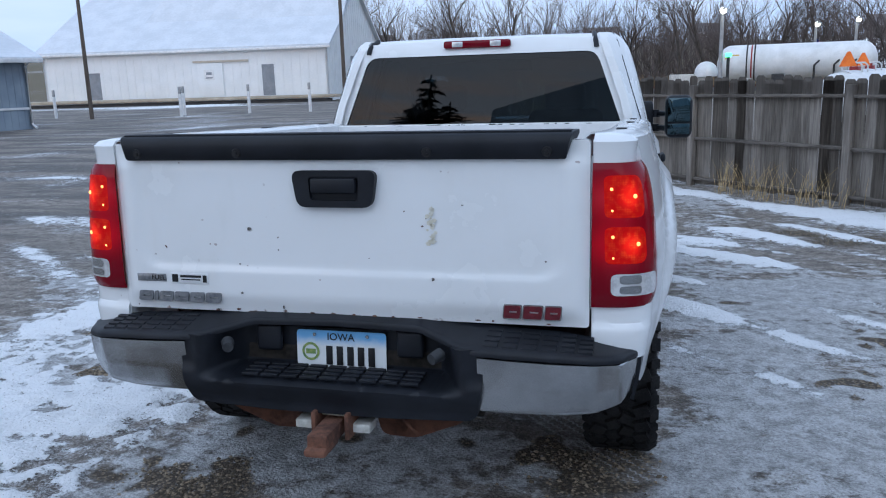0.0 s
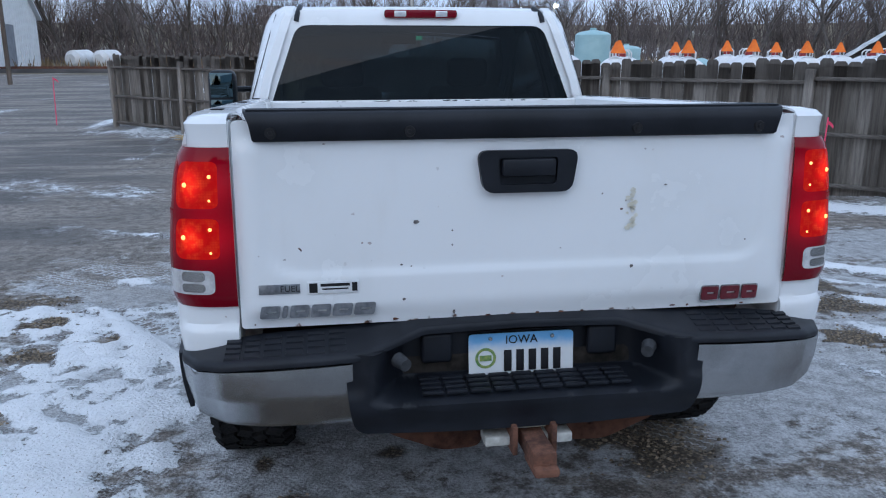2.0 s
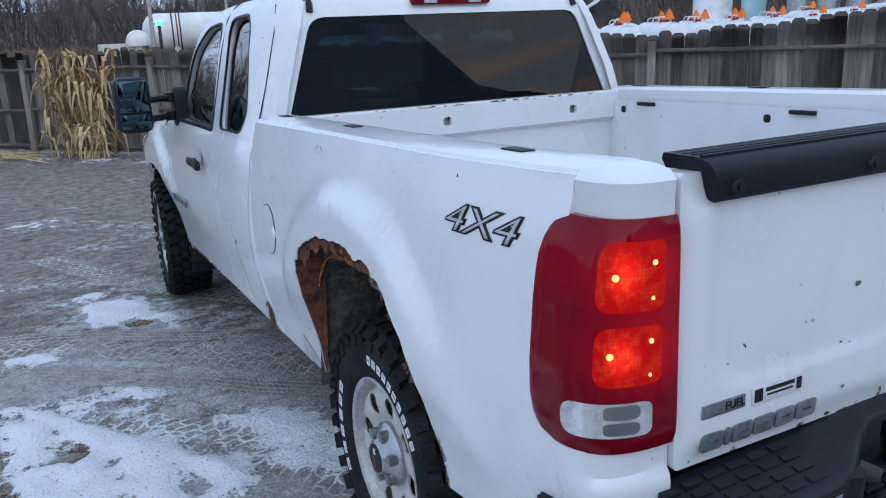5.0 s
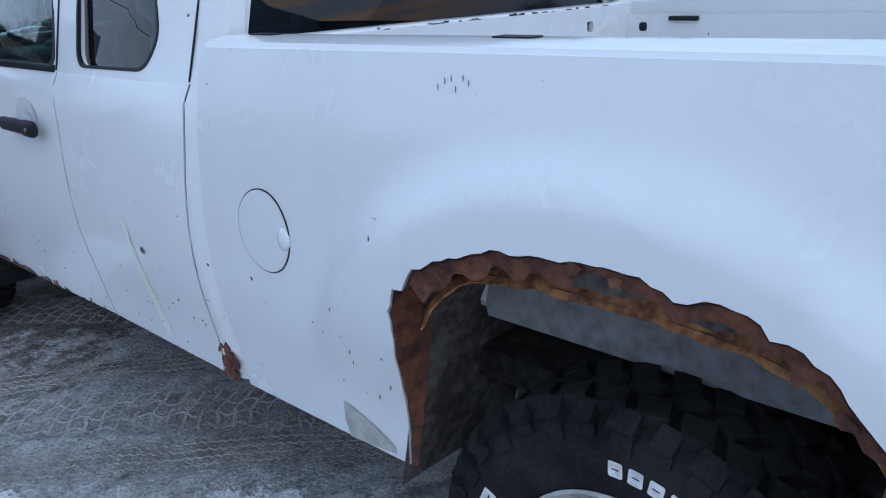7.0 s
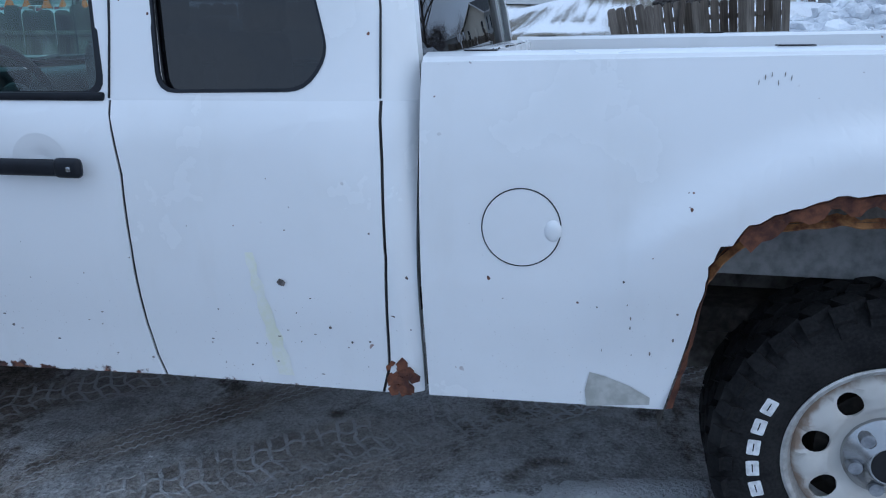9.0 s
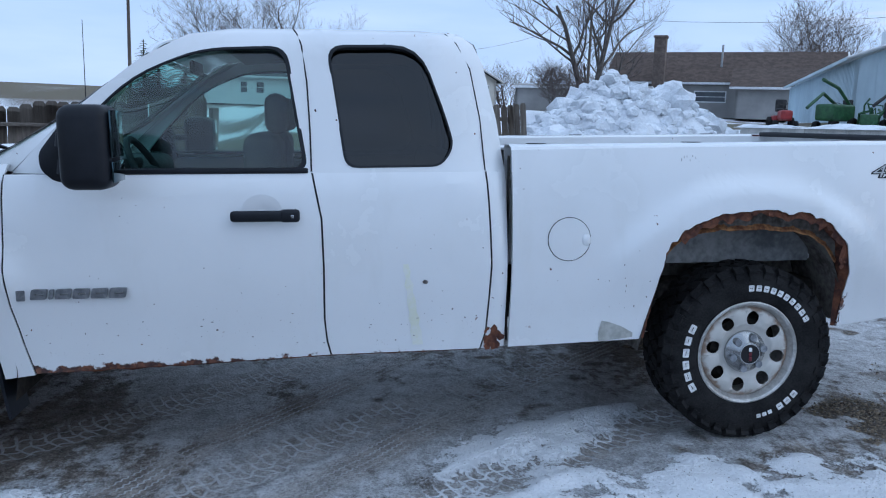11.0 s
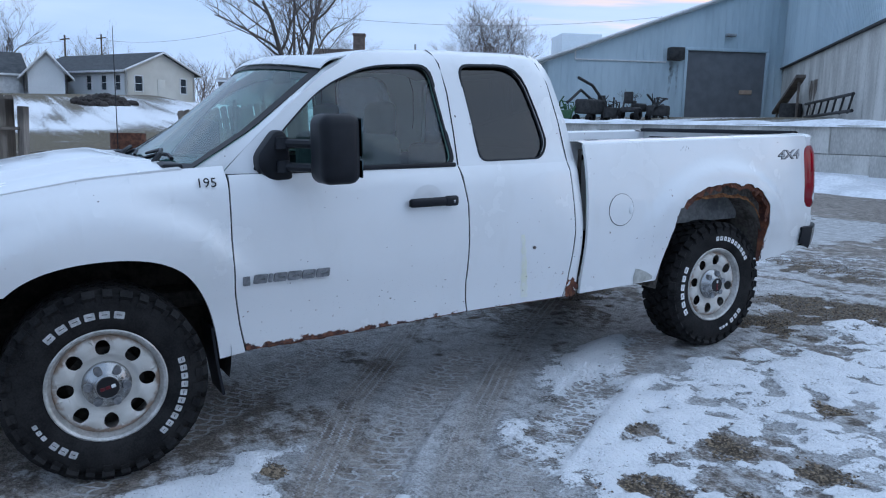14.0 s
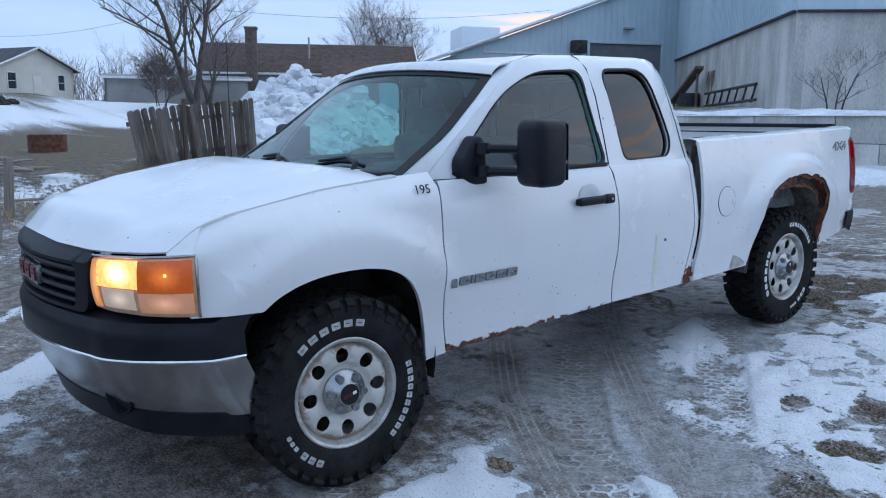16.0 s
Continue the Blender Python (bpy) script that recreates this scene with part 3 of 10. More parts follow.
g_me.shade_smooth()


def ground_mat():
    t = Tree("frozen_yard")

    def attribute(name):
        n = t.t.nodes.new("ShaderNodeAttribute")
        n.attribute_name = name
        return n

    def parts(name):
        n = t.t.nodes.new("ShaderNodeSeparateXYZ")
        t.link(attribute(name).outputs["Vector"], n.inputs[0])
        return n.outputs

    x, y, z = t.xyz()
    fine, mid, big = t.noise(75, 6, 0.72), t.noise(11, 8, 0.70), t.noise(1.3, 5)
    blend = t.math("ADD", t.math("MULTIPLY", mid, 0.5), t.math("MULTIPLY", fine, 0.5))
    grav, ice_lift, _ = parts("wear")
    # gravel, brown frozen mud, a grey film of ice
    vor = t.node("ShaderNodeTexVoronoi", Scale=62.0)
    t.link(t.co, vor.inputs["Vector"])
    stone = t.mix(t.ramp(vor.outputs["Color"], 0.1, 0.9), (0.075, 0.056, 0.038), (0.31, 0.24, 0.165))
    gravel = t.mix(t.ramp(vor.outputs["Distance"], 0.25, 0.62), stone, (0.065, 0.050, 0.036))
    mud = t.mix(t.ramp(blend, 0.40, 0.60), (0.078, 0.063, 0.051), (0.345, 0.302, 0.262))
    base = t.mix(t.ramp(t.math("ADD", grav, t.math("MULTIPLY", t.math("SUBTRACT", mid, 0.5), 1.4)), 0.42, 0.60), mud, gravel)
    film = t.math("ADD", t.math("MULTIPLY", t.noise(1.9, 8, 0.68, stretch=(0.60, 1.45, 1)), 0.55), t.math("ADD", t.math("MULTIPLY", mid, 0.30), t.math("MULTIPLY", ice_lift, 0.16)))
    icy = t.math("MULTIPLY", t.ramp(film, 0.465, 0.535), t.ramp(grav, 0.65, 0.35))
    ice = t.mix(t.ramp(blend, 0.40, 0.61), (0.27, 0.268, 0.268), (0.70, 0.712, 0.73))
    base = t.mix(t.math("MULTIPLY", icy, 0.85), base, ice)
    # black ice in long patches over the open lane
    lane = t.math("MULTIPLY", t.ramp(x, -1.8, -3.4), t.ramp(y, 2.4, 4.6))
    slick = t.ramp(t.math("ADD", t.noise(0.75, 7, 0.62, stretch=(0.40, 1.5, 1)), t.math("MULTIPLY", t.math("SUBTRACT", mid, 0.5), 0.25)), 0.44, 0.56)
    base = t.mix(t.math("MULTIPLY", t.math("MULTIPLY", lane, slick), 0.75), base, (0.052, 0.049, 0.048))
    # tyre tracks: smooth dark beds with pale ridges where the rubber squeezed the slush
    wob = t.math("MULTIPLY", t.math("SUBTRACT", t.noise(9, 5, 0.65), 0.5), 2.4)

    def wave(v, k, ph=None):
        a = t.math("MULTIPLY", v, k)
        return t.math("SINE", t.math("ADD", a, ph) if ph is not None else a)

    rk, rs, rw = parts("rib")
    lk, ls, lw = parts("lug")
    zig = t.math("MULTIPLY", wave(rs, 190.0, wob), 0.7)
    ribs = t.ramp(wave(rk, 15.0, t.math("ADD", zig, wob)), 0.62, 0.92)
    side = t.math("MULTIPLY", t.math("ABSOLUTE", lk), 3.2)
    bars = wave(ls, 105.0, t.math("ADD", side, t.math("MULTIPLY", wob, 2.0)))
    across = wave(lk, 10.5, t.math("MULTIPLY", wave(ls, 52.5, wob), 1.3))
    lugs = t.math("MAXIMUM", t.ramp(bars, 0.60, 0.92), t.ramp(across, 0.70, 0.95))
    gap = t.ramp(t.math("ADD", t.noise(5, 4), t.math("MULTIPLY", fine, 0.3)), 0.50, 0.70)
    print_ = t.math("MULTIPLY", t.math("MAXIMUM", t.math("MULTIPLY", ribs, rw), t.math("MULTIPLY", lugs, lw)), t.math("ADD", 0.22, t.math("MULTIPLY", gap, 0.78)))
    bed = t.math("MAXIMUM", t.math("MULTIPLY", rw, 0.85), t.math("MULTIPLY", lw, 0.70))
    base = t.mix(bed, base, t.mix(t.ramp(blend, 0.38, 0.62), (0.16, 0.134, 0.113), (0.41, 0.363, 0.318)))
    crumb = t.ramp(t.noise(40, 4, 0.7), 0.60, 0.66)
    base = t.mix(t.math("MULTIPLY", crumb, 0.40), base, (0.64, 0.65, 0.67))
    pit = t.ramp(t.noise(52, 4, 0.7, stretch=(1, 0.7, 1)), 0.60, 0.65)
    base = t.mix(t.math("MULTIPLY", pit, 0.50), base, (0.040, 0.033, 0.026))
    base = t.mix(t.math("MULTIPLY", print_, 0.88), base, (0.66, 0.67, 0.69))
    # dead grass on the lawns and in the field past the fence
    grass = t.mix(t.ramp(t.noise(9, 5), 0.35, 0.65), (0.075, 0.060, 0.034), (0.17, 0.135, 0.078))
    lawn = t.math("MULTIPLY", t.ramp(t.math("ADD", x, t.math("MULTIPLY", big, 2)), 9.6, 11.0), t.ramp(y, 9, 6))
    far = t.math("MAXIMUM", lawn, t.ramp(t.math("ADD", y, t.math("MULTIPLY", x, 0.45)), 46, 54))
    base = t.mix(far, base, grass)
    s = t.math("ADD", attribute("snow").outputs["Fac"], t.math("MULTIPLY", t.math("SUBTRACT", t.math("ADD", t.math("MULTIPLY", mid, 0.75), t.math("MULTIPLY", fine, 0.30)), 0.525), 2.2))
    s = t.math("ADD", s, t.math("MULTIPLY", t.math("SUBTRACT", print_, 0.25), t.math("MULTIPLY", t.math("MAXIMUM", rw, lw), 0.5)))
    cover = t.ramp(s, 0.10, 0.20)
    thin = t.ramp(s, -0.16, 0.10)
    dirty = t.mix(t.ramp(t.noise(5, 7, 0.65), 0.56, 0.82), (0.85, 0.865, 0.89), (0.60, 0.61, 0.63))
    speck = t.ramp(t.noise(80, 3), 0.645, 0.69)
    snow = t.mix(t.math("MULTIPLY", speck, 0.75), dirty, (0.10, 0.075, 0.05))
    base = t.mix(t.math("MULTIPLY", thin, t.math("MULTIPLY", t.ramp(fine, 0.42, 0.60), 0.60)), base, (0.66, 0.67, 0.70))
    col = t.mix(cover, base, snow)
    relief = t.math("ADD", t.math("MULTIPLY", fine, 0.45), t.math("ADD", t.math("MULTIPLY", cover, 0.9), t.math("ADD", t.math("MULTIPLY", mid, 0.8), t.math("MULTIPLY", vor.outputs["Distance"], 0.3))))
    t.bump(t.math("ADD", relief, t.math("MULTIPLY", print_, 0.35)), 0.85, 0.03)
    wet = t.math("MULTIPLY", t.math("ADD", 0.35, t.math("MULTIPLY", icy, 0.65)), t.math("SUBTRACT", 1.0, t.math("MAXIMUM", cover, t.math("MAXIMUM", far, t.ramp(grav, 0.4, 0.7)))))
    rough = t.math("SUBTRACT", 0.82, t.math("MULTIPLY", wet, 0.48))
    return t.set(Base_Color=col, Roughness=rough, Specular_IOR_Level=0.5)


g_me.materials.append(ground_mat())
ground = tagged(new("ground", g_me), "frozen gravel yard with grey ice, mud and patches of snow", "ground", kind="structure")


# loose pebbles on the bare patches
def pebbles(count, seed):
    rng = random.Random(seed)
    vs, fs = [], []
    while len(fs) < count * 8:
        px, py, rx, ry = rng.choice(PATCHES)
        x, y = px + rng.gauss(0, rx * 0.7), py + rng.gauss(0, ry * 0.7)
        if (px < -1.5 and rng.random() < 0.6) or snow_cover(x, y) > 0.15 or gravel_at(x, y) < 0.25 + 0.35 * rng.random():
            continue
        r, a, n = rng.uniform(0.004, 0.011) * (1.6 if rng.random() < 0.04 else 1.0), rng.uniform(0, 6.28), len(vs)
        z = ground_height(x, y, snow_cover(x, y), True)
        for dx, dy, dz in ((1, 0, 0), (0, 1, 0), (-1, 0, 0), (0, -1, 0), (0, 0, 1), (0, 0, -1)):
            k = r * rng.uniform(0.7, 1.25)
            vs.append((x + k * (dx * math.cos(a) - dy * math.sin(a)), y + k * (dx * math.sin(a) + dy * math.cos(a)) * 0.8, z + r * 0.25 + k * dz * 0.65))
        fs += [(n + i, n + (i + 1) % 4, n + 4) for i in range(4)] + [(n + (i + 1) % 4, n + i, n + 5) for i in range(4)]
    me = bpy.data.meshes.new("loose_gravel")
    me.from_pydata(vs, [], fs)
    t = Tree("pebble_stone")
    isl = t.t.nodes.new("ShaderNodeNewGeometry").outputs["Random Per Island"]
    t.set(Base_Color=t.mix(t.ramp(isl, 0.0, 1.0), (0.055, 0.041, 0.028), (0.31, 0.24, 0.165)), Roughness=0.8)
    me.materials.append(t.m)
    return tagged(new("loose_gravel", me), "loose brown gravel on the bare frozen ground", "gravel", kind="stuff")


pebbles(4200, 71)

# ---- the pickup: x across, y ahead from the rear axle, z up from the ground ----
truck = thing("pickup_truck", "white extended-cab pickup truck with rusted arches on the icy yard", "truck", TILT)
AXLE_F, HUB = 3.65, 0.405
FLARES = ((0.04, 0.46, 0.52), (3.62, 0.44, 0.47))


def side_x(y, z):
    """Half the body's width at a place on its side."""
    x = lerp(z, (0.30, 0.42, 0.50, 0.60, 0.70, 0.80, 0.90, 1.00, 1.12, 1.20, 1.27, 1.34), (0.918, 0.936, 0.948, 0.964, 0.986, 1.001, 1.005, 1.003, 0.992, 0.980, 0.964, 0.945))
    for yc, zc, r in FLARES:
        d = math.hypot(y - yc, (z - zc) * (1.0 if z > zc else 0.35))
        x += 0.040 * step(r + 0.260, r + 0.165, d) * step(1.30, 1.14, z) * step(0.62, 0.98, z)
    x -= 0.066 * max(0.0, (-0.35 - y) / 0.65) ** 2
    x -= 0.030 * max(0.0, (y - 3.9) / 0.35) ** 2
    return x


def cab_x(y, z):
    """Half the cab's width below the belt, drawn in towards its rear corner."""
    return side_x(y, z) - 0.016 * step(1.19, 1.235, z) - 0.040 * max(0.0, (1.46 - y) / 0.33) ** 2 * step(0.80, 1.235, z) - 0.022 * max(0.0, (1.175 - y) / 0.053) ** 2


def belt_x(y, z):
    """Half the cab's width above the belt."""
    x = lerp(z, (1.20, 1.235, 1.27, 1.40, 1.60, 1.735, 1.79, 1.83), (0.965, 0.956, 0.946, 0.915, 0.865, 0.822, 0.785, 0.725))
    x -= lerp(z, (1.235, 1.34, 1.45, 1.68, 1.77), (0.040, 0.066, 0.080, 0.140, 0.19)) * max(0.0, (1.46 - y) / 0.33) ** 2
    x -= 0.022 * step(1.50, 1.235, z) * max(0.0, (1.175 - y) / 0.053) ** 2
    return x - 0.10 * max(0.0, (y - 2.55) / 0.6) ** 2


def mirror_x(bm):
    bmesh.ops.scale(bm, vec=(-1, 1, 1), verts=bm.verts)
    bmesh.ops.reverse_faces(bm, faces=bm.faces)


def flange(bm, vec, close=False):
    """Folds the open edges of a panel inwards by vec; close: backs it with a second skin."""
    faces = bm.faces[:]
    r = bmesh.ops.extrude_edge_only(bm, edges=[e for e in bm.edges if len(e.link_faces) == 1])
    vs = [v for v in r["geom"] if isinstance(v, bmesh.types.BMVert)]
    bmesh.ops.translate(bm, vec=vec, verts=vs)


def side_panel(name, loops, material, s, fn, label="", t=0.022, da=0.06, db=0.06, parent=None):
    """A pressed panel of the body's side; s is -1 on the driver's side."""
    bm = bmesh.new()
    a = [p[0] for p in loops[0]]
    b = [p[1] for p in loops[0]]
    outline(bm, loops, np.arange(min(a) + da, max(a), da), np.arange(min(b) + db, max(b), db))
    mapped(bm, lambda y, z: (-fn(y, z), y, z))
    bmesh.ops.recalc_face_normals(bm, faces=bm.faces)
    if sum(f.normal.x * f.calc_area() for f in bm.faces) > 0:
        bmesh.ops.reverse_faces(bm, faces=bm.faces)
    flange(bm, (t, 0, 0))
    if s > 0:
        mirror_x(bm)
    return part(name, bm, material, parent or truck, label)


def arc(yc, zc, r, a0, a1, n, rag=0.0, seed=0.0, squash=1.0):
    out = []
    for i in range(n + 1):
        a = radians(a0 + (a1 - a0) * i / n)
        k = r + rag * (noise.noise((i * 0.55, seed, 0.0)) + 0.7 * noise.noise((i * 1.7, seed, 3.0)))
        out.append((yc + k * math.cos(a), zc + k * squash * math.sin(a)))
    return out


ARCH = ((0.512, 0.49), (0.478, 0.66), (0.455, 0.80), (0.446, 0.87), (0.424, 0.93), (0.388, 0.970), (0.33, 1.006), (0.24, 1.040), (0.12, 1.064), (-0.06, 1.068), (-0.20, 1.050), (-0.305, 1.005), (-0.388, 0.91), (-0.428, 0.78), (-0.425, 0.65), (-0.42, 0.52))


def ragged_arch(rag, seed, n=96, grow=0.0):
    """The rear wheel opening, its upper edge torn by rust."""
    out = []
    d = np.cumsum([0] + [math.dist(a, b) for a, b in zip(ARCH, ARCH[1:])])
    for i in range(n + 1):
        q = d[-1] * i / n
        y, z = lerp(q, d, [p[0] for p in ARCH]), lerp(q, d, [p[1] for p in ARCH])
        k = rag * step(0.72, 0.90, z) * (1.0 if y > -0.36 else 0.3) * (1.5 * noise.noise((i * 0.17, seed, 0.0)) + 0.8 * noise.noise((i * 0.47, seed, 3.0)) + 0.4 * noise.noise((i * 1.3, seed, 5.0)))
        r = math.hypot(y - 0.02, z - 0.56)
        out.append((y + (y - 0.02) / r * (k + grow), z + (z - 0.56) / r * (k + grow)))
    return out


def hood_edge(y):
    return lerp(y, (3.05, 3.4, 3.67, 4.06, 4.25, 4.38, 4.5), (1.282, 1.262, 1.240, 1.178, 1.130, 1.080, 1.04))


def fender_x(y, z):
    top = hood_edge(y)
    x = side_x(y, min(z, top - 0.05))
    return x - 0.085 * step(top - 0.10, top + 0.01, z) ** 1.4


LIP = ((0.468, 0.70), (0.448, 0.80), (0.420, 0.86), (0.388, 0.90), (0.335, 0.943), (0.27, 0.964), (0.17, 0.974), (0.0, 0.975), (-0.15, 0.967), (-0.25, 0.946), (-0.33, 0.895), (-0.385, 0.82))
lip_run = np.cumsum([0] + [math.dist(a, b) for a, b in zip(LIP, LIP[1:])])
lip = [(lerp(q, lip_run, [p[0] for p in LIP]), lerp(q, lip_run, [p[1] for p in LIP])) for q in np.linspace(0, lip_run[-1], 80)]


def lip_at(u, out):
    """A place on the inner lip of the rear arch, moved outwards by out."""
    y, z = lip[min(len(lip) - 1, int(u * (len(lip) - 1) + 0.5))]
    r = math.hypot(y - 0.02, z - 0.56)
    return (y + (y - 0.02) / r * out, z + (z - 0.56) / r * out)


for s in (-1, 1):
    driver = s < 0
    # bed side, its arch eaten away on the driver's side
    arch = ragged_arch(0.016 if driver else 0.0, 2.0 + s)
    loop = [(1.106, 0.475)] + arch + [(-0.80, 0.565), (-0.885, 0.60), (-0.885, 1.30), (-0.88, 1.345), (0.3, 1.335), (1.106, 1.325)]
    bed = side_panel("bed_side", [loop], PAINT_BED, s, side_x, "white bed side with a ragged rusted-out wheel arch" if driver else "", t=0.02, da=0.03, db=0.03)
    # the flaking lip that is left of the arch
    if driver:
        torn = ragged_arch(0.016, 1.0)[27:80]
        # rust eating back from the torn edge, on the inner side of the sheet
        bm = bmesh.new()

        def band(u, v):
            i = min(len(torn) - 1, int(u * (len(torn) - 1) + 0.5))
            y, z = torn[i]
            r = math.hypot(y - 0.02, z - 0.56)
            wide = 0.030 + 0.016 * step(0.35, 0.05, u) + 0.034 * noise.noise((u * 13, 3.0, 0.0)) + 0.020 * noise.noise((u * 50, 3.0, 0.0))
            w = abs(1 - abs(2 * v - 1))
            k = 0.010 - (0.010 + max(0.004, wide)) * w
            return (-side_x(y, z) + 0.008 + 0.006 * w + 0.004 * (v > 0.5) + 0.003 * noise.noise((u * 40, w * 4, 0.0)), y + (y - 0.02) / r * k, z + (z - 0.56) / r * k)

        sheet(bm, band, len(torn) - 1, 8)
        part("rust_band", bm, RUST, bed, "dark red-brown rust behind the torn paint edge", 0)
        # the folded edge of the opening, rusted through
        edge_ = ragged_arch(0.016, 1.0)
        bm = bmesh.new()

        def fold(u, v):
            y, z = edge_[min(96, int(u * 96 + 0.5))]
            r = math.hypot(y - 0.02, z - 0.56)
            k = -0.004 - 0.016 * v * step(0.95, 0.80, z) + 0.004 * noise.noise((u * 50, v * 2, 5.0))
            return (-side_x(y, z) + 0.002 + (side_x(y, z) - 0.945) * v, y + (y - 0.02) / r * k, z + (z - 0.56) / r * k)

        sheet(bm, fold, 96, 3)
        part("arch_fold", bm, RUST, bed, "brown rusted fold of the wheel opening", 0)
        for i in range(7):
            bm = bmesh.new()
            y, z = random.choice(torn)
            r = random.uniform(-0.040, -0.010)
            y, z = y + r * (y - 0.02) / 0.5, z + r * (z - 0.56) / 0.5
            w = random.uniform(0.006, 0.015)
            bm.faces.new([bm.verts.new((-side_x(y, z) + random.uniform(0.0, 0.010), y + w * math.cos(k) * random.uniform(0.6, 1.5), z + w * math.sin(k) * random.uniform(0.4, 1.1))) for k in (0.3, 1.4, 2.6, 3.7, 5.1)])
            thick(bm, 0.003)
            part("rust_flake", bm, RUST, bed, "", 0)
        bm = bmesh.new()
        sheet(bm, lambda u, v: (-0.968 + 0.02 * v, *lip_at(u, 0.022 * v + 0.008 * noise.noise((u * 22, 0, 7)) + 0.010 * v * noise.noise((u * 60, 2, 7)))), 70, 3)
        thick(bm, 0.005)
        part("arch_lip", bm, LIP_RUST, bed, "orange rust along the inner arch lip")
        bm = bmesh.new()
        sheet(bm, lambda u, v: (-0.950 + 0.012 * noise.noise((u * 14, v * 3, 2)), *lip_at(u, 0.008 + 0.11 * v)), 60, 4)
        part("inner_arch", bm, WELL, bed, "grey inner arch skin behind the torn edge")
    # rear corner of the bed round the lamp
    bm = bmesh.new()

    def corner(u, v, z0, z1):
        z = z0 + (z1 - z0) * v
        a = u * math.pi / 2
        fold = 0.012 * step(0.806, 0.786, z) * step(0.0, 0.5, u)
        xo = side_x(-0.885, min(z, 1.34)) + fold
        return (s * (0.785 + (xo - 0.785) * max(0.0, math.cos(a)) ** 0.72), -0.885 - (0.110 + fold) * math.sin(a) ** 0.72, z)

    sheet(bm, lambda u, v: corner(u, v, 0.700, 0.858), 12, 12)
    thick(bm, 0.012)
    part("lower_corner", bm, PAINT, bed)
    bm = bmesh.new()
    rim_ = ((0.0, 1.278), (0.0, 1.308), (0.004, 1.338), (-0.012, 1.354), (-0.05, 1.361), (-0.085, 1.362))

    def cap_at(u, v):
        dx, z = rim_[round(v * 5)]
        a = u * math.pi / 2
        return (s * (0.785 + (side_x(-0.885, 1.335) - 0.785 + dx) * max(0.0, math.cos(a)) ** 0.72), -0.885 - (0.118 + dx) * math.sin(a) ** 0.72, z)

    rows = sheet(bm, cap_at, 10, 5)
    bm.faces.new([r[-1] for r in rows] + [bm.verts.new((s * 0.785, -0.885, 1.362))])
    thick(bm, 0.006)
    part("upper_corner", bm, PAINT, bed)
    # top rail
    bm = bmesh.new()
    prof = ((-0.002, -0.03), (-0.001, -0.002), (-0.014, 0.015), (-0.06, 0.024), (-0.135, 0.022), (-0.150, 0.010), (-0.152, -0.05))
    sheet(bm, lambda u, v: (s * (side_x(1.106 - 1.995 * u, 1.335) + prof[round(v * 6)][0]), 1.106 - 1.995 * u, lerp(1.106 - 1.995 * u, (-0.9, 1.13), (1.338, 1.322)) + prof[round(v * 6)][1]), 30, 6)
    thick(bm, 0.004)
    rail = part("bed_rail", bm, PAINT, bed)
    for py in (-0.62, 0.28, 0.98):
        bm = bmesh.new()
        box(bm, (s * (side_x(py, 1.335) - 0.085), py, lerp(py, (-0.9, 1.13), (1.338, 1.322)) + 0.0255), (0.034, 0.080, 0.003), 0.001)
        part("stake_pocket", bm, INK, rail, "dark open stake pocket")
    # inner wall of the bed with its holes
    bm = bmesh.new()
    sheet(bm, lambda u, v: (s * (0.775 - 0.012 * math.sin(u * 40) * (1 if 0.2 < v < 0.8 else 0)), 1.10 - 1.98 * u, 0.82 + 0.47 * v), 40, 6)
    thick(bm, 0.01)
    inner = part("bed_wall", bm, PAINT, bed)
    for py in (0.98, 0.15, -0.55):
        bm = bmesh.new()
        box(bm, (s * 0.772, py, 1.245), (0.03, 0.035, 0.035), 0.012)
        part("tie_down_hole", bm, INK, inner)
        bm = bmesh.new()
        box(bm, (s * 0.765, py - 0.16, 1.275), (0.03, 0.11, 0.016), 0.004)
        part("bed_slot", bm, INK, inner)

    # doors and cab corner
    def lerp2(run, k):
        z = run[0][1] + (run[-1][1] - run[0][1]) * k
        return (lerp(z, [q[1] for q in run], [q[0] for q in run]), z)

    seam_f = [(3.052, 0.43), (3.080, 0.56), (3.104, 0.72), (3.112, 0.88), (3.108, 1.05), (3.105, 1.235)]
    seam_m = [(1.868, 0.468), (1.883, 0.53), (1.892, 0.63), (1.890, 0.85), (1.895, 1.05), (1.93, 1.235)]
    seam_r = [(1.230, 0.472), (1.208, 0.55), (1.194, 0.85), (1.203, 1.10), (1.212, 1.235)]
    gap = 0.0040
    fl = [(y + gap, z) for y, z in seam_m] + [(y - gap, z) for y, z in seam_f[::-1]]
    fd = side_panel("front_door", [fl + [(2.5, 0.445)]], PAINT_DOOR, s, lambda y, z: side_x(y, z) - 0.016 * step(1.19, 1.235, z), "white front door, dented and specked with road dirt")
    rl = [(y + gap, z) for y, z in seam_r] + [(y - gap, z) for y, z in seam_m[::-1]]
    rd = side_panel("rear_door", [rl + [(1.55, 0.47)]], PAINT_DOOR, s, cab_x, "white half door with a rusted lower edge")
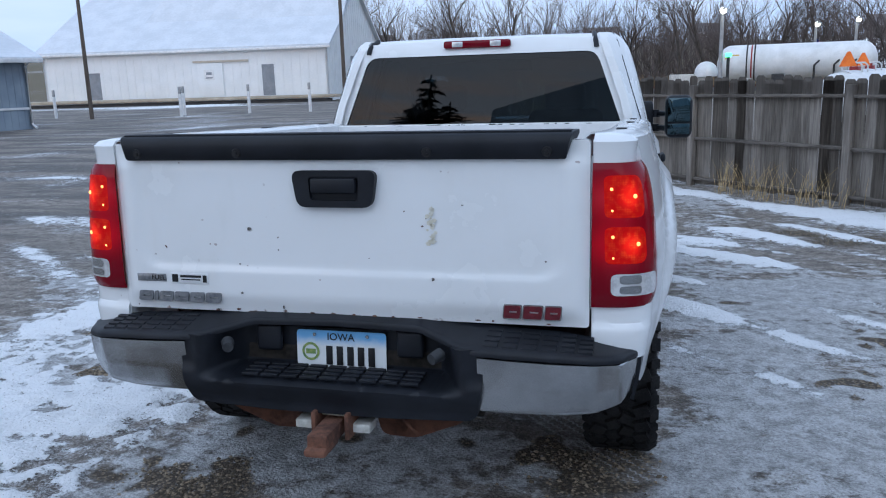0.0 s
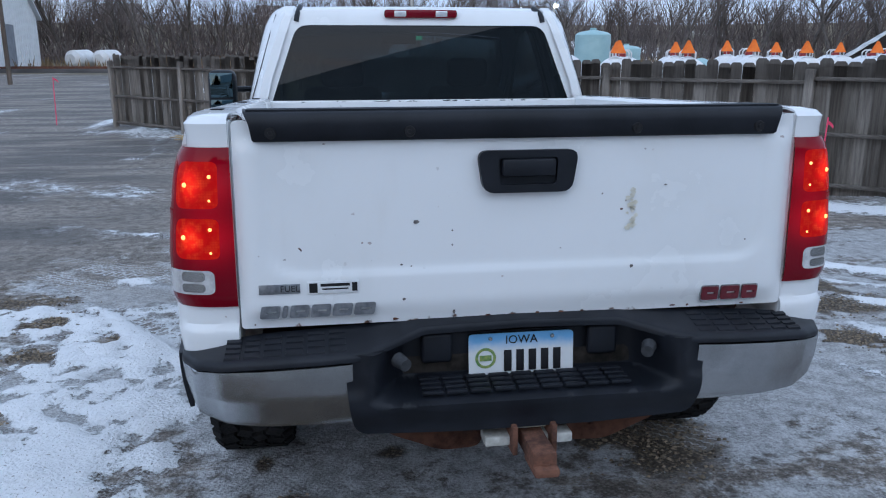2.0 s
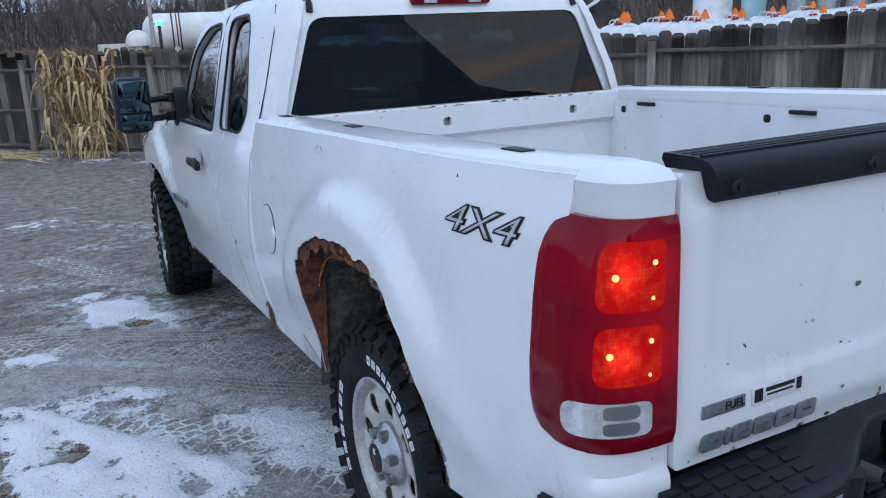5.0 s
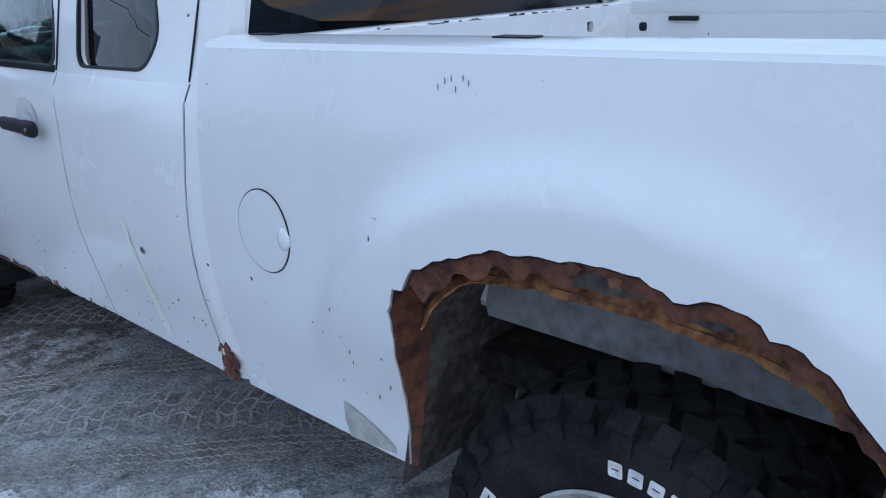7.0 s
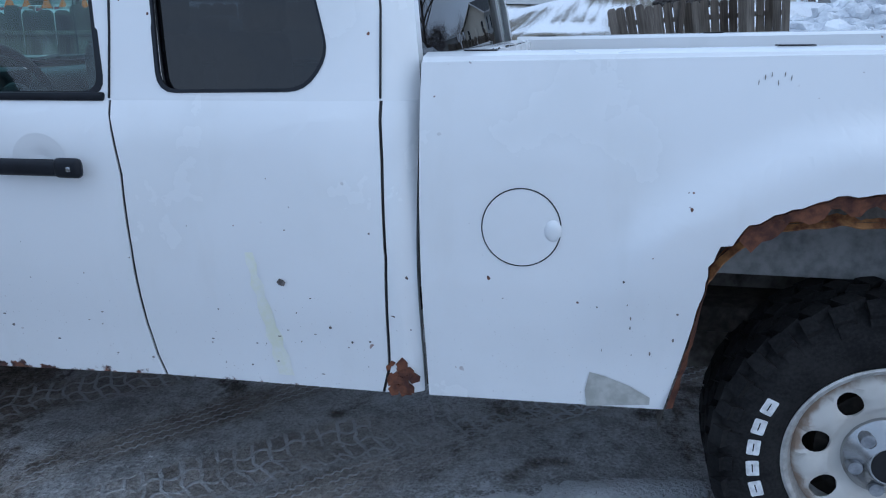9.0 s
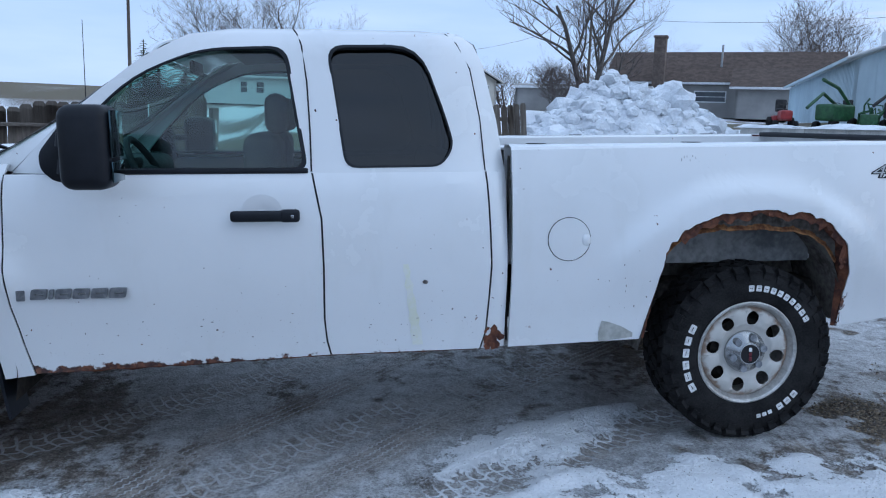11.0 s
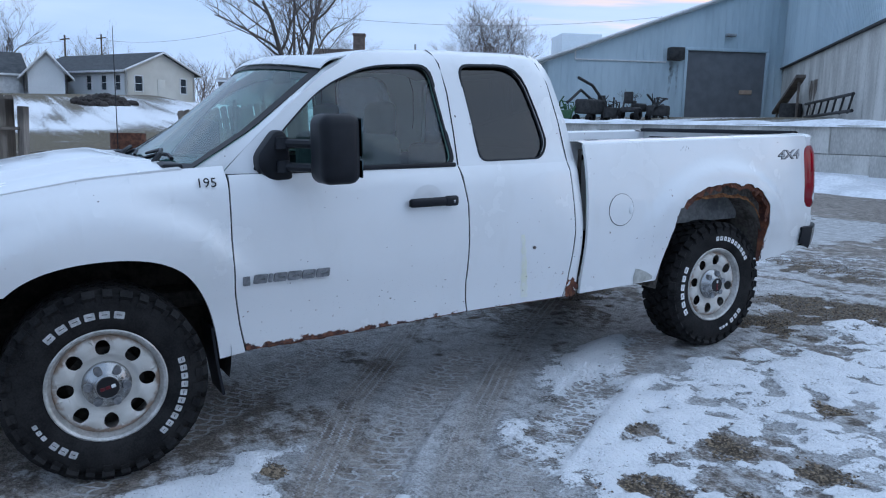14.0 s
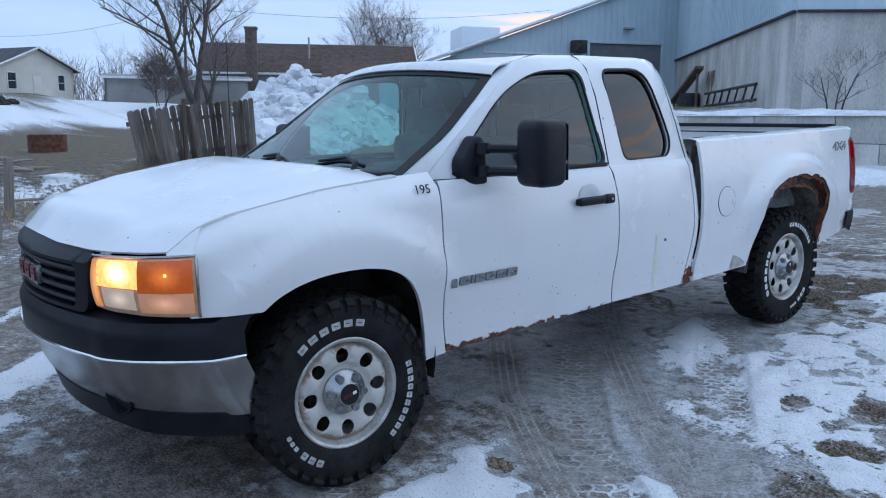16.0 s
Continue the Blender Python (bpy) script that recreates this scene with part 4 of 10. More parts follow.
    if driver:
        def sill_at(u, v):
            y = 1.24 + 1.70 * u
            z = lerp(y, (1.23, 1.868, 2.5, 3.085), (0.472, 0.468, 0.445, 0.43)) + 0.006
            return (s * (side_x(y, z) - 0.010 - 0.02 * v), y, z - (0.019 + 0.006 * noise.noise((y * 14, 3.0, 0.0))) * v)

        bm = bmesh.new()
        sheet(bm, sill_at, 80, 2)
        thick(bm, 0.003)
        part("rocker_panel", bm, RUST, truck, "rusted rocker panel under the doors", 0)
    for run in (seam_f, seam_m, seam_r):
        bm = bmesh.new()
        tube(bm, [(s * (cab_x(y, z) - 0.0052), y, z) for y, z in [lerp2(run, k / 24) for k in range(25)]], 0.0022 if run is seam_f else 0.0036, 5)
        part("door_gap", bm, INK, truck)
    pl = [(1.122, 0.475)] + [(y - gap, z) for y, z in seam_r] + [(1.122, 1.235)]
    cp = side_panel("cab_corner", [pl], PAINT_DOOR, s, cab_x, da=0.02)
    if driver:
        bm = bmesh.new()
        for i in range(26):
            y, z = random.uniform(1.14, 1.215), 0.478 + 0.085 * random.random() ** 1.5
            w = random.uniform(0.008, 0.02)
            bm.faces.new([bm.verts.new((-side_x(y, z) - random.uniform(0.001, 0.004), y + w * math.cos(k) * random.uniform(0.6, 1.3), z + w * math.sin(k) * random.uniform(0.6, 1.4))) for k in (0.2, 1.5, 2.7, 3.9, 5.2)])
        thick(bm, 0.002)
        tagged(part("rust_scab", bm, RUST, cp, "", 0), "orange rust at the foot of the cab corner", kind="stuff")
    # rocker under the doors
    bm = bmesh.new()
    sheet(bm, lambda u, v: (s * (0.926 - 0.10 * v - 0.004 * noise.noise((u * 30, v, 1))), 1.14 + 1.95 * u, lerp(1.14 + 1.95 * u, (1.14, 3.1), (0.478, 0.437)) + 0.012 - 0.028 * v + 0.004 * noise.noise((u * 40, v * 3, 5))), 70, 3)
    thick(bm, 0.01)
    part("rocker_panel", bm, FRAME_RUST, truck, "rotten rusted rocker panel")

    # cab side above the belt with its two window openings
    win_f = rounded([(1.950, 1.247), (2.030, 1.740), (2.37, 1.727), (2.63, 1.617), (2.84, 1.408), (2.975, 1.247)], (0.05, 0.07, 0.10, 0.12, 0.10, 0.03))
    win_r = rounded([(1.792, 1.253), (1.862, 1.744), (1.480, 1.750), (1.382, 1.47), (1.345, 1.340), (1.40, 1.257)], (0.05, 0.07, 0.12, 0.05, 0.09, 0.09))
    pill = [(1.122, 1.235), (1.150, 1.45), (1.195, 1.68), (1.235, 1.770), (1.30, 1.815), (1.9, 1.824), (2.25, 1.818), (2.42, 1.790), (2.60, 1.690), (2.80, 1.530), (3.0, 1.345), (3.105, 1.235)]
    cab = side_panel("cab_side", [pill, win_f, win_r], PAINT, s, belt_x, "white window frame and pillars", t=0.045, da=0.05, db=0.04)
    for nm, loop, mt, owner in (("window", win_f, CLEAR, fd), ("window", win_r, PRIVACY, rd)):
        bm = bmesh.new()
        cy, cz = sum(p[0] for p in loop) / len(loop), sum(p[1] for p in loop) / len(loop)
        big = [(cy + (p[0] - cy) * 1.03, cz + (p[1] - cz) * 1.03) for p in loop]
        outline(bm, [big], (), np.arange(1.26, 1.74, 0.06))
        mapped(bm, lambda y, z: (s * (belt_x(y, z) - 0.022), y, z))
        w = part(nm, bm, mt, owner, "dark tinted window" if mt is PRIVACY else "clear green-tinted window")
        bm = bmesh.new()
        small = [(cy + (p[0] - cy) * 0.976, cz + (p[1] - cz) * 0.972) for p in loop]
        outline(bm, [[(cy + (p[0] - cy) * 1.012, cz + (p[1] - cz) * 1.012) for p in loop], small])
        mapped(bm, lambda y, z: (s * (belt_x(y, z) - 0.008), y, z))
        thick(bm, 0.010)
        part("window_seal", bm, BLACK, owner)
    # belt strip
    bm = bmesh.new()
    box(bm, (s * 0.955, 2.42, 1.244), (0.016, 0.95, 0.022), 0.006)
    part("belt_strip", bm, BLACK, fd)
    # roof seam over the door
    bm = bmesh.new()
    tube(bm, [(s * (belt_x(y, z) + 0.0005), y, z) for y, z in ((1.932, 1.24), (1.935, 1.40), (1.945, 1.60), (1.965, 1.75), (1.985, 1.80), (2.0, 1.822))], 0.0035, 6)
    part("door_gap", bm, INK, cab)
    bm = bmesh.new()
    tube(bm, [(s * (belt_x(y, z) + 0.0005), y, z) for y, z in ((1.214, 1.24), (1.226, 1.45), (1.26, 1.66), (1.315, 1.77), (1.36, 1.812))], 0.0028, 6)
    part("door_gap", bm, INK, cab)

    # door handle with its cup
    bm = bmesh.new()
    box(bm, (s * 1.034, 2.115, 1.070), (0.026, 0.270, 0.044), 0.014, None, 3)
    box(bm, (s * 1.037, 2.018, 1.071), (0.028, 0.078, 0.052), 0.014, None, 3)
    box(bm, (s * 1.014, 2.225, 1.066), (0.03, 0.03, 0.036), 0.008)
    h = part("door_handle", bm, BLACK, fd, "black grip handle with a key lock")
    bm = bmesh.new()
    box(bm, (s * 1.0515, 2.008, 1.070), (0.004, 0.014, 0.014), 0.003)
    part("key_lock", bm, CHROME, h)
    bm = bmesh.new()
    sheet(bm, lambda u, v: (s * (side_x(2.12, 1.08) + 0.0035 - 0.006 * math.cos(min(1, 2 * abs(v - 0)) * 1.5)), 2.13 + 0.080 * v * math.cos(u * 6.2832), 1.084 + 0.070 * v * math.sin(u * 6.2832)), 24, 5, wrap=True)
    part("handle_cup", bm, PAINT, fd)

    # towing mirror, the passenger's pushed in
    mx, mz = (1.215, 1.355) if driver else (1.150, 1.320)
    bm = bmesh.new()
    box(bm, (s * mx, 2.705, mz - 0.006), (0.185, 0.180, 0.30), 0.046, seg=4)
    mi = part("side_mirror", bm, BLACK, truck, "large black towing mirror on two arms")
    bm = bmesh.new()
    box(bm, (s * mx, 2.6105, mz + 0.042), (0.150, 0.006, 0.165), 0.002)
    part("mirror_glass", bm, MIRROR, mi)
    bm = bmesh.new()
    box(bm, (s * mx, 2.6105, mz - 0.092), (0.150, 0.006, 0.075), 0.002)
    part("wide_mirror_glass", bm, MIRROR, mi)
    for z in (mz + 0.012, mz - 0.092):
        bm = bmesh.new()
        tube(bm, [(s * 0.985, 2.862, z + 0.004), (s * 1.02, 2.842, z + 0.003), (s * (mx - 0.055), 2.742, z)], 0.0205, 8)
        cyl(bm, (s * 0.992, 2.862, z - 0.022), (s * 0.992, 2.862, z + 0.030), 0.034, 0.028, 14)
        part("mirror_arm", bm, BLACK, mi)
    bm = bmesh.new()
    sail = rounded([(2.968, 1.252), (2.972, 1.318), (2.886, 1.428), (2.842, 1.425), (2.826, 1.372), (2.818, 1.262), (2.808, 1.196), (2.900, 1.190)], 0.026, 3)
    ring = []
    for out, k in ((0.900, 1.0), (0.955, 1.0), (0.968, 0.96), (0.975, 0.84), (0.977, 0.40)):
        ring.append([bm.verts.new((s * out, 2.875 + (y - 2.875) * k, 1.300 + (z - 1.300) * k)) for y, z in sail])
    for r0, r1 in zip(ring, ring[1:]):
        for q in range(len(sail)):
            bm.faces.new((r0[q - 1], r0[q], r1[q], r1[q - 1]))
    bm.faces.new(ring[-1])
    bm.faces.new(ring[0][::-1])
    part("mirror_foot", bm, BLACK, mi)

    # front fender
    fa = [(3.170, 0.410), (3.188, 0.54), (3.215, 0.65), (3.262, 0.755), (3.33, 0.838), (3.42, 0.886), (3.52, 0.908), (3.62, 0.914), (3.74, 0.908), (3.85, 0.886), (3.94, 0.848), (4.0, 0.803)]
    fa = smooth_run(fa, 44)
    fl = [(3.108, 1.274), (3.111, 1.05), (3.115, 0.88), (3.107, 0.72), (3.083, 0.56), (3.055, 0.424)] + fa + [(4.262, 0.815), (4.245, 1.075), (4.262, 1.108)] + [(y, hood_edge(y) - 0.004) for y in (4.22, 4.06, 3.9, 3.7, 3.5, 3.3)]
    ff = side_panel("front_fender", [fl], PAINT, s, fender_x, "white front fender", da=0.05, db=0.04)
    # wheel wells
    for yc, r, mt, lab in ((0.05, 0.53, WELL, "dirty grey wheel well"), (3.62, 0.50, UNDER, "black wheel liner")):
        bm = bmesh.new()
        zc = 0.55 if yc < 1 else 0.44
        ring_ = [(yc + r * math.cos(radians(-14 + 208 * i / 28)), zc + r * math.sin(radians(-14 + 208 * i / 28))) for i in range(29)]
        if yc < 1:
            ring_ = smooth_run([(0.525, 0.44), (0.495, 0.58), *[(y + 0.010, z + 0.008) for y, z in LIP], (-0.425, 0.68), (-0.430, 0.54)], 40)
        n_ = len(ring_) - 1
        sheet(bm, lambda u, v: (s * ((0.962 if yc < 1 else 0.945) - 0.37 * v), *ring_[round(u * n_)]), n_, 4)
        bm.faces.new([bm.verts.new((s * 0.585, *p)) for p in ring_])
        part("wheel_well", bm, mt, truck, lab)
    # grey sheet over the bed wall, the arch's shade put into its colour
    bm = bmesh.new()
    sheet(bm, lambda u, v: (s * (0.790 + 0.006 * math.sin(v * 9)), -0.36 + 0.78 * u, 0.80 + 0.155 * v), 14, 8)
    thick(bm, 0.006)
    part("wheel_house", bm, HOUSE, truck, "grey wheel house, darkened for the shade in the arch")
    # mud flap
    bm = bmesh.new()
    sheet(bm, lambda u, v: (s * (0.942 - 0.19 * u), 3.205 - 0.020 * v - 0.018 * v * v, 0.56 - 0.320 * v), 4, 6)
    thick(bm, 0.012)
    part("mud_flap", bm, BLACK, truck, "black mud flap behind the front wheel")

# fuel door and its finger dent on the driver's side
bm = bmesh.new()
sheet(bm, lambda u, v: (-side_x(0.863 + 0.0905 * v * math.cos(u * 6.2832), 0.952 + 0.0905 * v * math.sin(u * 6.2832)) - 0.003 - 0.0015 * (1 - v), 0.863 + 0.0905 * v * math.cos(u * 6.2832), 0.952 + 0.0905 * v * math.sin(u * 6.2832)), 40, 5, wrap=True)
fuel = part("fuel_door", bm, PAINT, truck, "round white fuel door")
bm = bmesh.new()
tube(bm, [(-side_x(0.863 + 0.0922 * math.cos(a), 0.952 + 0.0922 * math.sin(a)) - 0.001, 0.863 + 0.0922 * math.cos(a), 0.952 + 0.0922 * math.sin(a)) for a in np.linspace(0, 6.2832, 45)], 0.0015, 5)
part("fuel_door_gap", bm, INK, fuel)
bm = bmesh.new()
r = bmesh.ops.create_uvsphere(bm, u_segments=14, v_segments=8, radius=0.026)
bmesh.ops.scale(bm, vec=(0.35, 0.8, 1.0), verts=r["verts"])
bmesh.ops.translate(bm, vec=(-side_x(0.789, 0.948) - 0.002, 0.789, 0.948), verts=r["verts"])
part("finger_dent", bm, PAINT, fuel)
# gap between cab and bed
bm = bmesh.new()
sheet(bm, lambda u, v: (-0.935 + 0.03 * v, 1.113, 0.50 + 0.80 * u), 10, 1)
thick(bm, 0.004)
part("cab_gap", bm, UNDER, truck)

# roof, rear wall, windscreen
def roof_z(x, y):
    k = min(1.0, abs(x) / 0.74)
    return 1.822 + 0.010 * (1 - k ** 2.4) - 0.095 * max(0.0, (1.50 - y) / 0.28) ** 2 - 0.042 * max(0.0, (y - 2.1) / 0.42) ** 2


def roof_span(y):
    return belt_x(y, 1.824) + 0.0


bm = bmesh.new()
sheet(bm, lambda u, v: ((2 * u - 1) * roof_span(1.235 + (1.20 - 0.06 * abs(2 * u - 1)) * v), 1.235 + 0.02 * (1 - (2 * u - 1) ** 2) * (v < 0.01) * -1 + (1.26 - 0.20 * abs(2 * u - 1) ** 2) * v, roof_z((2 * u - 1) * 0.74, 1.235 + 1.20 * v)), 30, 22)
thick(bm, 0.03)
roof = part("roof", bm, PAINT, truck, "white cab roof")
for s in (-1, 1):
    bm = bmesh.new()
    tube(bm, [(s * 0.655, 1.216, 1.735), (s * 0.650, 1.228, 1.765), (s * 0.642, 1.27, 1.792), (s * 0.635, 1.34, 1.815)], 0.014, 8)
    part("roof_joint", bm, BLACK, roof, "black roof joint strip")


def back_y(z):
    return lerp(z, (1.20, 1.30, 1.72, 1.78, 1.82), (1.132, 1.138, 1.205, 1.228, 1.262))


rear_win = rounded([(-0.818, 1.258), (0.818, 1.258), (0.655, 1.714), (-0.655, 1.714)], (0.03, 0.03, 0.06, 0.06))
bm = bmesh.new()
outline(bm, [[(-0.862, 0.62), (0.862, 0.62), (0.893, 1.25), (0.862, 1.34), (0.825, 1.45), (0.748, 1.68), (0.695, 1.765), (0.64, 1.790), (0.0, 1.808), (-0.64, 1.790), (-0.695, 1.765), (-0.748, 1.68), (-0.825, 1.45), (-0.862, 1.34), (-0.893, 1.25)], rear_win], np.arange(-0.8, 0.81, 0.1), (1.0, 1.2, 1.3, 1.5, 1.72, 1.76, 1.79, 1.82))
mapped(bm, lambda x, z: (x, back_y(z) + 0.028 * x * x, z))
flange(bm, (0, 0.03, 0))
rear = part("cab_rear_wall", bm, PAINT, truck, "white rear wall of the cab")
bm = bmesh.new()
outline(bm, [[(x * 1.012, z if z > 1.5 else z - 0.004) for x, z in rear_win]], np.arange(-0.80, 0.81, 0.04), (1.3, 1.4, 1.5, 1.6))
mapped(bm, lambda x, z: (x, back_y(z) + 0.010 + 0.028 * x * x, z))
part("rear_window", bm, REAR_GLASS, truck, "dark tinted rear window")
# high brake lamp
bm = bmesh.new()
box(bm, (-0.008, 1.215, 1.772), (0.385, 0.05, 0.042), 0.014, pose(0, 0, 0), 3)
hb = part("high_brake_lamp", bm, LENS_RED, truck, "red high brake lamp with two clear ends")
for x in (-0.118, 0.100):
    bm = bmesh.new()
    box(bm, (x, 1.191, 1.772), (0.062, 0.008, 0.030), 0.003)
    part("cargo_lens", bm, LENS_CLEAR, hb)

scr_side = [(3.235, 1.258), (2.955, 1.425), (2.745, 1.580), (2.578, 1.700), (2.455, 1.768)]


GLASS_TOP = 0.84


def screen(u, v):
    """The windscreen: u across, v from the cowl to the roof."""
    k = 2 * u - 1
    ys = lerp(v, (0, 0.27, 0.57, 0.83, 1), [p[0] for p in scr_side])
    zs = lerp(v, (0, 0.27, 0.57, 0.83, 1), [p[1] for p in scr_side])
    w = lerp(v, (0, 0.3, 0.6, 1), (0.865, 0.835, 0.79, 0.70))
    return (k * w, ys + 0.13 * (1 - k * k) ** 0.9, zs + lerp(v, (0, 0.84, 1), (0, 0.052, 0.034)) * (1 - k * k) - 0.02 * (1 - k * k) * (1 - v))


bm = bmesh.new()
sheet(bm, lambda u, v: screen(u, v * GLASS_TOP), 24, 14)
part("windshield", bm, SCREEN, truck, "hazy green-tinted windshield")
bm = bmesh.new()


def strip(pts, w):
    """A dark band along the edge of the screen."""
    for a, b in zip(pts, pts[1:]):
        va = [Vector(screen(*a)) + Vector((0, 0.004, 0.004)), Vector(screen(*b)) + Vector((0, 0.004, 0.004))]
        ca, cb = (0.5 + (a[0] - 0.5) * (1 - w), 0.42 + (a[1] - 0.42) * (1 - 1.3 * w)), (0.5 + (b[0] - 0.5) * (1 - w), 0.42 + (b[1] - 0.42) * (1 - 1.3 * w))
        bm.faces.new([bm.verts.new(p) for p in (va[0], va[1], Vector(screen(*cb)) + Vector((0, 0.004, 0.004)), Vector(screen(*ca)) + Vector((0, 0.004, 0.004)))])


edge = [(i / 16, 0) for i in range(17)] + [(1, GLASS_TOP * i / 10) for i in range(1, 11)] + [(1 - i / 16, GLASS_TOP) for i in range(1, 17)] + [(0, GLASS_TOP * (1 - i / 10)) for i in range(1, 11)]
strip(edge, 0.065)
bmesh.ops.remove_doubles(bm, verts=bm.verts, dist=0.002)
thick(bm, 0.003)
part("windshield_band", bm, INK, truck)
# the rounded front edge of the roof above the glass
bm = bmesh.new()


def roof_nose(u, v):
    p = Vector(screen(u, GLASS_TOP + (1.0 - GLASS_TOP) * v))
    if v > 0.99:
        y = p.y - 0.10 - 0.07 * (2 * u - 1) ** 2
        return Vector((p.x, y, roof_z(p.x, y) + 0.003))
    p.x *= 1.0 + 0.045 * v
    return p + Vector((0, 0.006, 0.008)) + Vector((0, 0.010, 0.016)) * math.sin(math.pi * min(1.0, v + 0.06)) ** 0.7


sheet(bm, roof_nose, 30, 10)
thick(bm, 0.008)
part("roof_front", bm, PAINT, roof)
# white A-pillar skin joining screen and doors
for s in (-1, 1):
    bm = bmesh.new()

    def pillar(u, v):
        a = Vector(screen(0 if s < 0 else 1, v)) + Vector((-s * 0.012, 0, 0.004))
        y = lerp(v, (0, 0.3, 0.6, 0.85, 1), (3.105, 2.93, 2.745, 2.57, 2.40))
        z = lerp(v, (0, 0.3, 0.6, 0.85, 1), (1.242, 1.415, 1.575, 1.705, 1.795))
        b = Vector((s * (belt_x(y, z) - 0.002), y, z))
        return a.lerp(b, u)

    sheet(bm, pillar, 3, 14)
    thick(bm, 0.014)
    part("windshield_pillar", bm, PAINT, truck)

# hood
def hood_at(u, v):
    k = 2 * u - 1
    x = k * (0.902 + 0.012 * v)
    y0, y1 = 3.285 + 0.12 * (1 - k * k), lerp(abs(x), (0, 0.3, 0.575, 0.70, 0.845, 0.93), (4.555, 4.545, 4.490, 4.455, 4.385, 4.300))
    y = y0 + (y1 - y0) * v
    z = hood_edge(min(y, 4.3)) + 0.0005 + 0.010 * (1 - k ** 10) + 0.030 * (1 - k * k) + 0.032 * step(0.72, 0.58, abs(k)) * step(0.0, 0.15, v)
    return (x, y, min(z - 0.060 * max(0.0, (v - 0.84) / 0.16) ** 2, 10) - (z - 0.06 - lerp(abs(k), (0, 0.6, 1), (1.058, 1.05, 1.062))) * step(0.85, 1.0, v) ** 2)


bm = bmesh.new()
sheet(bm, hood_at, 60, 34)
thick(bm, 0.010)
hood = part("hood", bm, PAINT, truck, "white hood with a raised middle")
# cowl, wipers, aerial
bm = bmesh.new()
sheet(bm, lambda u, v: ((2 * u - 1) * 0.86, lerp(v, (0, 1), (3.40, 3.20)) + 0.12 * (1 - (2 * u - 1) ** 2), 1.258 - 0.03 * math.sin(v * 3.1) + 0.02 * (1 - (2 * u - 1) ** 2)), 20, 6)
thick(bm, 0.01)
cowl = part("cowl", bm, BLACK, truck, "black cowl below the windshield")
for x0, x1 in ((-0.62, 0.02), (0.02, 0.62)):
    bm = bmesh.new()
    p = [Vector(screen(0.5 + (x0 + (x1 - x0) * i / 6) / 1.73, 0.05 + 0.03 * math.sin(i))) + Vector((0, 0.016, 0.014)) for i in range(7)]
    tube(bm, p, 0.010, 6)
    tube(bm, [p[3] + Vector((0, 0.012, 0.018)), p[1] + Vector((0.0, 0.030, 0.024)), p[0] + Vector((-0.01, 0.055, 0.020)), p[0] + Vector((-0.04, 0.085, -0.010)), p[0] + Vector((-0.05, 0.10, -0.05))], [0.007, 0.010, 0.013, 0.014, 0.016], 6)
    part("wiper", bm, BLACK, truck)
for s in (-1, 1):
    bm = bmesh.new()
    box(bm, (s * 0.76, 3.315, 1.272), (0.22, 0.09, 0.030), 0.012)
    part("cowl_end", bm, BLACK, cowl)
bm = bmesh.new()
cyl(bm, (0.80, 3.30, 1.25), (0.80, 3.30, 1.29), 0.016, 0.012, 10)
cyl(bm, (0.80, 3.30, 1.28), (0.80, 3.285, 2.02), 0.0032, 0.0018, 6)
part("aerial", bm, INK, truck, "thin whip aerial on the fender")

# ---- tailgate ----
TG = -1.005


def gate_y(x, z):
    """The tailgate's skin: a lower bulge, and above it a pressed panel with rounded corners."""
    a = abs(x)
    d = min(0.705 - a, z - 0.932)
    if a > 0.625 and z < 1.012:
        d = 0.080 - math.hypot(a - 0.625, 1.012 - z)
    return TG - 0.014 * step(0.79, 0.86, z) * step(1.32, 1.26, z) * step(0.775, 0.740, a) + 0.0075 * step(-0.004, 0.018, d) * step(1.30, 1.27, z)


bm = bmesh.new()
outline(bm, [rounded([(-0.777, 0.792), (0.777, 0.792), (0.775, 1.345), (-0.775, 1.345)], 0.012)], np.arange(-0.766, 0.77, 0.018), np.arange(0.80, 1.35, 0.011))
mapped(bm, lambda x, z: (x, gate_y(x, z), z))
bmesh.ops.recalc_face_normals(bm, faces=bm.faces)
if sum(f.normal.y for f in bm.faces) > 0:
    bmesh.ops.reverse_faces(bm, faces=bm.faces)
flange(bm, (0, 0.05, 0))
gate = part("tailgate", bm, paint_mat("white_paint_gate", low=0.750), truck, "white tailgate, chipped along its lower edge")
bm = bmesh.new()
SPOIL = ((0.712, -0.002, 1.296), (0.712, -0.020, 1.292), (0.716, -0.027, 1.298), (0.722, -0.033, 1.335), (0.727, -0.031, 1.352), (0.732, -0.022, 1.364), (0.738, 0.0, 1.371), (0.744, 0.070, 1.373), (0.744, 0.074, 1.362), (0.738, 0.070, 1.346), (0.726, -0.002, 1.346))
ends = [[bm.verts.new((k * w - 0.006, TG + y, z)) for w, y, z in SPOIL] for k in np.linspace(-1, 1, 25)]
for a, b in zip(ends, ends[1:]):
    for i in range(len(SPOIL)):
        bm.faces.new((a[i - 1], a[i], b[i], b[i - 1]))
bm.faces.new(ends[0])
bm.faces.new(ends[-1][::-1])
cap = part("gate_spoiler", bm, BLACK, gate, "black plastic spoiler along the top of the tailgate", 50)
bm = bmesh.new()
for y in (-0.004, 0.016, 0.036, 0.056):
    tube(bm, [(-0.735, TG + y, 1.371), (0.722, TG + y, 1.371)], 0.0035, 5)
part("spoiler_rib", bm, BLACK, cap)
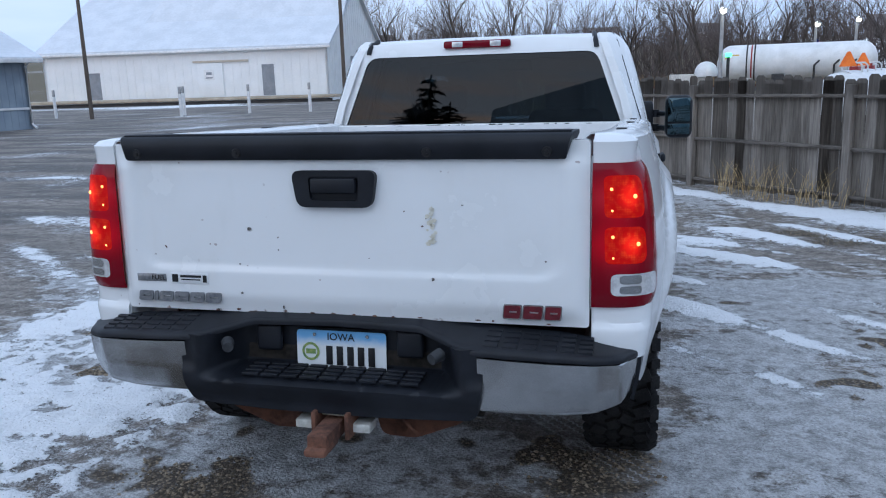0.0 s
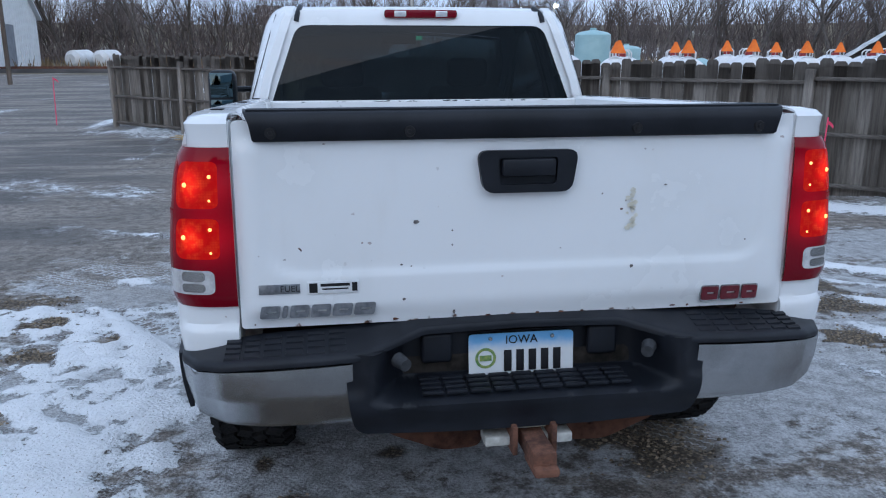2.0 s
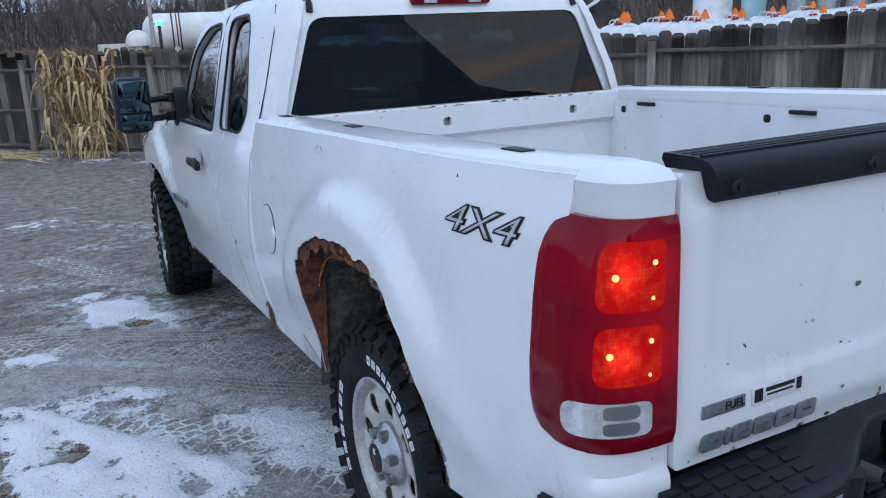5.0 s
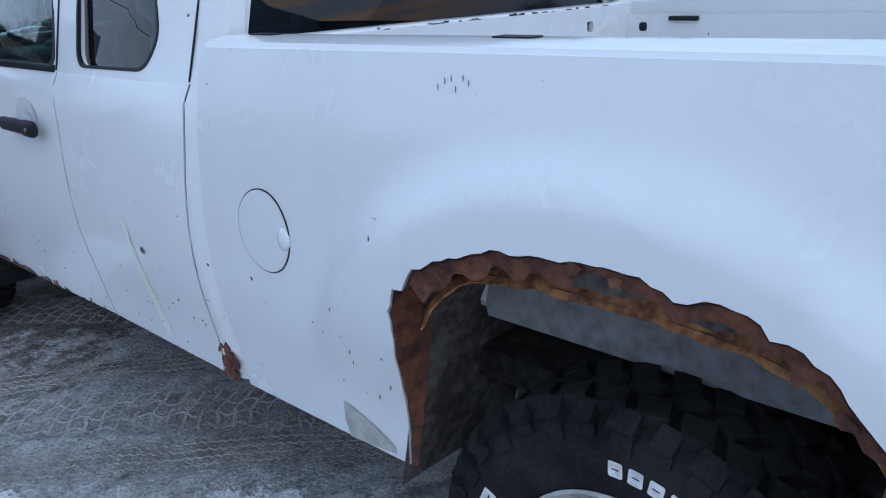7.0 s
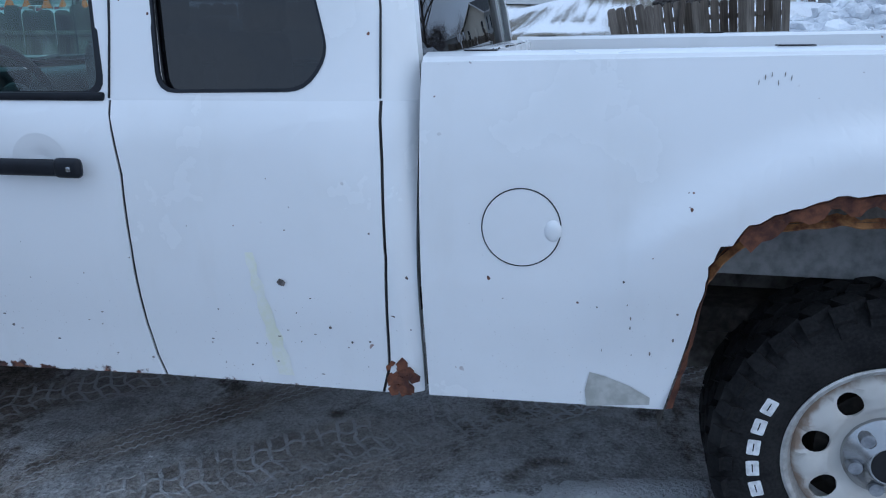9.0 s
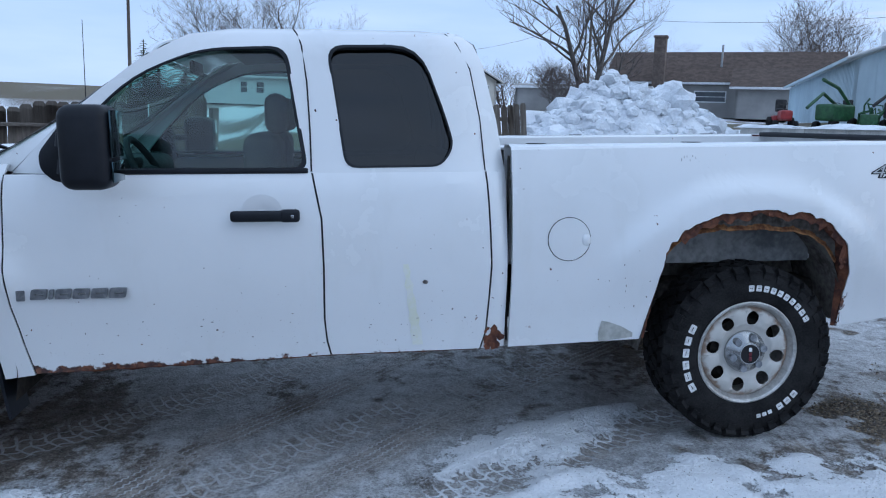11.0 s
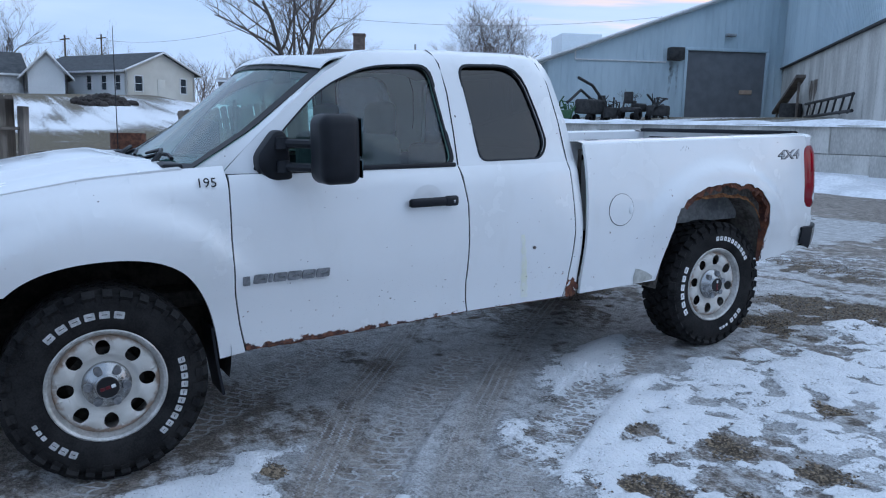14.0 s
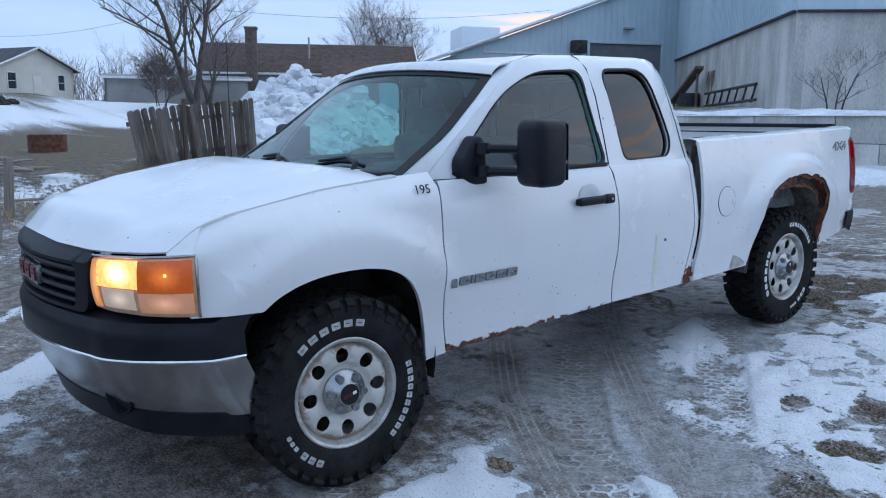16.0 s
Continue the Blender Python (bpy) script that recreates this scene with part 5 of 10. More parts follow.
for x in (-0.675, -0.32, 0.30, 0.655):
    bm = bmesh.new()
    cyl(bm, (x, TG - 0.030, 1.315), (x, TG - 0.036, 1.315), 0.016, 0.013, 12)
    cyl(bm, (x, TG - 0.034, 1.315), (x, TG - 0.040, 1.315), 0.007, 0.006, 6)
    part("spoiler_screw", bm, INK, cap)
bm = bmesh.new()
outline(bm, [rounded([(-0.122, 1.146), (0.122, 1.146), (0.140, 1.260), (-0.140, 1.260)], 0.03), rounded([(-0.078, 1.168), (0.078, 1.168), (0.082, 1.240), (-0.082, 1.240)], 0.012)])
mapped(bm, lambda x, z: (x, TG - 0.030, z))
thick(bm, 0.022)
th = part("tailgate_handle", bm, BLACK, gate, "black tailgate handle in a rounded surround")
bm = bmesh.new()
box(bm, (0, TG - 0.012, 1.204), (0.165, 0.006, 0.075))
box(bm, (0, TG - 0.030, 1.214), (0.148, 0.022, 0.048), 0.008)
part("latch", bm, BLACK, th)

# badges drawn as plain slanted blocks, one a letter
def blocks(parent, name, widths, height, lean, material, at, label="", gap=0.006, t=0.006):
    bm = bmesh.new()
    x = 0.0
    for w in widths:
        lo = [(x, 0), (x + w, 0), (x + w + lean, height), (x + lean, height)]
        cut = rounded(lo, 0.006, 2)
        b2 = bmesh.new()
        ii = [(x + 0.32 * w + lean * 0.3, height * 0.42), (x + w * 0.80 + lean * 0.3, height * 0.42), (x + w * 0.80 + lean * 0.62, height * 0.58), (x + 0.32 * w + lean * 0.62, height * 0.58)]
        outline(b2, [cut, ii] if w > 0.02 else [cut])
        bmesh.ops.solidify(b2, geom=b2.faces[:], thickness=t)
        me = bpy.data.meshes.new("tmp")
        b2.to_mesh(me)
        b2.free()
        bm.from_mesh(me)
        bpy.data.meshes.remove(me)
        x += w + gap
    ob = part(name, bm, material, parent, label, 20)
    ob.matrix_local = at
    return ob


blocks(gate, "model_badge", (0.052, 0.014, 0.05, 0.052, 0.052, 0.056), 0.034, 0.006, BADGE, pose(-0.728, TG - 0.018, 0.822, 90, 0, 0), "grey slanted badge")
blocks(gate, "maker_badge", (0.056, 0.062, 0.052), 0.046, 0.004, CHROME, pose(0.520, TG - 0.015, 0.812, 90, 0, 0), "red and chrome badge", 0.003)
blocks(gate, "maker_badge_face", (0.050, 0.056, 0.046), 0.039, 0.004, RED_BADGE, pose(0.523, TG - 0.018, 0.8155, 90, 0, 0), "", 0.009)
bm = bmesh.new()
box(bm, (-0.672, TG - 0.016, 0.902), (0.108, 0.004, 0.026), 0.001)
fb = part("fuel_badge", bm, BADGE, gate, "grey fuel badge")
letters("FUEL", 0.024, 0.0006, INK, pose(-0.645, TG - 0.0187, 0.902, 90, 0, 0), fb)
bm = bmesh.new()
box(bm, (-0.530, TG - 0.016, 0.902), (0.138, 0.003, 0.034), 0.001)
db = part("dealer_sticker", bm, WHITE_TRIM, gate, "small grey and white dealer sticker")
bm = bmesh.new()
box(bm, (-0.583, TG - 0.0178, 0.902), (0.022, 0.001, 0.026))
box(bm, (-0.525, TG - 0.0178, 0.909), (0.078, 0.001, 0.008))
box(bm, (-0.525, TG - 0.0178, 0.898), (0.070, 0.001, 0.004))
box(bm, (-0.473, TG - 0.0178, 0.902), (0.014, 0.001, 0.024))
part("sticker_print", bm, INK, db)
# scar of an old sticker, chips and rust marks on the gate
bm = bmesh.new()
for i in range(16):
    x, z = 0.300 + random.uniform(-0.012, 0.012) + (0.008 if i % 3 else -0.005), 1.035 + 0.115 * i / 16
    w = random.uniform(0.004, 0.012)
    bm.faces.new([bm.verts.new((x + w * math.cos(k) * random.uniform(0.7, 1.5), gate_y(x, z) - 0.0035, z + 0.8 * w * math.sin(k) * random.uniform(0.7, 1.5))) for k in (0.2, 1.5, 2.8, 3.9, 5.1)])
thick(bm, 0.0008)
tagged(part("glue_residue", bm, rough_mat("old_glue", (0.58, 0.54, 0.43), (0.74, 0.72, 0.64), 40, 0.9), gate, "", 0), "yellowed glue left by a sticker", kind="stuff")


def chip(bm, x, z, w, h, n=6):
    bm.faces.new([bm.verts.new((x + w * math.cos(2 * math.pi * k / n) * random.uniform(0.7, 1.2), gate_y(x, z) - 0.003, z + h * math.sin(2 * math.pi * k / n) * random.uniform(0.7, 1.2))) for k in range(n)])


bm = bmesh.new()
for x, z, w, h in ((-0.304, 1.071, 0.009, 0.006), (0.307, 0.927, 0.0065, 0.006), (-0.205, 1.045, 0.003, 0.003), (-0.205, 1.005, 0.003, 0.003), (-0.345, 0.955, 0.004, 0.003), (-0.318, 0.95, 0.003, 0.002), (-0.20, 0.815, 0.004, 0.007), (-0.34, 0.86, 0.005, 0.005), (0.65, 0.99, 0.003, 0.003), (0.10, 0.985, 0.002, 0.002), (0.03, 1.18, 0.003, 0.002), (0.40, 1.155, 0.004, 0.002)):
    chip(bm, x, z, w, h)
thick(bm, 0.0006)
tagged(part("chipped_paint", bm, rough_mat("bare_primer", (0.08, 0.07, 0.07), (0.22, 0.20, 0.19), 60, 0.8), gate, "", 0), kind="stuff")
bm = bmesh.new()
for i in range(9):
    x = random.uniform(-0.74, 0.74)
    chip(bm, x, 0.798 + 0.004 * random.random(), random.uniform(0.004, 0.010), random.uniform(0.002, 0.004))
thick(bm, 0.0008)
tagged(part("edge_rust", bm, RUST, gate, "", 0), kind="stuff")

# tail lamps
for s in (-1, 1):
    bm = bmesh.new()
    box(bm, (s * 0.787, -0.920, 1.042), (0.010, 0.150, 0.606), 0.002)
    part("gate_jamb", bm, PAINT, truck)

    def lamp_at(a, z, out=0.004):
        if a < 0:
            y = -0.868 - a * 0.16
            return (s * (side_x(min(y, -0.868 + 0.05), z) + out), y, z)
        xo = side_x(-0.868, z)
        ang = min(1.0, a) * math.pi / 2
        return (s * (0.782 + (xo + out - 0.782) * max(0.0, math.cos(ang)) ** 0.72), -0.868 - (0.142 + out) * math.sin(ang) ** 0.72, z)

    def lens_at(u, v):
        a = -0.27 + 1.27 * u
        q = max(0.0, -a / 0.27) ** 2.2
        return lamp_at(a, lerp(v, (0, 1), (0.856 + 0.045 * q, 1.279 - 0.050 * q)), 0.006 - 0.010 * abs(2 * v - 1) ** 14 - 0.006 * q)

    bm = bmesh.new()
    rows = sheet(bm, lens_at, 20, 20)
    bm.faces.new([r[-1] for r in rows])
    bm.faces.new([r[0] for r in rows][::-1])
    lamp = part("tail_lamp", bm, LENS_RED, truck, "lit red tail lamp with a clear reversing light", 50)

    def cell(nm, a0, a1, z0, z1, mt, out, lab=""):
        b2 = bmesh.new()
        outline(b2, [rounded([(a0 * 0.22, z0), (a1 * 0.22, z0), (a1 * 0.22, z1), (a0 * 0.22, z1)], (0.034, 0.016, 0.016, 0.034), 5)], np.arange(0.01, 0.22, 0.012), np.arange(0.86, 1.27, 0.02))
        mapped(b2, lambda a, z: lamp_at(a / 0.22, z, out))
        return part(nm, b2, mt, lamp, lab)

    cell("brake_light", 0.40, 0.93, 1.122, 1.244, LAMP_ON, 0.0065, "glowing red brake light")
    cell("running_light", 0.42, 0.93, 0.988, 1.096, LAMP_ON, 0.0065, "glowing red running light")
    cell("reversing_light", 0.14, 0.88, 0.893, 0.958, LENS_CLEAR, 0.0065, "clear ribbed reversing light")
    cell("lamp_bar", 0.05, 0.92, 1.103, 1.114, LENS_RED, 0.0075)
    for z0, z1 in ((0.899, 0.922), (0.928, 0.954)):
        cell("reflector_bowl", 0.52, 0.80, z0, z1, CHROME, 0.0080)
    # bright spots of each lit cell, its bulb and two glints, as glowing beads
    for z in (1.183, 1.045):
        for a_, dz, rr in ((0.56, 0.0, 0.0065), (0.86, 0.022, 0.0050), (0.86, -0.040, 0.0036)):
            b2 = bmesh.new()
            r = bmesh.ops.create_uvsphere(b2, u_segments=10, v_segments=6, radius=rr)
            bmesh.ops.translate(b2, vec=lamp_at(a_, z + dz, 0.006), verts=r["verts"])
            part("bulb_spot", b2, LAMP_CORE, lamp)

# ---- rear bumper, plate, hitch ----
BK = (0, 0.28, 0.36, 0.44, 0.48, 0.56, 0.68, 0.78, 0.86, 0.93, 1)
BOX_, BOY = (0, 0.270, 0.330, 0.420, 0.465, 0.560, 0.705, 0.812, 0.885, 0.932, 0.948), (-1.046, -1.050, -1.075, -1.130, -1.146, -1.148, -1.140, -1.120, -1.072, -0.980, -0.835)
BIX, BIY = (0, 0.270, 0.330, 0.420, 0.465, 0.560, 0.690, 0.780, 0.828, 0.850, 0.862), (-0.996, -0.996, -0.996, -0.996, -0.996, -0.996, -0.996, -0.985, -0.945, -0.900, -0.835)


def bump_out(k):
    """The outer line of the rear bumper in plan: k from the middle (0) to the side (1)."""
    return Vector((lerp(k, BK, BOX_), lerp(k, BK, BOY), 0))


def pad_z(k, w):
    """Height of the step: highest in the middle, falling outwards and to its ends."""
    hi = lerp(k, (0, 0.30, 0.46, 0.70, 0.82, 1), (0.800, 0.798, 0.786, 0.774, 0.756, 0.740))
    lo = lerp(k, (0, 0.30, 0.46, 0.70, 0.86, 1), (0.790, 0.784, 0.752, 0.742, 0.728, 0.722))
    return hi + (lo - hi) * w


def pad_at(u, v):
    k, sg = abs(2 * u - 1), -1 if u < 0.5 else 1
    o, i = bump_out(k), Vector((lerp(k, BK, BIX), lerp(k, BK, BIY), 0))
    w = lerp(v, (0, 0.76, 0.86, 0.94, 1), (0, 0.90, 0.97, 1.0, 1.0))
    p = i.lerp(o, w)
    return (sg * p.x - 0.012, p.y, pad_z(k, w) - lerp(v, (0, 0.76, 0.86, 0.94, 1), (0, 0.0, 0.004, 0.010, 0.020)))


bm = bmesh.new()
sheet(bm, pad_at, 110, 18)
thick(bm, 0.010)
bumper = part("rear_bumper", bm, BLACK, truck, "rear step bumper with a black centre and dull chrome ends", 50)
for s in (-1, 1):
    bm = bmesh.new()

    def end_at(u, v):
        k = 0.490 + 0.465 * u
        p = bump_out(k)
        top = lerp(k, (0.48, 0.78, 0.86, 1), (0.732, 0.718, 0.709, 0.700))
        tuck = lerp(v, (0, 0.08, 0.5, 0.93, 0.97, 1), (0.052, 0.040, 0.012, 0.0, 0.004, 0.014))
        return (s * (p.x - tuck * step(0.85, 1.0, k) * 0.6) - 0.012, p.y + tuck * step(1.05, 0.80, k), lerp(v, (0, 0.08, 0.93, 0.97, 1), (0.543, 0.550, top - 0.008, top - 0.001, top)) + 0.090 * u ** 5 * (1 - v))

    sheet(bm, end_at, 30, 16)
    thick(bm, 0.008)
    part("chrome_end", bm, CHROME, bumper, "dull dented chrome bumper end", 50)
    bm = bmesh.new()

    def wrap_at(u, v):
        k = 0.940 + 0.060 * u
        p = bump_out(k)
        return (s * (p.x + 0.007 - 0.020 * (1 - v) ** 2) - 0.012, p.y - 0.003, 0.560 + 0.050 * u + (0.160 - 0.050 * u) * v)

    sheet(bm, wrap_at, 8, 8)
    thick(bm, 0.012)
    part("end_wrap", bm, BLACK, bumper, "black plastic wrap at the bumper end", 50)
    for j in range(4):
        bm = bmesh.new()
        for i in range(6):
            k0 = 0.50 + 0.047 * i
            a, b = bump_out(k0), bump_out(k0 + 0.040)
            f0, f1 = 0.10 + 0.20 * j, 0.25 + 0.20 * j
            quad = [(x, -0.996 + (p.y + 0.996) * f) for p, f, x in ((a, f0, a.x), (b, f0, b.x), (b, f1, b.x), (a, f1, a.x))]
            lo = [bm.verts.new((s * x - 0.012, y, pad_z(k0, 0.5) - 0.016)) for x, y in quad]
            cx, cy = sum(q[0] for q in quad) / 4, sum(q[1] for q in quad) / 4
            hi = [bm.verts.new((s * (cx + 0.90 * (x - cx)) - 0.012, cy + 0.80 * (y - cy), pad_z(k0 + 0.02, (cy + 0.996) / (a.y + 0.996) + 0.05 * (y < cy) - 0.05 * (y > cy)) + 0.003)) for x, y in quad]
            bm.faces.new(hi)
            for q in range(4):
                bm.faces.new((lo[q - 1], lo[q], hi[q], hi[q - 1]))
        part("step_tread", bm, BLACK, bumper, "", 0)
bm = bmesh.new()
ctr = rounded([(-0.512, 0.748), (-0.500, 0.60), (-0.485, 0.524), (-0.20, 0.512), (0.18, 0.512), (0.460, 0.524), (0.476, 0.60), (0.488, 0.748)], (0.005, 0.04, 0.05, 0.05, 0.05, 0.05, 0.04, 0.005))
outline(bm, [ctr], np.arange(-0.496, 0.48, 0.016), np.arange(0.520, 0.75, 0.010))


def centre_y(x, z):
    """The face of the bumper's middle, hollowed round the plate and over the lower step."""
    a = abs(x + 0.012)
    k = step(0.425 + 0.10 * (0.76 - z), 0.315 + 0.10 * (0.76 - z), a)
    return -1.152 + 0.020 * step(0.60, 0.53, z) + 0.154 * k * step(0.604, 0.628, z) + 0.012 * step(0.62, 0.66, z) * step(0.42, 0.47, a)


mapped(bm, lambda x, z: (x, centre_y(x, z), z))
flange(bm, (0, 0.03, 0))
part("centre_cover", bm, BLACK, bumper, "black plastic bumper centre", 60)
for j in range(4):
    bm = bmesh.new()
    for i in range(-4, 5):
        box(bm, (-0.012 + i * 0.066, -1.120 + 0.028 * j, 0.6235 + 0.0022 * j), (0.058, 0.016, 0.010), 0.003)
    part("lower_step_tread", bm, BLACK, bumper)
for s in (-1, 1):
    bm = bmesh.new()
    box(bm, (s * 0.240 - 0.012, -1.020, 0.715), (0.088, 0.024, 0.088), 0.012, None, 3)
    part("socket_cover", bm, BLACK, bumper)
    bm = bmesh.new()
    cyl(bm, (s * 0.355 - 0.012, -1.09, 0.712), (s * 0.335 - 0.012, -1.125, 0.706), 0.021, 0.017, 14)
    part("plate_light", bm, TRIM_GREY, bumper)

plate_m = pose(-0.007, -1.016, 0.6675, 87, 0, 0)
# licence plate, its number drawn as bars
bm = bmesh.new()
outline(bm, [rounded([(-0.1525, -0.0765), (0.1525, -0.0765), (0.1525, 0.0765), (-0.1525, 0.0765)], 0.014)])
bmesh.ops.solidify(bm, geom=bm.faces[:], thickness=0.003)
PLATE = Tree("plate_face")
_x, _y, _z = PLATE.xyz()
PLATE.set(Base_Color=PLATE.mix(PLATE.ramp(PLATE.math("ADD", _y, PLATE.math("MULTIPLY", PLATE.noise(25), 0.03)), 0.035, 0.078), (0.72, 0.74, 0.75), (0.16, 0.42, 0.72)), Roughness=0.35)
plate = part("licence_plate", bm, PLATE.m, truck, "white and sky-blue licence plate")
plate.matrix_local = plate_m
for i in range(5):
    bm = bmesh.new()
    box(bm, (-0.040 + 0.036 * i, -0.004, 0.002), (0.022, 0.062, 0.0016), 0.0005)
    part("plate_bar", bm, INK, plate)
letters("IOWA", 0.034, 0.0008, INK, pose(0.0, 0.056, 0.0022), plate)
letters("BREMER", 0.020, 0.0008, INK, pose(0.0, -0.058, 0.0022), plate)
letters("AUG", 0.015, 0.0008, INK, pose(-0.128, -0.056, 0.0032), plate)
bm = bmesh.new()
box(bm, (-0.128, -0.054, 0.0018), (0.034, 0.026, 0.0014))
part("plate_sticker", bm, WHITE_TRIM, plate)
bm = bmesh.new()
sheet(bm, lambda u, v: (-0.104 + (0.030 - 0.008 * v) * math.cos(u * 6.2832), 0.006 + (0.030 - 0.008 * v) * math.sin(u * 6.2832), 0.0022), 28, 1, wrap=True)
box(bm, (-0.104, 0.006, 0.002), (0.034, 0.016, 0.001))
part("plate_seal", bm, rough_mat("seal_green", (0.10, 0.22, 0.07), (0.30, 0.36, 0.10), 60, 0.5), plate)
for x, y in ((-0.09, 0.062), (0.09, 0.062), (-0.09, -0.066), (0.09, -0.066)):
    bm = bmesh.new()
    cyl(bm, (x, y, 0.0015), (x, y, 0.005), 0.0065, 0.005, 10)
    part("plate_screw", bm, CHROME, plate)

# hitch: rusty receiver, ball mount, pale blocks
bm = bmesh.new()
tube(bm, [(-0.46, -0.97, 0.535), (-0.40, -0.985, 0.515), (0.40, -0.985, 0.515), (0.46, -0.97, 0.535)], 0.032, 10)
for s in (-1, 1):
    outline_pts = rounded([(s * 0.10, 0.545), (s * 0.42, 0.545), (s * 0.40, 0.490), (s * 0.24, 0.425), (s * 0.13, 0.430)], 0.025, 3)
    b2 = bmesh.new()
    outline(b2, [outline_pts])
    mapped(b2, lambda x, z: (x, -1.035, z))
    bmesh.ops.solidify(b2, geom=b2.faces[:], thickness=0.014)
    me = bpy.data.meshes.new("tmp")
    b2.to_mesh(me)
    b2.free()
    bm.from_mesh(me)
    bpy.data.meshes.remove(me)
    box(bm, (s * 0.055, -1.07, 0.480), (0.016, 0.17, 0.085), 0.005)
part("hitch_frame", bm, FRAME_RUST, truck, "rusty brown receiver hitch")
bm = bmesh.new()
box(bm, (0.0, -1.11, 0.468), (0.064, 0.30, 0.05), 0.006)
box(bm, (0.0, -1.225, 0.446), (0.070, 0.12, 0.026), 0.010)
cyl(bm, (0.0, -1.248, 0.44), (0.0, -1.248, 0.464), 0.020, 0.018, 12)
BLOCK = rough_mat("dirty_white_block", (0.40, 0.39, 0.35), (0.62, 0.61, 0.57), 18, 0.7)
hm = part("ball_mount", bm, FRAME_RUST, truck, "rusty ball mount tongue")
for x, z in ((-0.090, 0.466), (0.076, 0.464)):
    bm = bmesh.new()
    box(bm, (x, -1.085, z), (0.085, 0.070, 0.030), 0.007)
    part("hitch_block", bm, BLOCK, hm, "dirty white block by the hitch")
bm = bmesh.new()
box(bm, (0.0, -1.075, 0.508), (0.09, 0.07, 0.025), 0.006)
part("hitch_cap", bm, rough_mat("cream_plastic", (0.45, 0.42, 0.32), (0.62, 0.60, 0.50), 20, 0.6), hm)

# bed floor, front wall, underbody
bm = bmesh.new()
sheet(bm, lambda u, v: (-0.775 + 1.55 * u, -0.96 + 2.06 * v, 0.825 + 0.010 * (math.sin(u * 60) > 0)), 60, 2)
thick(bm, 0.02)
part("bed_floor", bm, rough_mat("bed_floor_paint", (0.30, 0.30, 0.30), (0.60, 0.60, 0.60), 4, 0.6, bump=0.3), truck, "scuffed ribbed bed floor")
bm = bmesh.new()
outline(bm, [[(-0.80, 0.82), (0.80, 0.82), (0.80, 1.325), (-0.80, 1.325)], rounded([(-0.16, 1.245), (-0.12, 1.245), (-0.12, 1.28), (-0.16, 1.28)], 0.01), rounded([(0.50, 1.245), (0.54, 1.245), (0.54, 1.28), (0.50, 1.28)], 0.01)], np.arange(-0.75, 0.76, 0.1), (1.20, 1.22, 1.30))
mapped(bm, lambda x, z: (x, 1.095 - 0.03 * step(1.20, 1.215, z), z))
thick(bm, 0.02)
fw = part("bed_front_wall", bm, PAINT, truck, "white bed front wall, scuffed along its top")
bm = bmesh.new()
box(bm, (0, 1.09, 1.325), (1.60, 0.07, 0.016), 0.006)
for x in (-0.14, 0.52):
    box(bm, (x, 1.085, 1.262), (0.05, 0.01, 0.042), 0.004)
part("bed_front_rail", bm, PAINT, fw)
bm = bmesh.new()
for i in range(40):
    x = random.gauss(0.05, 0.35)
    if abs(x) < 0.78:
        box(bm, (x, 1.054, 1.326 + random.uniform(-0.006, 0.004)), (random.uniform(0.006, 0.03), 0.003, random.uniform(0.002, 0.006)))
tagged(part("scuffing", bm, INK, fw), kind="stuff")
for s in (-1, 1):
    bm = bmesh.new()
    box(bm, (s * 0.42, 1.6, 0.56), (0.07, 5.2, 0.16), 0.01)
    part("frame_rail", bm, UNDER, truck, "dirty black frame rail")
bm = bmesh.new()
box(bm, (0, 1.2, 0.66), (1.50, 4.4, 0.08), 0.02)
box(bm, (0, 2.6, 0.53), (0.5, 1.2, 0.22), 0.05)
part("chassis", bm, UNDER, truck, "dirty black chassis")
bm = bmesh.new()
box(bm, (0.28, 0.9, 0.5), (0.4, 1.0, 0.2), 0.05)
part("fuel_tank", bm, UNDER, truck, "dirty black fuel tank")
bm = bmesh.new()
cyl(bm, (-0.80, 0, HUB), (0.80, 0, HUB), 0.045, None, 14)
r = bmesh.ops.create_uvsphere(bm, u_segments=16, v_segments=10, radius=0.15)
bmesh.ops.translate(bm, vec=(0.05, 0, HUB), verts=r["verts"])
cyl(bm, (-0.80, AXLE_F, HUB), (0.80, AXLE_F, HUB), 0.04, None, 12)
part("axle", bm, FRAME_RUST, truck)
bm = bmesh.new()
for s in (-1, 1):
    tube(bm, [(s * 0.52, -0.85, 0.62), (s * 0.52, -0.4, 0.50), (s * 0.52, 0, 0.47), (s * 0.52, 0.4, 0.50), (s * 0.52, 0.8, 0.6)], 0.028, 8)
part("leaf_spring", bm, UNDER, truck)

# ---- wheels: tyre with lugs, steel rim with eight slots, cap and nuts ----
R_TYRE, W_TYRE = 0.402, 0.265


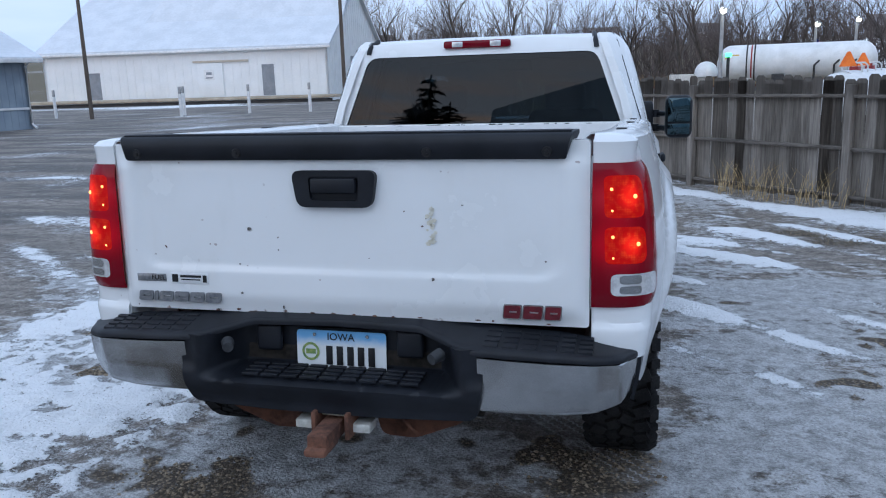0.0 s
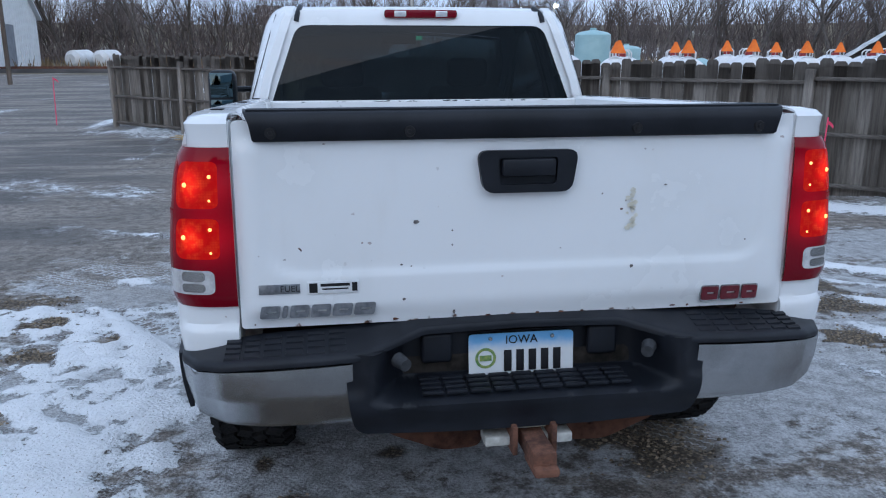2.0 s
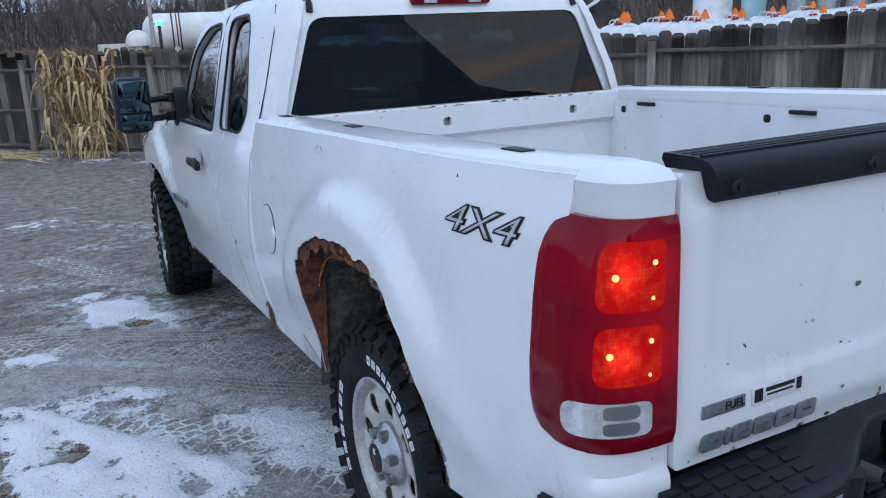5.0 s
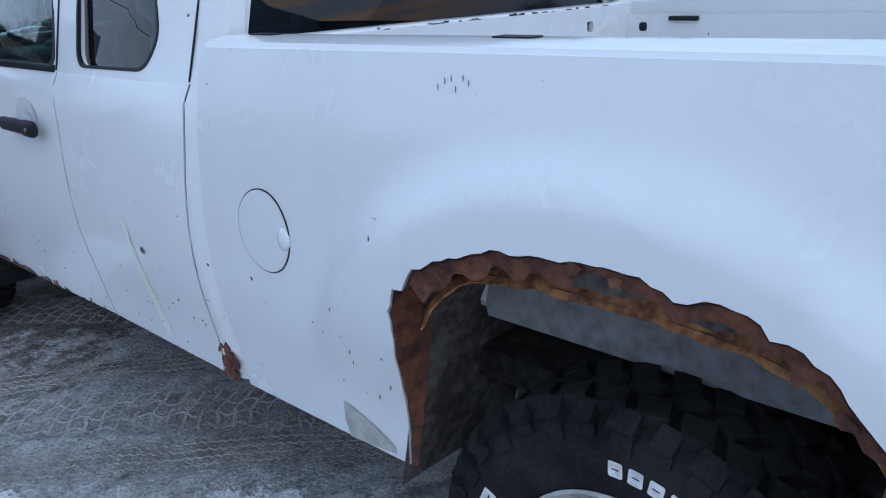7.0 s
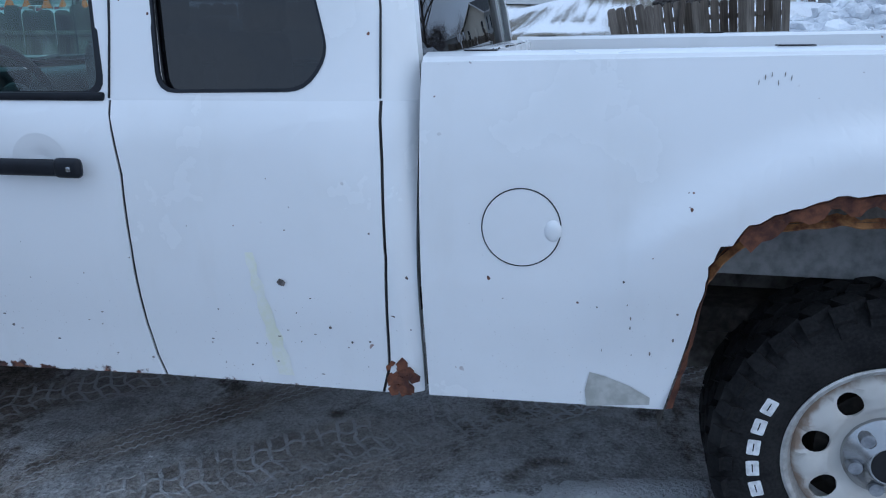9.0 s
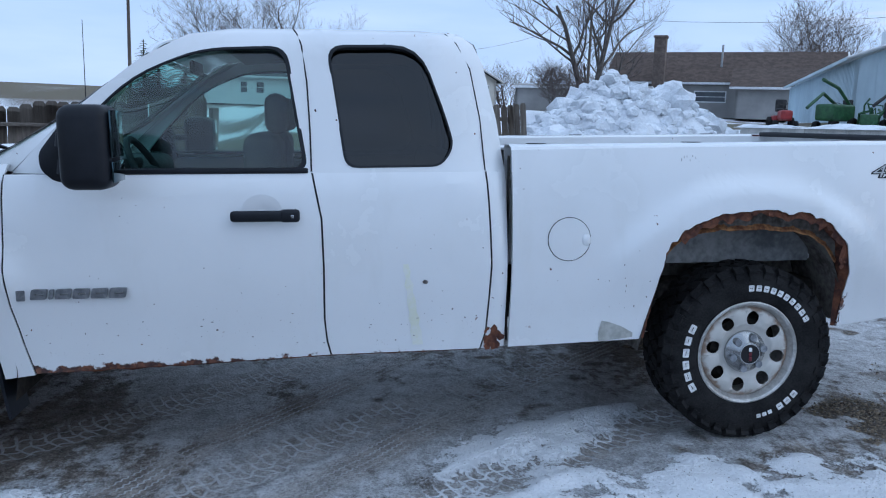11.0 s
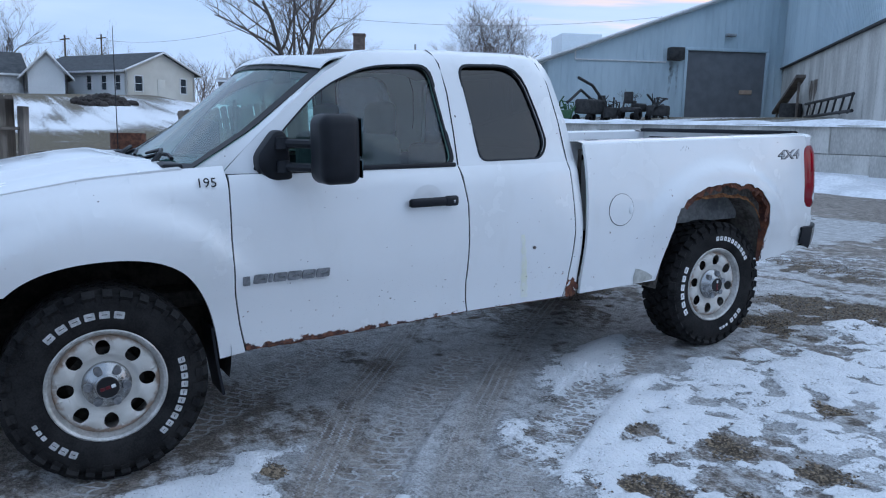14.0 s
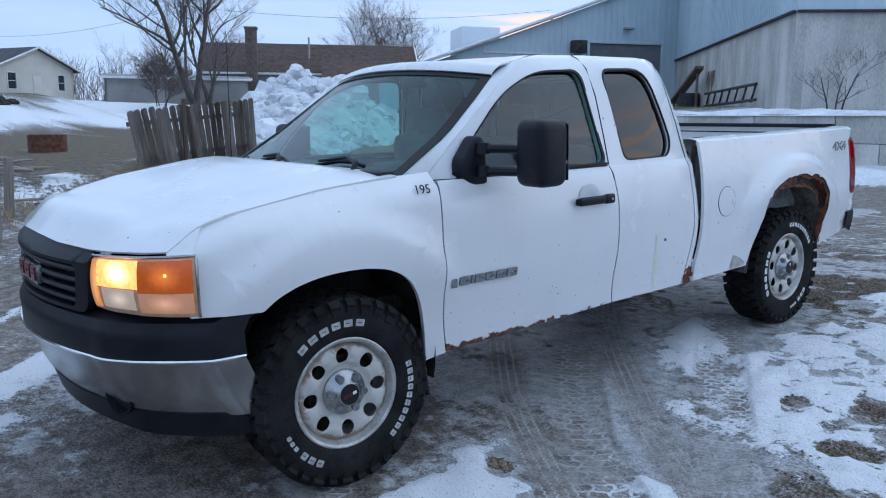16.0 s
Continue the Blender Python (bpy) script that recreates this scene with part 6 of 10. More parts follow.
def make_wheel():
    wheel = thing("wheel")
    bm = bmesh.new()
    prof = [(0.228, -0.100), (0.240, -0.118), (0.262, -0.128), (0.300, -0.134), (0.345, -0.131), (0.372, -0.120), (0.384, -0.105), (0.388, -0.06), (0.389, 0.0), (0.388, 0.06), (0.384, 0.105), (0.372, 0.120), (0.345, 0.131), (0.300, 0.134), (0.262, 0.128), (0.240, 0.118), (0.228, 0.100)]
    lathe(bm, prof, 72)
    tyre = part("tyre", bm, RUBBER, wheel, "black mud-terrain tyre with white raised lettering", 40)
    bm = bmesh.new()
    # tread: staggered lug rows and shoulder blocks that wrap down the wall
    n = 34
    for i in range(n):
        a = 360 * i / n
        for x, w, l, skew, da in ((-0.082, 0.056, 0.050, 22, 0), (-0.026, 0.046, 0.044, -25, 5), (0.026, 0.046, 0.044, 25, 0), (0.082, 0.056, 0.050, -22, 5)):
            m = Matrix.Rotation(radians(a + da), 4, "X") @ pose(x, 0, 0.3925) @ pose(0, 0, 0, 0, 0, skew)
            box(bm, (0, 0, 0), (w, l, 0.024), 0.0, m)
        for s in (-1, 1):
            big = i % 2 == 0
            m = Matrix.Rotation(radians(a + (2 if s > 0 else 7)), 4, "X") @ pose(s * 0.1200, 0, 0.3815) @ pose(0, 0, 0, 0, s * 38, 0)
            box(bm, (0, 0, 0), (0.040, 0.048 if big else 0.036, 0.026), 0.0, m)
            m = Matrix.Rotation(radians(a + (2 if s > 0 else 7)), 4, "X") @ pose(s * 0.1300, 0, 0.352 if big else 0.358) @ pose(0, 0, 0, 0, s * 80, 0)
            box(bm, (0, 0, 0), (0.034 if big else 0.020, 0.036, 0.010), 0.0, m)
    tagged(part("tread", bm, RUBBER, tyre, "", 0), "deep blocky off-road tread", kind="stuff")
    # lettering as plain white blocks, one a letter
    for a0, cnt, h, pitch in ((63, 6, 0.027, 10.6), (180, 10, 0.025, 6.8), (-47, 3, 0.027, 8.0), (-21, 3, 0.016, 5.4)):
        for i in range(cnt):
            bm = bmesh.new()
            r, a = 0.304, a0 + pitch * (cnt - 1 - i)
            wd = r * radians(pitch) * 0.72
            outline(bm, [rounded([(-wd / 2, -h / 2), (wd / 2, -h / 2), (wd / 2, h / 2), (-wd / 2, h / 2)], 0.004, 2), [(-wd * 0.26, -h * 0.10), (-wd * 0.26, h * 0.12), (wd * 0.26, h * 0.12), (wd * 0.26, -h * 0.10)]])
            mapped(bm, lambda p, q: (-0.1355, p, q))
            bmesh.ops.solidify(bm, geom=bm.faces[:], thickness=0.003)
            bmesh.ops.transform(bm, matrix=Matrix.Rotation(radians(a - 90), 4, "X") @ pose(0, 0, r), verts=bm.verts)
            part("sidewall_bar", bm, LETTER, tyre, "", 0)
    # rim barrel and lip
    bm = bmesh.new()
    lathe(bm, [(0.205, 0.10), (0.212, 0.0), (0.216, -0.085), (0.226, -0.100), (0.236, -0.112), (0.238, -0.119), (0.232, -0.122), (0.222, -0.116), (0.214, -0.098), (0.208, -0.085)], 64)
    rim = part("rim", bm, STEEL, wheel, "silver steel rim, rust-stained at the lip")
    # disc with eight slots, dished
    bm = bmesh.new()
    outer = [(0.211 * math.cos(a), 0.211 * math.sin(a)) for a in np.linspace(0, 2 * math.pi, 64, endpoint=False)]
    holes = []
    for i in range(8):
        c = 2 * math.pi * i / 8 + 0.2
        holes.append([(0.158 * math.cos(c) + 0.034 * math.cos(c) * math.cos(t) - 0.0285 * math.sin(c) * math.sin(t), 0.158 * math.sin(c) + 0.034 * math.sin(c) * math.cos(t) + 0.0285 * math.cos(c) * math.sin(t)) for t in np.linspace(0, 2 * math.pi, 18, endpoint=False)])
    outline(bm, [outer, *holes], np.arange(-0.2, 0.21, 0.025), np.arange(-0.2, 0.21, 0.025))

    def disc_x(y, z):
        r = math.hypot(y, z)
        x = lerp(r, (0.0, 0.085, 0.105, 0.13, 0.16, 0.19, 0.205, 0.212), (-0.085, -0.085, -0.082, -0.100, -0.106, -0.104, -0.092, -0.080))
        for h in range(8):
            c = 2 * math.pi * h / 8 + 0.2
            d = math.hypot(y - 0.158 * math.cos(c), z - 0.158 * math.sin(c))
            x += 0.009 * math.exp(-((d - 0.024) / 0.012) ** 2) if d > 0.018 else 0.009
        return x

    mapped(bm, lambda y, z: (disc_x(y, z), y, z))
    bmesh.ops.recalc_face_normals(bm, faces=bm.faces)
    if sum(f.normal.x for f in bm.faces) > 0:
        bmesh.ops.reverse_faces(bm, faces=bm.faces)
    bmesh.ops.solidify(bm, geom=bm.faces[:], thickness=0.006)
    t = Tree("rim_disc_paint")
    _, ry, rz = t.xyz()
    rr = t.math("SQRT", t.math("ADD", t.math("MULTIPLY", ry, ry), t.math("MULTIPLY", rz, rz)))
    stain = t.ramp(t.math("ADD", rr, t.math("MULTIPLY", t.noise(16, 5), 0.10)), 0.238, 0.262)
    grime = t.ramp(t.noise(9, 5), 0.45, 0.75)
    col = t.mix(t.math("MULTIPLY", grime, 0.6), (0.56, 0.54, 0.505), (0.37, 0.34, 0.30))
    t.set(Base_Color=t.mix(t.math("MULTIPLY", stain, 0.75), col, (0.22, 0.12, 0.06)), Roughness=0.52, Metallic=0.15)
    disc = part("wheel_disc", bm, t.m, rim, "silver steel disc with eight oval slots")
    bm = bmesh.new()
    lathe(bm, [(0.203, 0.02), (0.15, 0.02), (0.001, 0.02)], 32)
    lathe(bm, [(0.15, 0.02), (0.15, -0.055), (0.001, -0.058)], 32)
    part("brake_drum", bm, UNDER, wheel)
    # hub cap with lug nuts and a black centre
    bm = bmesh.new()
    lathe(bm, [(0.097, -0.080), (0.097, -0.096), (0.091, -0.104), (0.072, -0.118), (0.056, -0.128), (0.052, -0.136), (0.047, -0.140), (0.001, -0.140)], 40)
    cap_ = part("hub_cap", bm, CHROME, wheel, "dull chrome hub cap")
    for i in range(6):
        bm = bmesh.new()
        a = 2 * math.pi * i / 6 + 0.3
        c = (0.074 * math.cos(a), 0.074 * math.sin(a))
        cyl(bm, (-0.096, *c), (-0.130, *c), 0.0180, 0.0165, 12)
        part("lug_nut", bm, BADGE, cap_)
    bm = bmesh.new()
    cyl(bm, (-0.138, 0, 0), (-0.1425, 0, 0), 0.044, 0.043, 28)
    ctr_ = part("centre_badge", bm, INK, cap_)
    for i in range(3):
        bm = bmesh.new()
        box(bm, (-0.1435, 0.022 * (i - 1), 0), (0.002, 0.018, 0.014), 0.0005)
        part("badge_block", bm, RED_BADGE if i else LETTER, ctr_)
    return wheel


wheel = make_wheel()


def put_wheel(w, m):
    w.parent = truck
    w.matrix_local = m
    tagged(w, "mud-terrain tyre on a silver steel rim")


put_wheel(wheel, pose(-0.918, AXLE_F, HUB - 0.006, -14, 0, -3))
for m in (pose(-0.838, 0.0, HUB + 0.004, -92, 0, 0), pose(0.905, AXLE_F, HUB - 0.006, 0, 0, 177), pose(0.855, 0, HUB, 31, 0, 180)):
    w = copy_thing(wheel, m)
    w.parent = truck
    w.matrix_local = m

# ---- front end ----
def front_y(x, z=0.6):
    return 4.585 - 0.10 * (abs(x) / 0.6) ** 2 if abs(x) < 0.6 else 4.485 - 0.36 * ((abs(x) - 0.6) / 0.40) ** 1.7


def nose(u, lim=0.99):
    """A place on the line of the front bumper, which turns back along the sides."""
    k = abs(2 * u - 1)
    sg = -1 if u < 0.5 else 1
    if k < 0.86:
        return sg * k / 0.86 * (lim - 0.02), front_y(k / 0.86 * (lim - 0.02))
    q = (k - 0.86) / 0.14
    return sg * (lim - 0.02 + 0.02 * q ** 0.5), lerp(q, (0, 1), (front_y(lim - 0.02), 4.03))


bm = bmesh.new()
sheet(bm, lambda u, v: (nose(u)[0], nose(u)[1] + lerp(v, (0, 0.2, 0.9, 1), (-0.075, -0.035, 0.040, 0.032)), lerp(v, (0, 0.2, 0.9, 1), (0.40, 0.455, 0.635, 0.645)) + 0.0 * u), 60, 10)
thick(bm, 0.012)
fbump = part("front_bumper", bm, CHROME, truck, "dull scuffed chrome front bumper with black trim")
# the bumper's upper highlight, added as a thin tube of brighter chrome
bm = bmesh.new()
tube(bm, [(nose(i / 60)[0], nose(i / 60)[1] + 0.040, 0.640) for i in range(61)], 0.007, 6)
part("edge_highlight", bm, rough_mat("highlight_chrome", (0.70, 0.71, 0.72), (0.85, 0.86, 0.87), 5, 0.12, 1.0, bump=0.02), fbump)
for s in (-1, 1):
    bm = bmesh.new()
    lathe(bm, [(0.084, 0.0), (0.086, 0.016), (0.076, 0.018), (0.070, -0.05), (0.001, -0.052)], 24)
    bmesh.ops.transform(bm, matrix=pose(s * 0.60, front_y(0.6) - 0.052, 0.462, 0, 0, 90 - s * 18), verts=bm.verts)
    part("tow_opening", bm, BLACK, fbump, "round black opening in the bumper")
bm = bmesh.new()
sheet(bm, lambda u, v: (nose(u)[0], nose(u)[1] + lerp(v, (0, 0.5, 0.8, 1), (0.034, 0.040, 0.015, -0.06)), lerp(v, (0, 0.5, 0.8, 1), (0.638, 0.735, 0.785, 0.815))), 60, 10)
thick(bm, 0.014)
part("bumper_cover", bm, BLACK, fbump, "black bumper top cover")
bm = bmesh.new()
sheet(bm, lambda u, v: (nose(u, 0.97)[0], nose(u, 0.97)[1] - 0.060 - 0.03 * v, 0.412 - 0.10 * v * step(0.0, 0.25, min(u, 1 - u) * 2 + 0.2)), 40, 4)
thick(bm, 0.012)
part("air_dam", bm, BLACK, fbump, "black plastic air dam")
# grille
bm = bmesh.new()
outline(bm, [rounded([(-0.565, 0.80), (0.565, 0.80), (0.595, 1.055), (-0.595, 1.055)], 0.05), rounded([(-0.485, 0.815), (0.485, 0.815), (0.505, 0.985), (-0.505, 0.985)], 0.03)], np.arange(-0.55, 0.56, 0.05), (0.9, 1.0, 1.03))
mapped(bm, lambda x, z: (x, front_y(x) + 0.02 - 0.05 * step(1.0, 1.06, z), z))
thick(bm, 0.03)
grille = part("grille", bm, BLACK, truck, "black plastic grille with four bars")
for k in range(4):
    bm = bmesh.new()
    z = 0.838 + 0.042 * k
    sheet(bm, lambda u, v: ((2 * u - 1) * 0.50, front_y((2 * u - 1) * 0.50) - 0.004 - 0.018 * math.cos(v * 6.28), z + 0.013 * math.sin(v * 6.28)), 24, 8)
    part("grille_bar", bm, BLACK, grille)
bm = bmesh.new()
sheet(bm, lambda u, v: ((2 * u - 1) * 0.52, front_y((2 * u - 1) * 0.52) - 0.075, 0.80 + 0.20 * v), 12, 2)
part("grille_back", bm, INK, grille)
blocks(grille, "nose_badge", (0.095, 0.11, 0.09), 0.085, 0.0, CHROME, pose(0.155, 4.605, 0.86, 90, 0, 180), "chrome and red nose badge", 0.010, 0.02)
blocks(grille, "nose_badge_face", (0.07, 0.085, 0.065), 0.06, 0.0, RED_BADGE, pose(0.145, 4.612, 0.872, 90, 0, 180), "", 0.034, 0.02)
# headlamps
for s in (-1, 1):
    def head_at(u, v, out=0.0):
        x = lerp(u, (0, 0.3, 0.62, 0.82, 1), (0.575, 0.70, 0.845, 0.93, 0.988))
        y = lerp(u, (0, 0.3, 0.62, 0.82, 1), (4.480, 4.452, 4.385, 4.315, 4.235))
        nx, ny = lerp(u, (0, 0.5, 1), (0.15, 0.4, 0.9)), lerp(u, (0, 0.5, 1), (0.98, 0.9, 0.4))
        bulge = 0.022 * math.sin(math.pi * v) ** 0.6 + out
        return (s * (x + nx * bulge), y + ny * bulge, lerp(v, (0, 1), (0.822, lerp(u, (0, 1), (1.040, 1.062)))) - 0.012 * v * v)

    bm = bmesh.new()
    rows = sheet(bm, head_at, 20, 12)
    head = part("headlamp", bm, HEAD_CLEAR, truck, "hazed headlamp with lit amber turn signal", 60)
    for nm, u0, u1, v0, v1, mt, out, lab in (("turn_signal", 0.12, 0.60, 0.46, 0.95, HEAD_ON, 0.004, "glowing turn signal"), ("amber_side", 0.60, 0.97, 0.40, 0.94, AMBER, 0.004, "amber side lens"), ("hazed_side", 0.60, 0.97, 0.06, 0.395, HEAD_PINK, 0.004, "hazed pale lens below the amber one, glowing from its bulb"), ("amber_inner", 0.03, 0.15, 0.06, 0.94, AMBER_LIT, 0.004, ""), ("low_beam", 0.20, 0.56, 0.09, 0.44, HEAD_PALE, 0.004, "pale hazed low beam lens, glowing with the turn signal")):
        bm = bmesh.new()
        sheet(bm, lambda u, v: head_at(u0 + (u1 - u0) * u, v0 + (v1 - v0) * v, out), 10, 6)
        thick(bm, 0.002)
        part(nm, bm, mt, head, lab)
    bm = bmesh.new()
    tube(bm, [head_at(i / 12, 1, 0.002) for i in range(13)] + [head_at(1, 1 - i / 6, 0.002) for i in range(1, 7)], 0.006, 6)
    part("lamp_edge", bm, CHROME, head)
    bm = bmesh.new()
    bmesh.ops.create_uvsphere(bm, u_segments=10, v_segments=6, radius=0.007)
    bmesh.ops.translate(bm, vec=head_at(0.80, 0.70, 0.004), verts=bm.verts)
    part("side_bulb", bm, LAMP_CORE, head)
    # the skin between hood, fender and lamp
    bm = bmesh.new()

    def brow(u, v):
        a = Vector(hood_at(0 if s < 0 else 1, 0.70 + 0.30 * u))
        y = lerp(u, (0, 0.6, 1), (4.02, 4.235, 4.30))
        b = Vector((s * fender_x(y, hood_edge(y)), y, hood_edge(y) - 0.004)) if y < 4.2 else Vector(head_at(lerp(u, (0.5, 1), (1.0, 0.80)), 1.0))
        p = a.lerp(b, v)
        return (p.x, p.y, p.z - 0.004)

    sheet(bm, brow, 16, 4)
    thick(bm, 0.006)
    part("lamp_brow", bm, PAINT, truck)

# side badges, fleet number, four-wheel-drive sign
def on_side(y, z, out=0.003):
    """The pose of a flat thing on the driver's side, reading from front to back."""
    n = side_x(y, z + 0.03) - side_x(y, z - 0.03)
    return Matrix.Translation((-side_x(y, z) - out, y, z)) @ pose(0, 0, 0, 90 - math.degrees(math.atan(n / 0.06)) * 0, 0, -90)


blocks(truck, "side_badge", (0.060, 0.016, 0.058, 0.060, 0.060, 0.064), 0.040, 0.008, BADGE, on_side(3.025, 0.752, 0.012), "grey slanted side badge", 0.008, 0.01)
bm = bmesh.new()
outline(bm, [rounded([(0, 0), (0.032, 0), (0.032, 0.042), (0, 0.042)], 0.004, 2)])
bmesh.ops.solidify(bm, geom=bm.faces[:], thickness=0.004)
o = part("side_emblem", bm, BADGE, truck, "small square grey emblem")
o.matrix_local = on_side(3.073, 0.748, 0.012)
letters("195", 0.060, 0.0008, INK, Matrix.Translation((-fender_x(3.20, 1.205) - 0.007, 3.20, 1.206)) @ pose(0, 0, 0, 66, 0, -90), truck, "fleet_number", "black stick-on fleet number")
def side_decal(text, size, wide, lean, y0, z0, grow, out, material, name, label=""):
    """Flat letters that follow the driver's side; grow thickens them into a backing edge."""
    cu = bpy.data.curves.new(name, "FONT")
    cu.body, cu.size, cu.offset, cu.align_x, cu.align_y, cu.resolution_u = text, size, grow, "CENTER", "CENTER", 3
    tmp = new("tmp", cu)
    me = bpy.data.meshes.new_from_object(tmp.evaluated_get(bpy.context.evaluated_depsgraph_get()))
    bpy.data.objects.remove(tmp)
    b = bmesh.new()
    b.from_mesh(me)
    bpy.data.meshes.remove(me)
    bmesh.ops.triangulate(b, faces=b.faces[:])
    bmesh.ops.subdivide_edges(b, edges=b.edges[:], cuts=2)
    for v in b.verts:
        y, z = y0 - wide * v.co.x - lean * v.co.y, z0 + v.co.y
        v.co = (-side_x(y, z) - out, y, z)
    thick(b, 0.0008)
    return part(name, b, material, truck, label, 0)


side_decal("4X4", 0.080, 1.80, 0.50, -0.648, 1.224, 0.0030, 0.0016, INK, "badge_edge")
side_decal("4X4", 0.080, 1.80, 0.50, -0.648, 1.224, -0.0012, 0.0030, DECAL, "four_wheel_badge", "grey slanted 4X4 decal")
# chips, dents and a primer patch on the driver's side
bm = bmesh.new()


def side_chip(b, y, z, w, h, out=0.0025, n=6):
    b.faces.new([b.verts.new((-side_x(y + w * math.cos(2 * math.pi * k / n), z) - out, y + w * math.cos(2 * math.pi * k / n) * random.uniform(0.7, 1.2), z + h * math.sin(2 * math.pi * k / n) * random.uniform(0.7, 1.2))) for k in range(n)])


side_chip(bm, 1.474, 0.783, 0.011, 0.010)
side_chip(bm, 0.625, 0.841, 0.003, 0.004)
for i in range(34):
    side_chip(bm, random.choice((random.uniform(1.2, 1.9), random.uniform(1.95, 3.0))), random.uniform(0.50, 0.66) ** 1.0, random.uniform(0.001, 0.006), random.uniform(0.001, 0.004))
for i in range(16):
    side_chip(bm, random.uniform(1.2, 3.0), random.uniform(0.66, 1.1), random.uniform(0.001, 0.003), random.uniform(0.001, 0.003))
for i in range(9):
    side_chip(bm, random.uniform(0.50, 0.72), random.uniform(0.60, 0.80), random.uniform(0.0008, 0.0035), random.uniform(0.001, 0.006))
for k in range(6):
    side_chip(bm, 0.30 + 0.013 * k, 1.290 + 0.010 * math.sin(k * 2.3), 0.0011, 0.006)
thick(bm, 0.0006)
tagged(part("side_chipping", bm, rough_mat("chipped_primer", (0.07, 0.06, 0.06), (0.24, 0.21, 0.19), 60, 0.8), truck, "", 0), kind="stuff")
bm = bmesh.new()
bm.faces.new([bm.verts.new((-side_x(y, z) - 0.003, y, z)) for y, z in ((0.695, 0.583), (0.660, 0.575), (0.60, 0.552), (0.548, 0.522), (0.548, 0.502), (0.70, 0.484), (0.705, 0.53))])
thick(bm, 0.0006)
part("primer_patch", bm, rough_mat("grey_filler", (0.36, 0.36, 0.33), (0.50, 0.50, 0.47), 22, 0.85), truck, "bare grey filler patch behind the fuel door", 0)

bm = bmesh.new()
sheet(bm, lambda u, v: (-side_x(1.56 - 0.06 * v, 0.86 - 0.36 * v) - 0.0012, 1.556 - 0.055 * v + (u - 0.5) * (0.022 + 0.026 * v + 0.010 * math.sin(v * 31)), 0.86 - 0.36 * v), 2, 12)
part("yellow_smear", bm, YELLOW, truck, "faint yellow paint smear on the half door")

# ---- cabin ----
for x in (-0.40, 0.40):
    bm = bmesh.new()
    box(bm, (x, 2.16, 1.08), (0.50, 0.16, 0.62), 0.06, pose(0, 0, 0, 0, 0, 0), 3)
    seat = part("seat", bm, SEAT, truck, "grey cloth front seat")
    bm = bmesh.new()
    box(bm, (x, 2.40, 0.82), (0.50, 0.50, 0.16), 0.05, None, 3)
    part("seat_cushion", bm, SEAT, seat)
    bm = bmesh.new()
    box(bm, (x, 2.10, 1.475), (0.27, 0.10, 0.18), 0.045, None, 3)
    part("headrest", bm, SEAT, seat)
bm = bmesh.new()
box(bm, (0, 1.28, 1.02), (1.50, 0.14, 0.55), 0.05)
part("rear_bench", bm, SEAT, truck)
bm = bmesh.new()
box(bm, (0, 2.98, 1.13), (1.62, 0.36, 0.24), 0.06, None, 3)
box(bm, (-0.40, 2.86, 1.245), (0.40, 0.22, 0.07), 0.03)
part("dashboard", bm, TRIM_GREY, truck, "grey plastic dashboard")
bm = bmesh.new()
bmesh.ops.create_uvsphere(bm, u_segments=8, v_segments=6, radius=0.05)
tube(bm, [(0.19 * math.cos(a), 0.19 * math.sin(a), 0) for a in np.linspace(0, 6.2832, 28)], 0.016, 8)
box(bm, (0, 0, 0), (0.34, 0.05, 0.02), 0.008)
bmesh.ops.transform(bm, matrix=pose(-0.40, 2.68, 1.19, 62, 0, 0), verts=bm.verts)
part("steering_wheel", bm, TRIM_GREY, truck, "black steering wheel")
bm = bmesh.new()
box(bm, (0, 2.1, 0.72), (1.86, 1.95, 0.03))
part("cab_floor", bm, UNDER, truck)
for s in (-1, 1):
    bm = bmesh.new()
    box(bm, (s * 0.925, 2.15, 0.97), (0.03, 1.9, 0.50), 0.01)
    part("door_lining", bm, TRIM_GREY, truck)
bm = bmesh.new()
sheet(bm, lambda u, v: ((2 * u - 1) * 0.68, 1.30 + 1.05 * v, roof_z((2 * u - 1) * 0.74, 1.30 + 1.05 * v) - 0.045), 12, 10)
part("headliner", bm, rough_mat("headliner_cloth", (0.14, 0.14, 0.145), (0.20, 0.20, 0.205), 20, 0.95), truck)
bm = bmesh.new()
box(bm, (0.0, 2.52, 1.70), (0.24, 0.03, 0.065), 0.012)
part("inside_mirror", bm, TRIM_GREY, truck)

# ---- the yard and what stands round it ----
WOOD = None


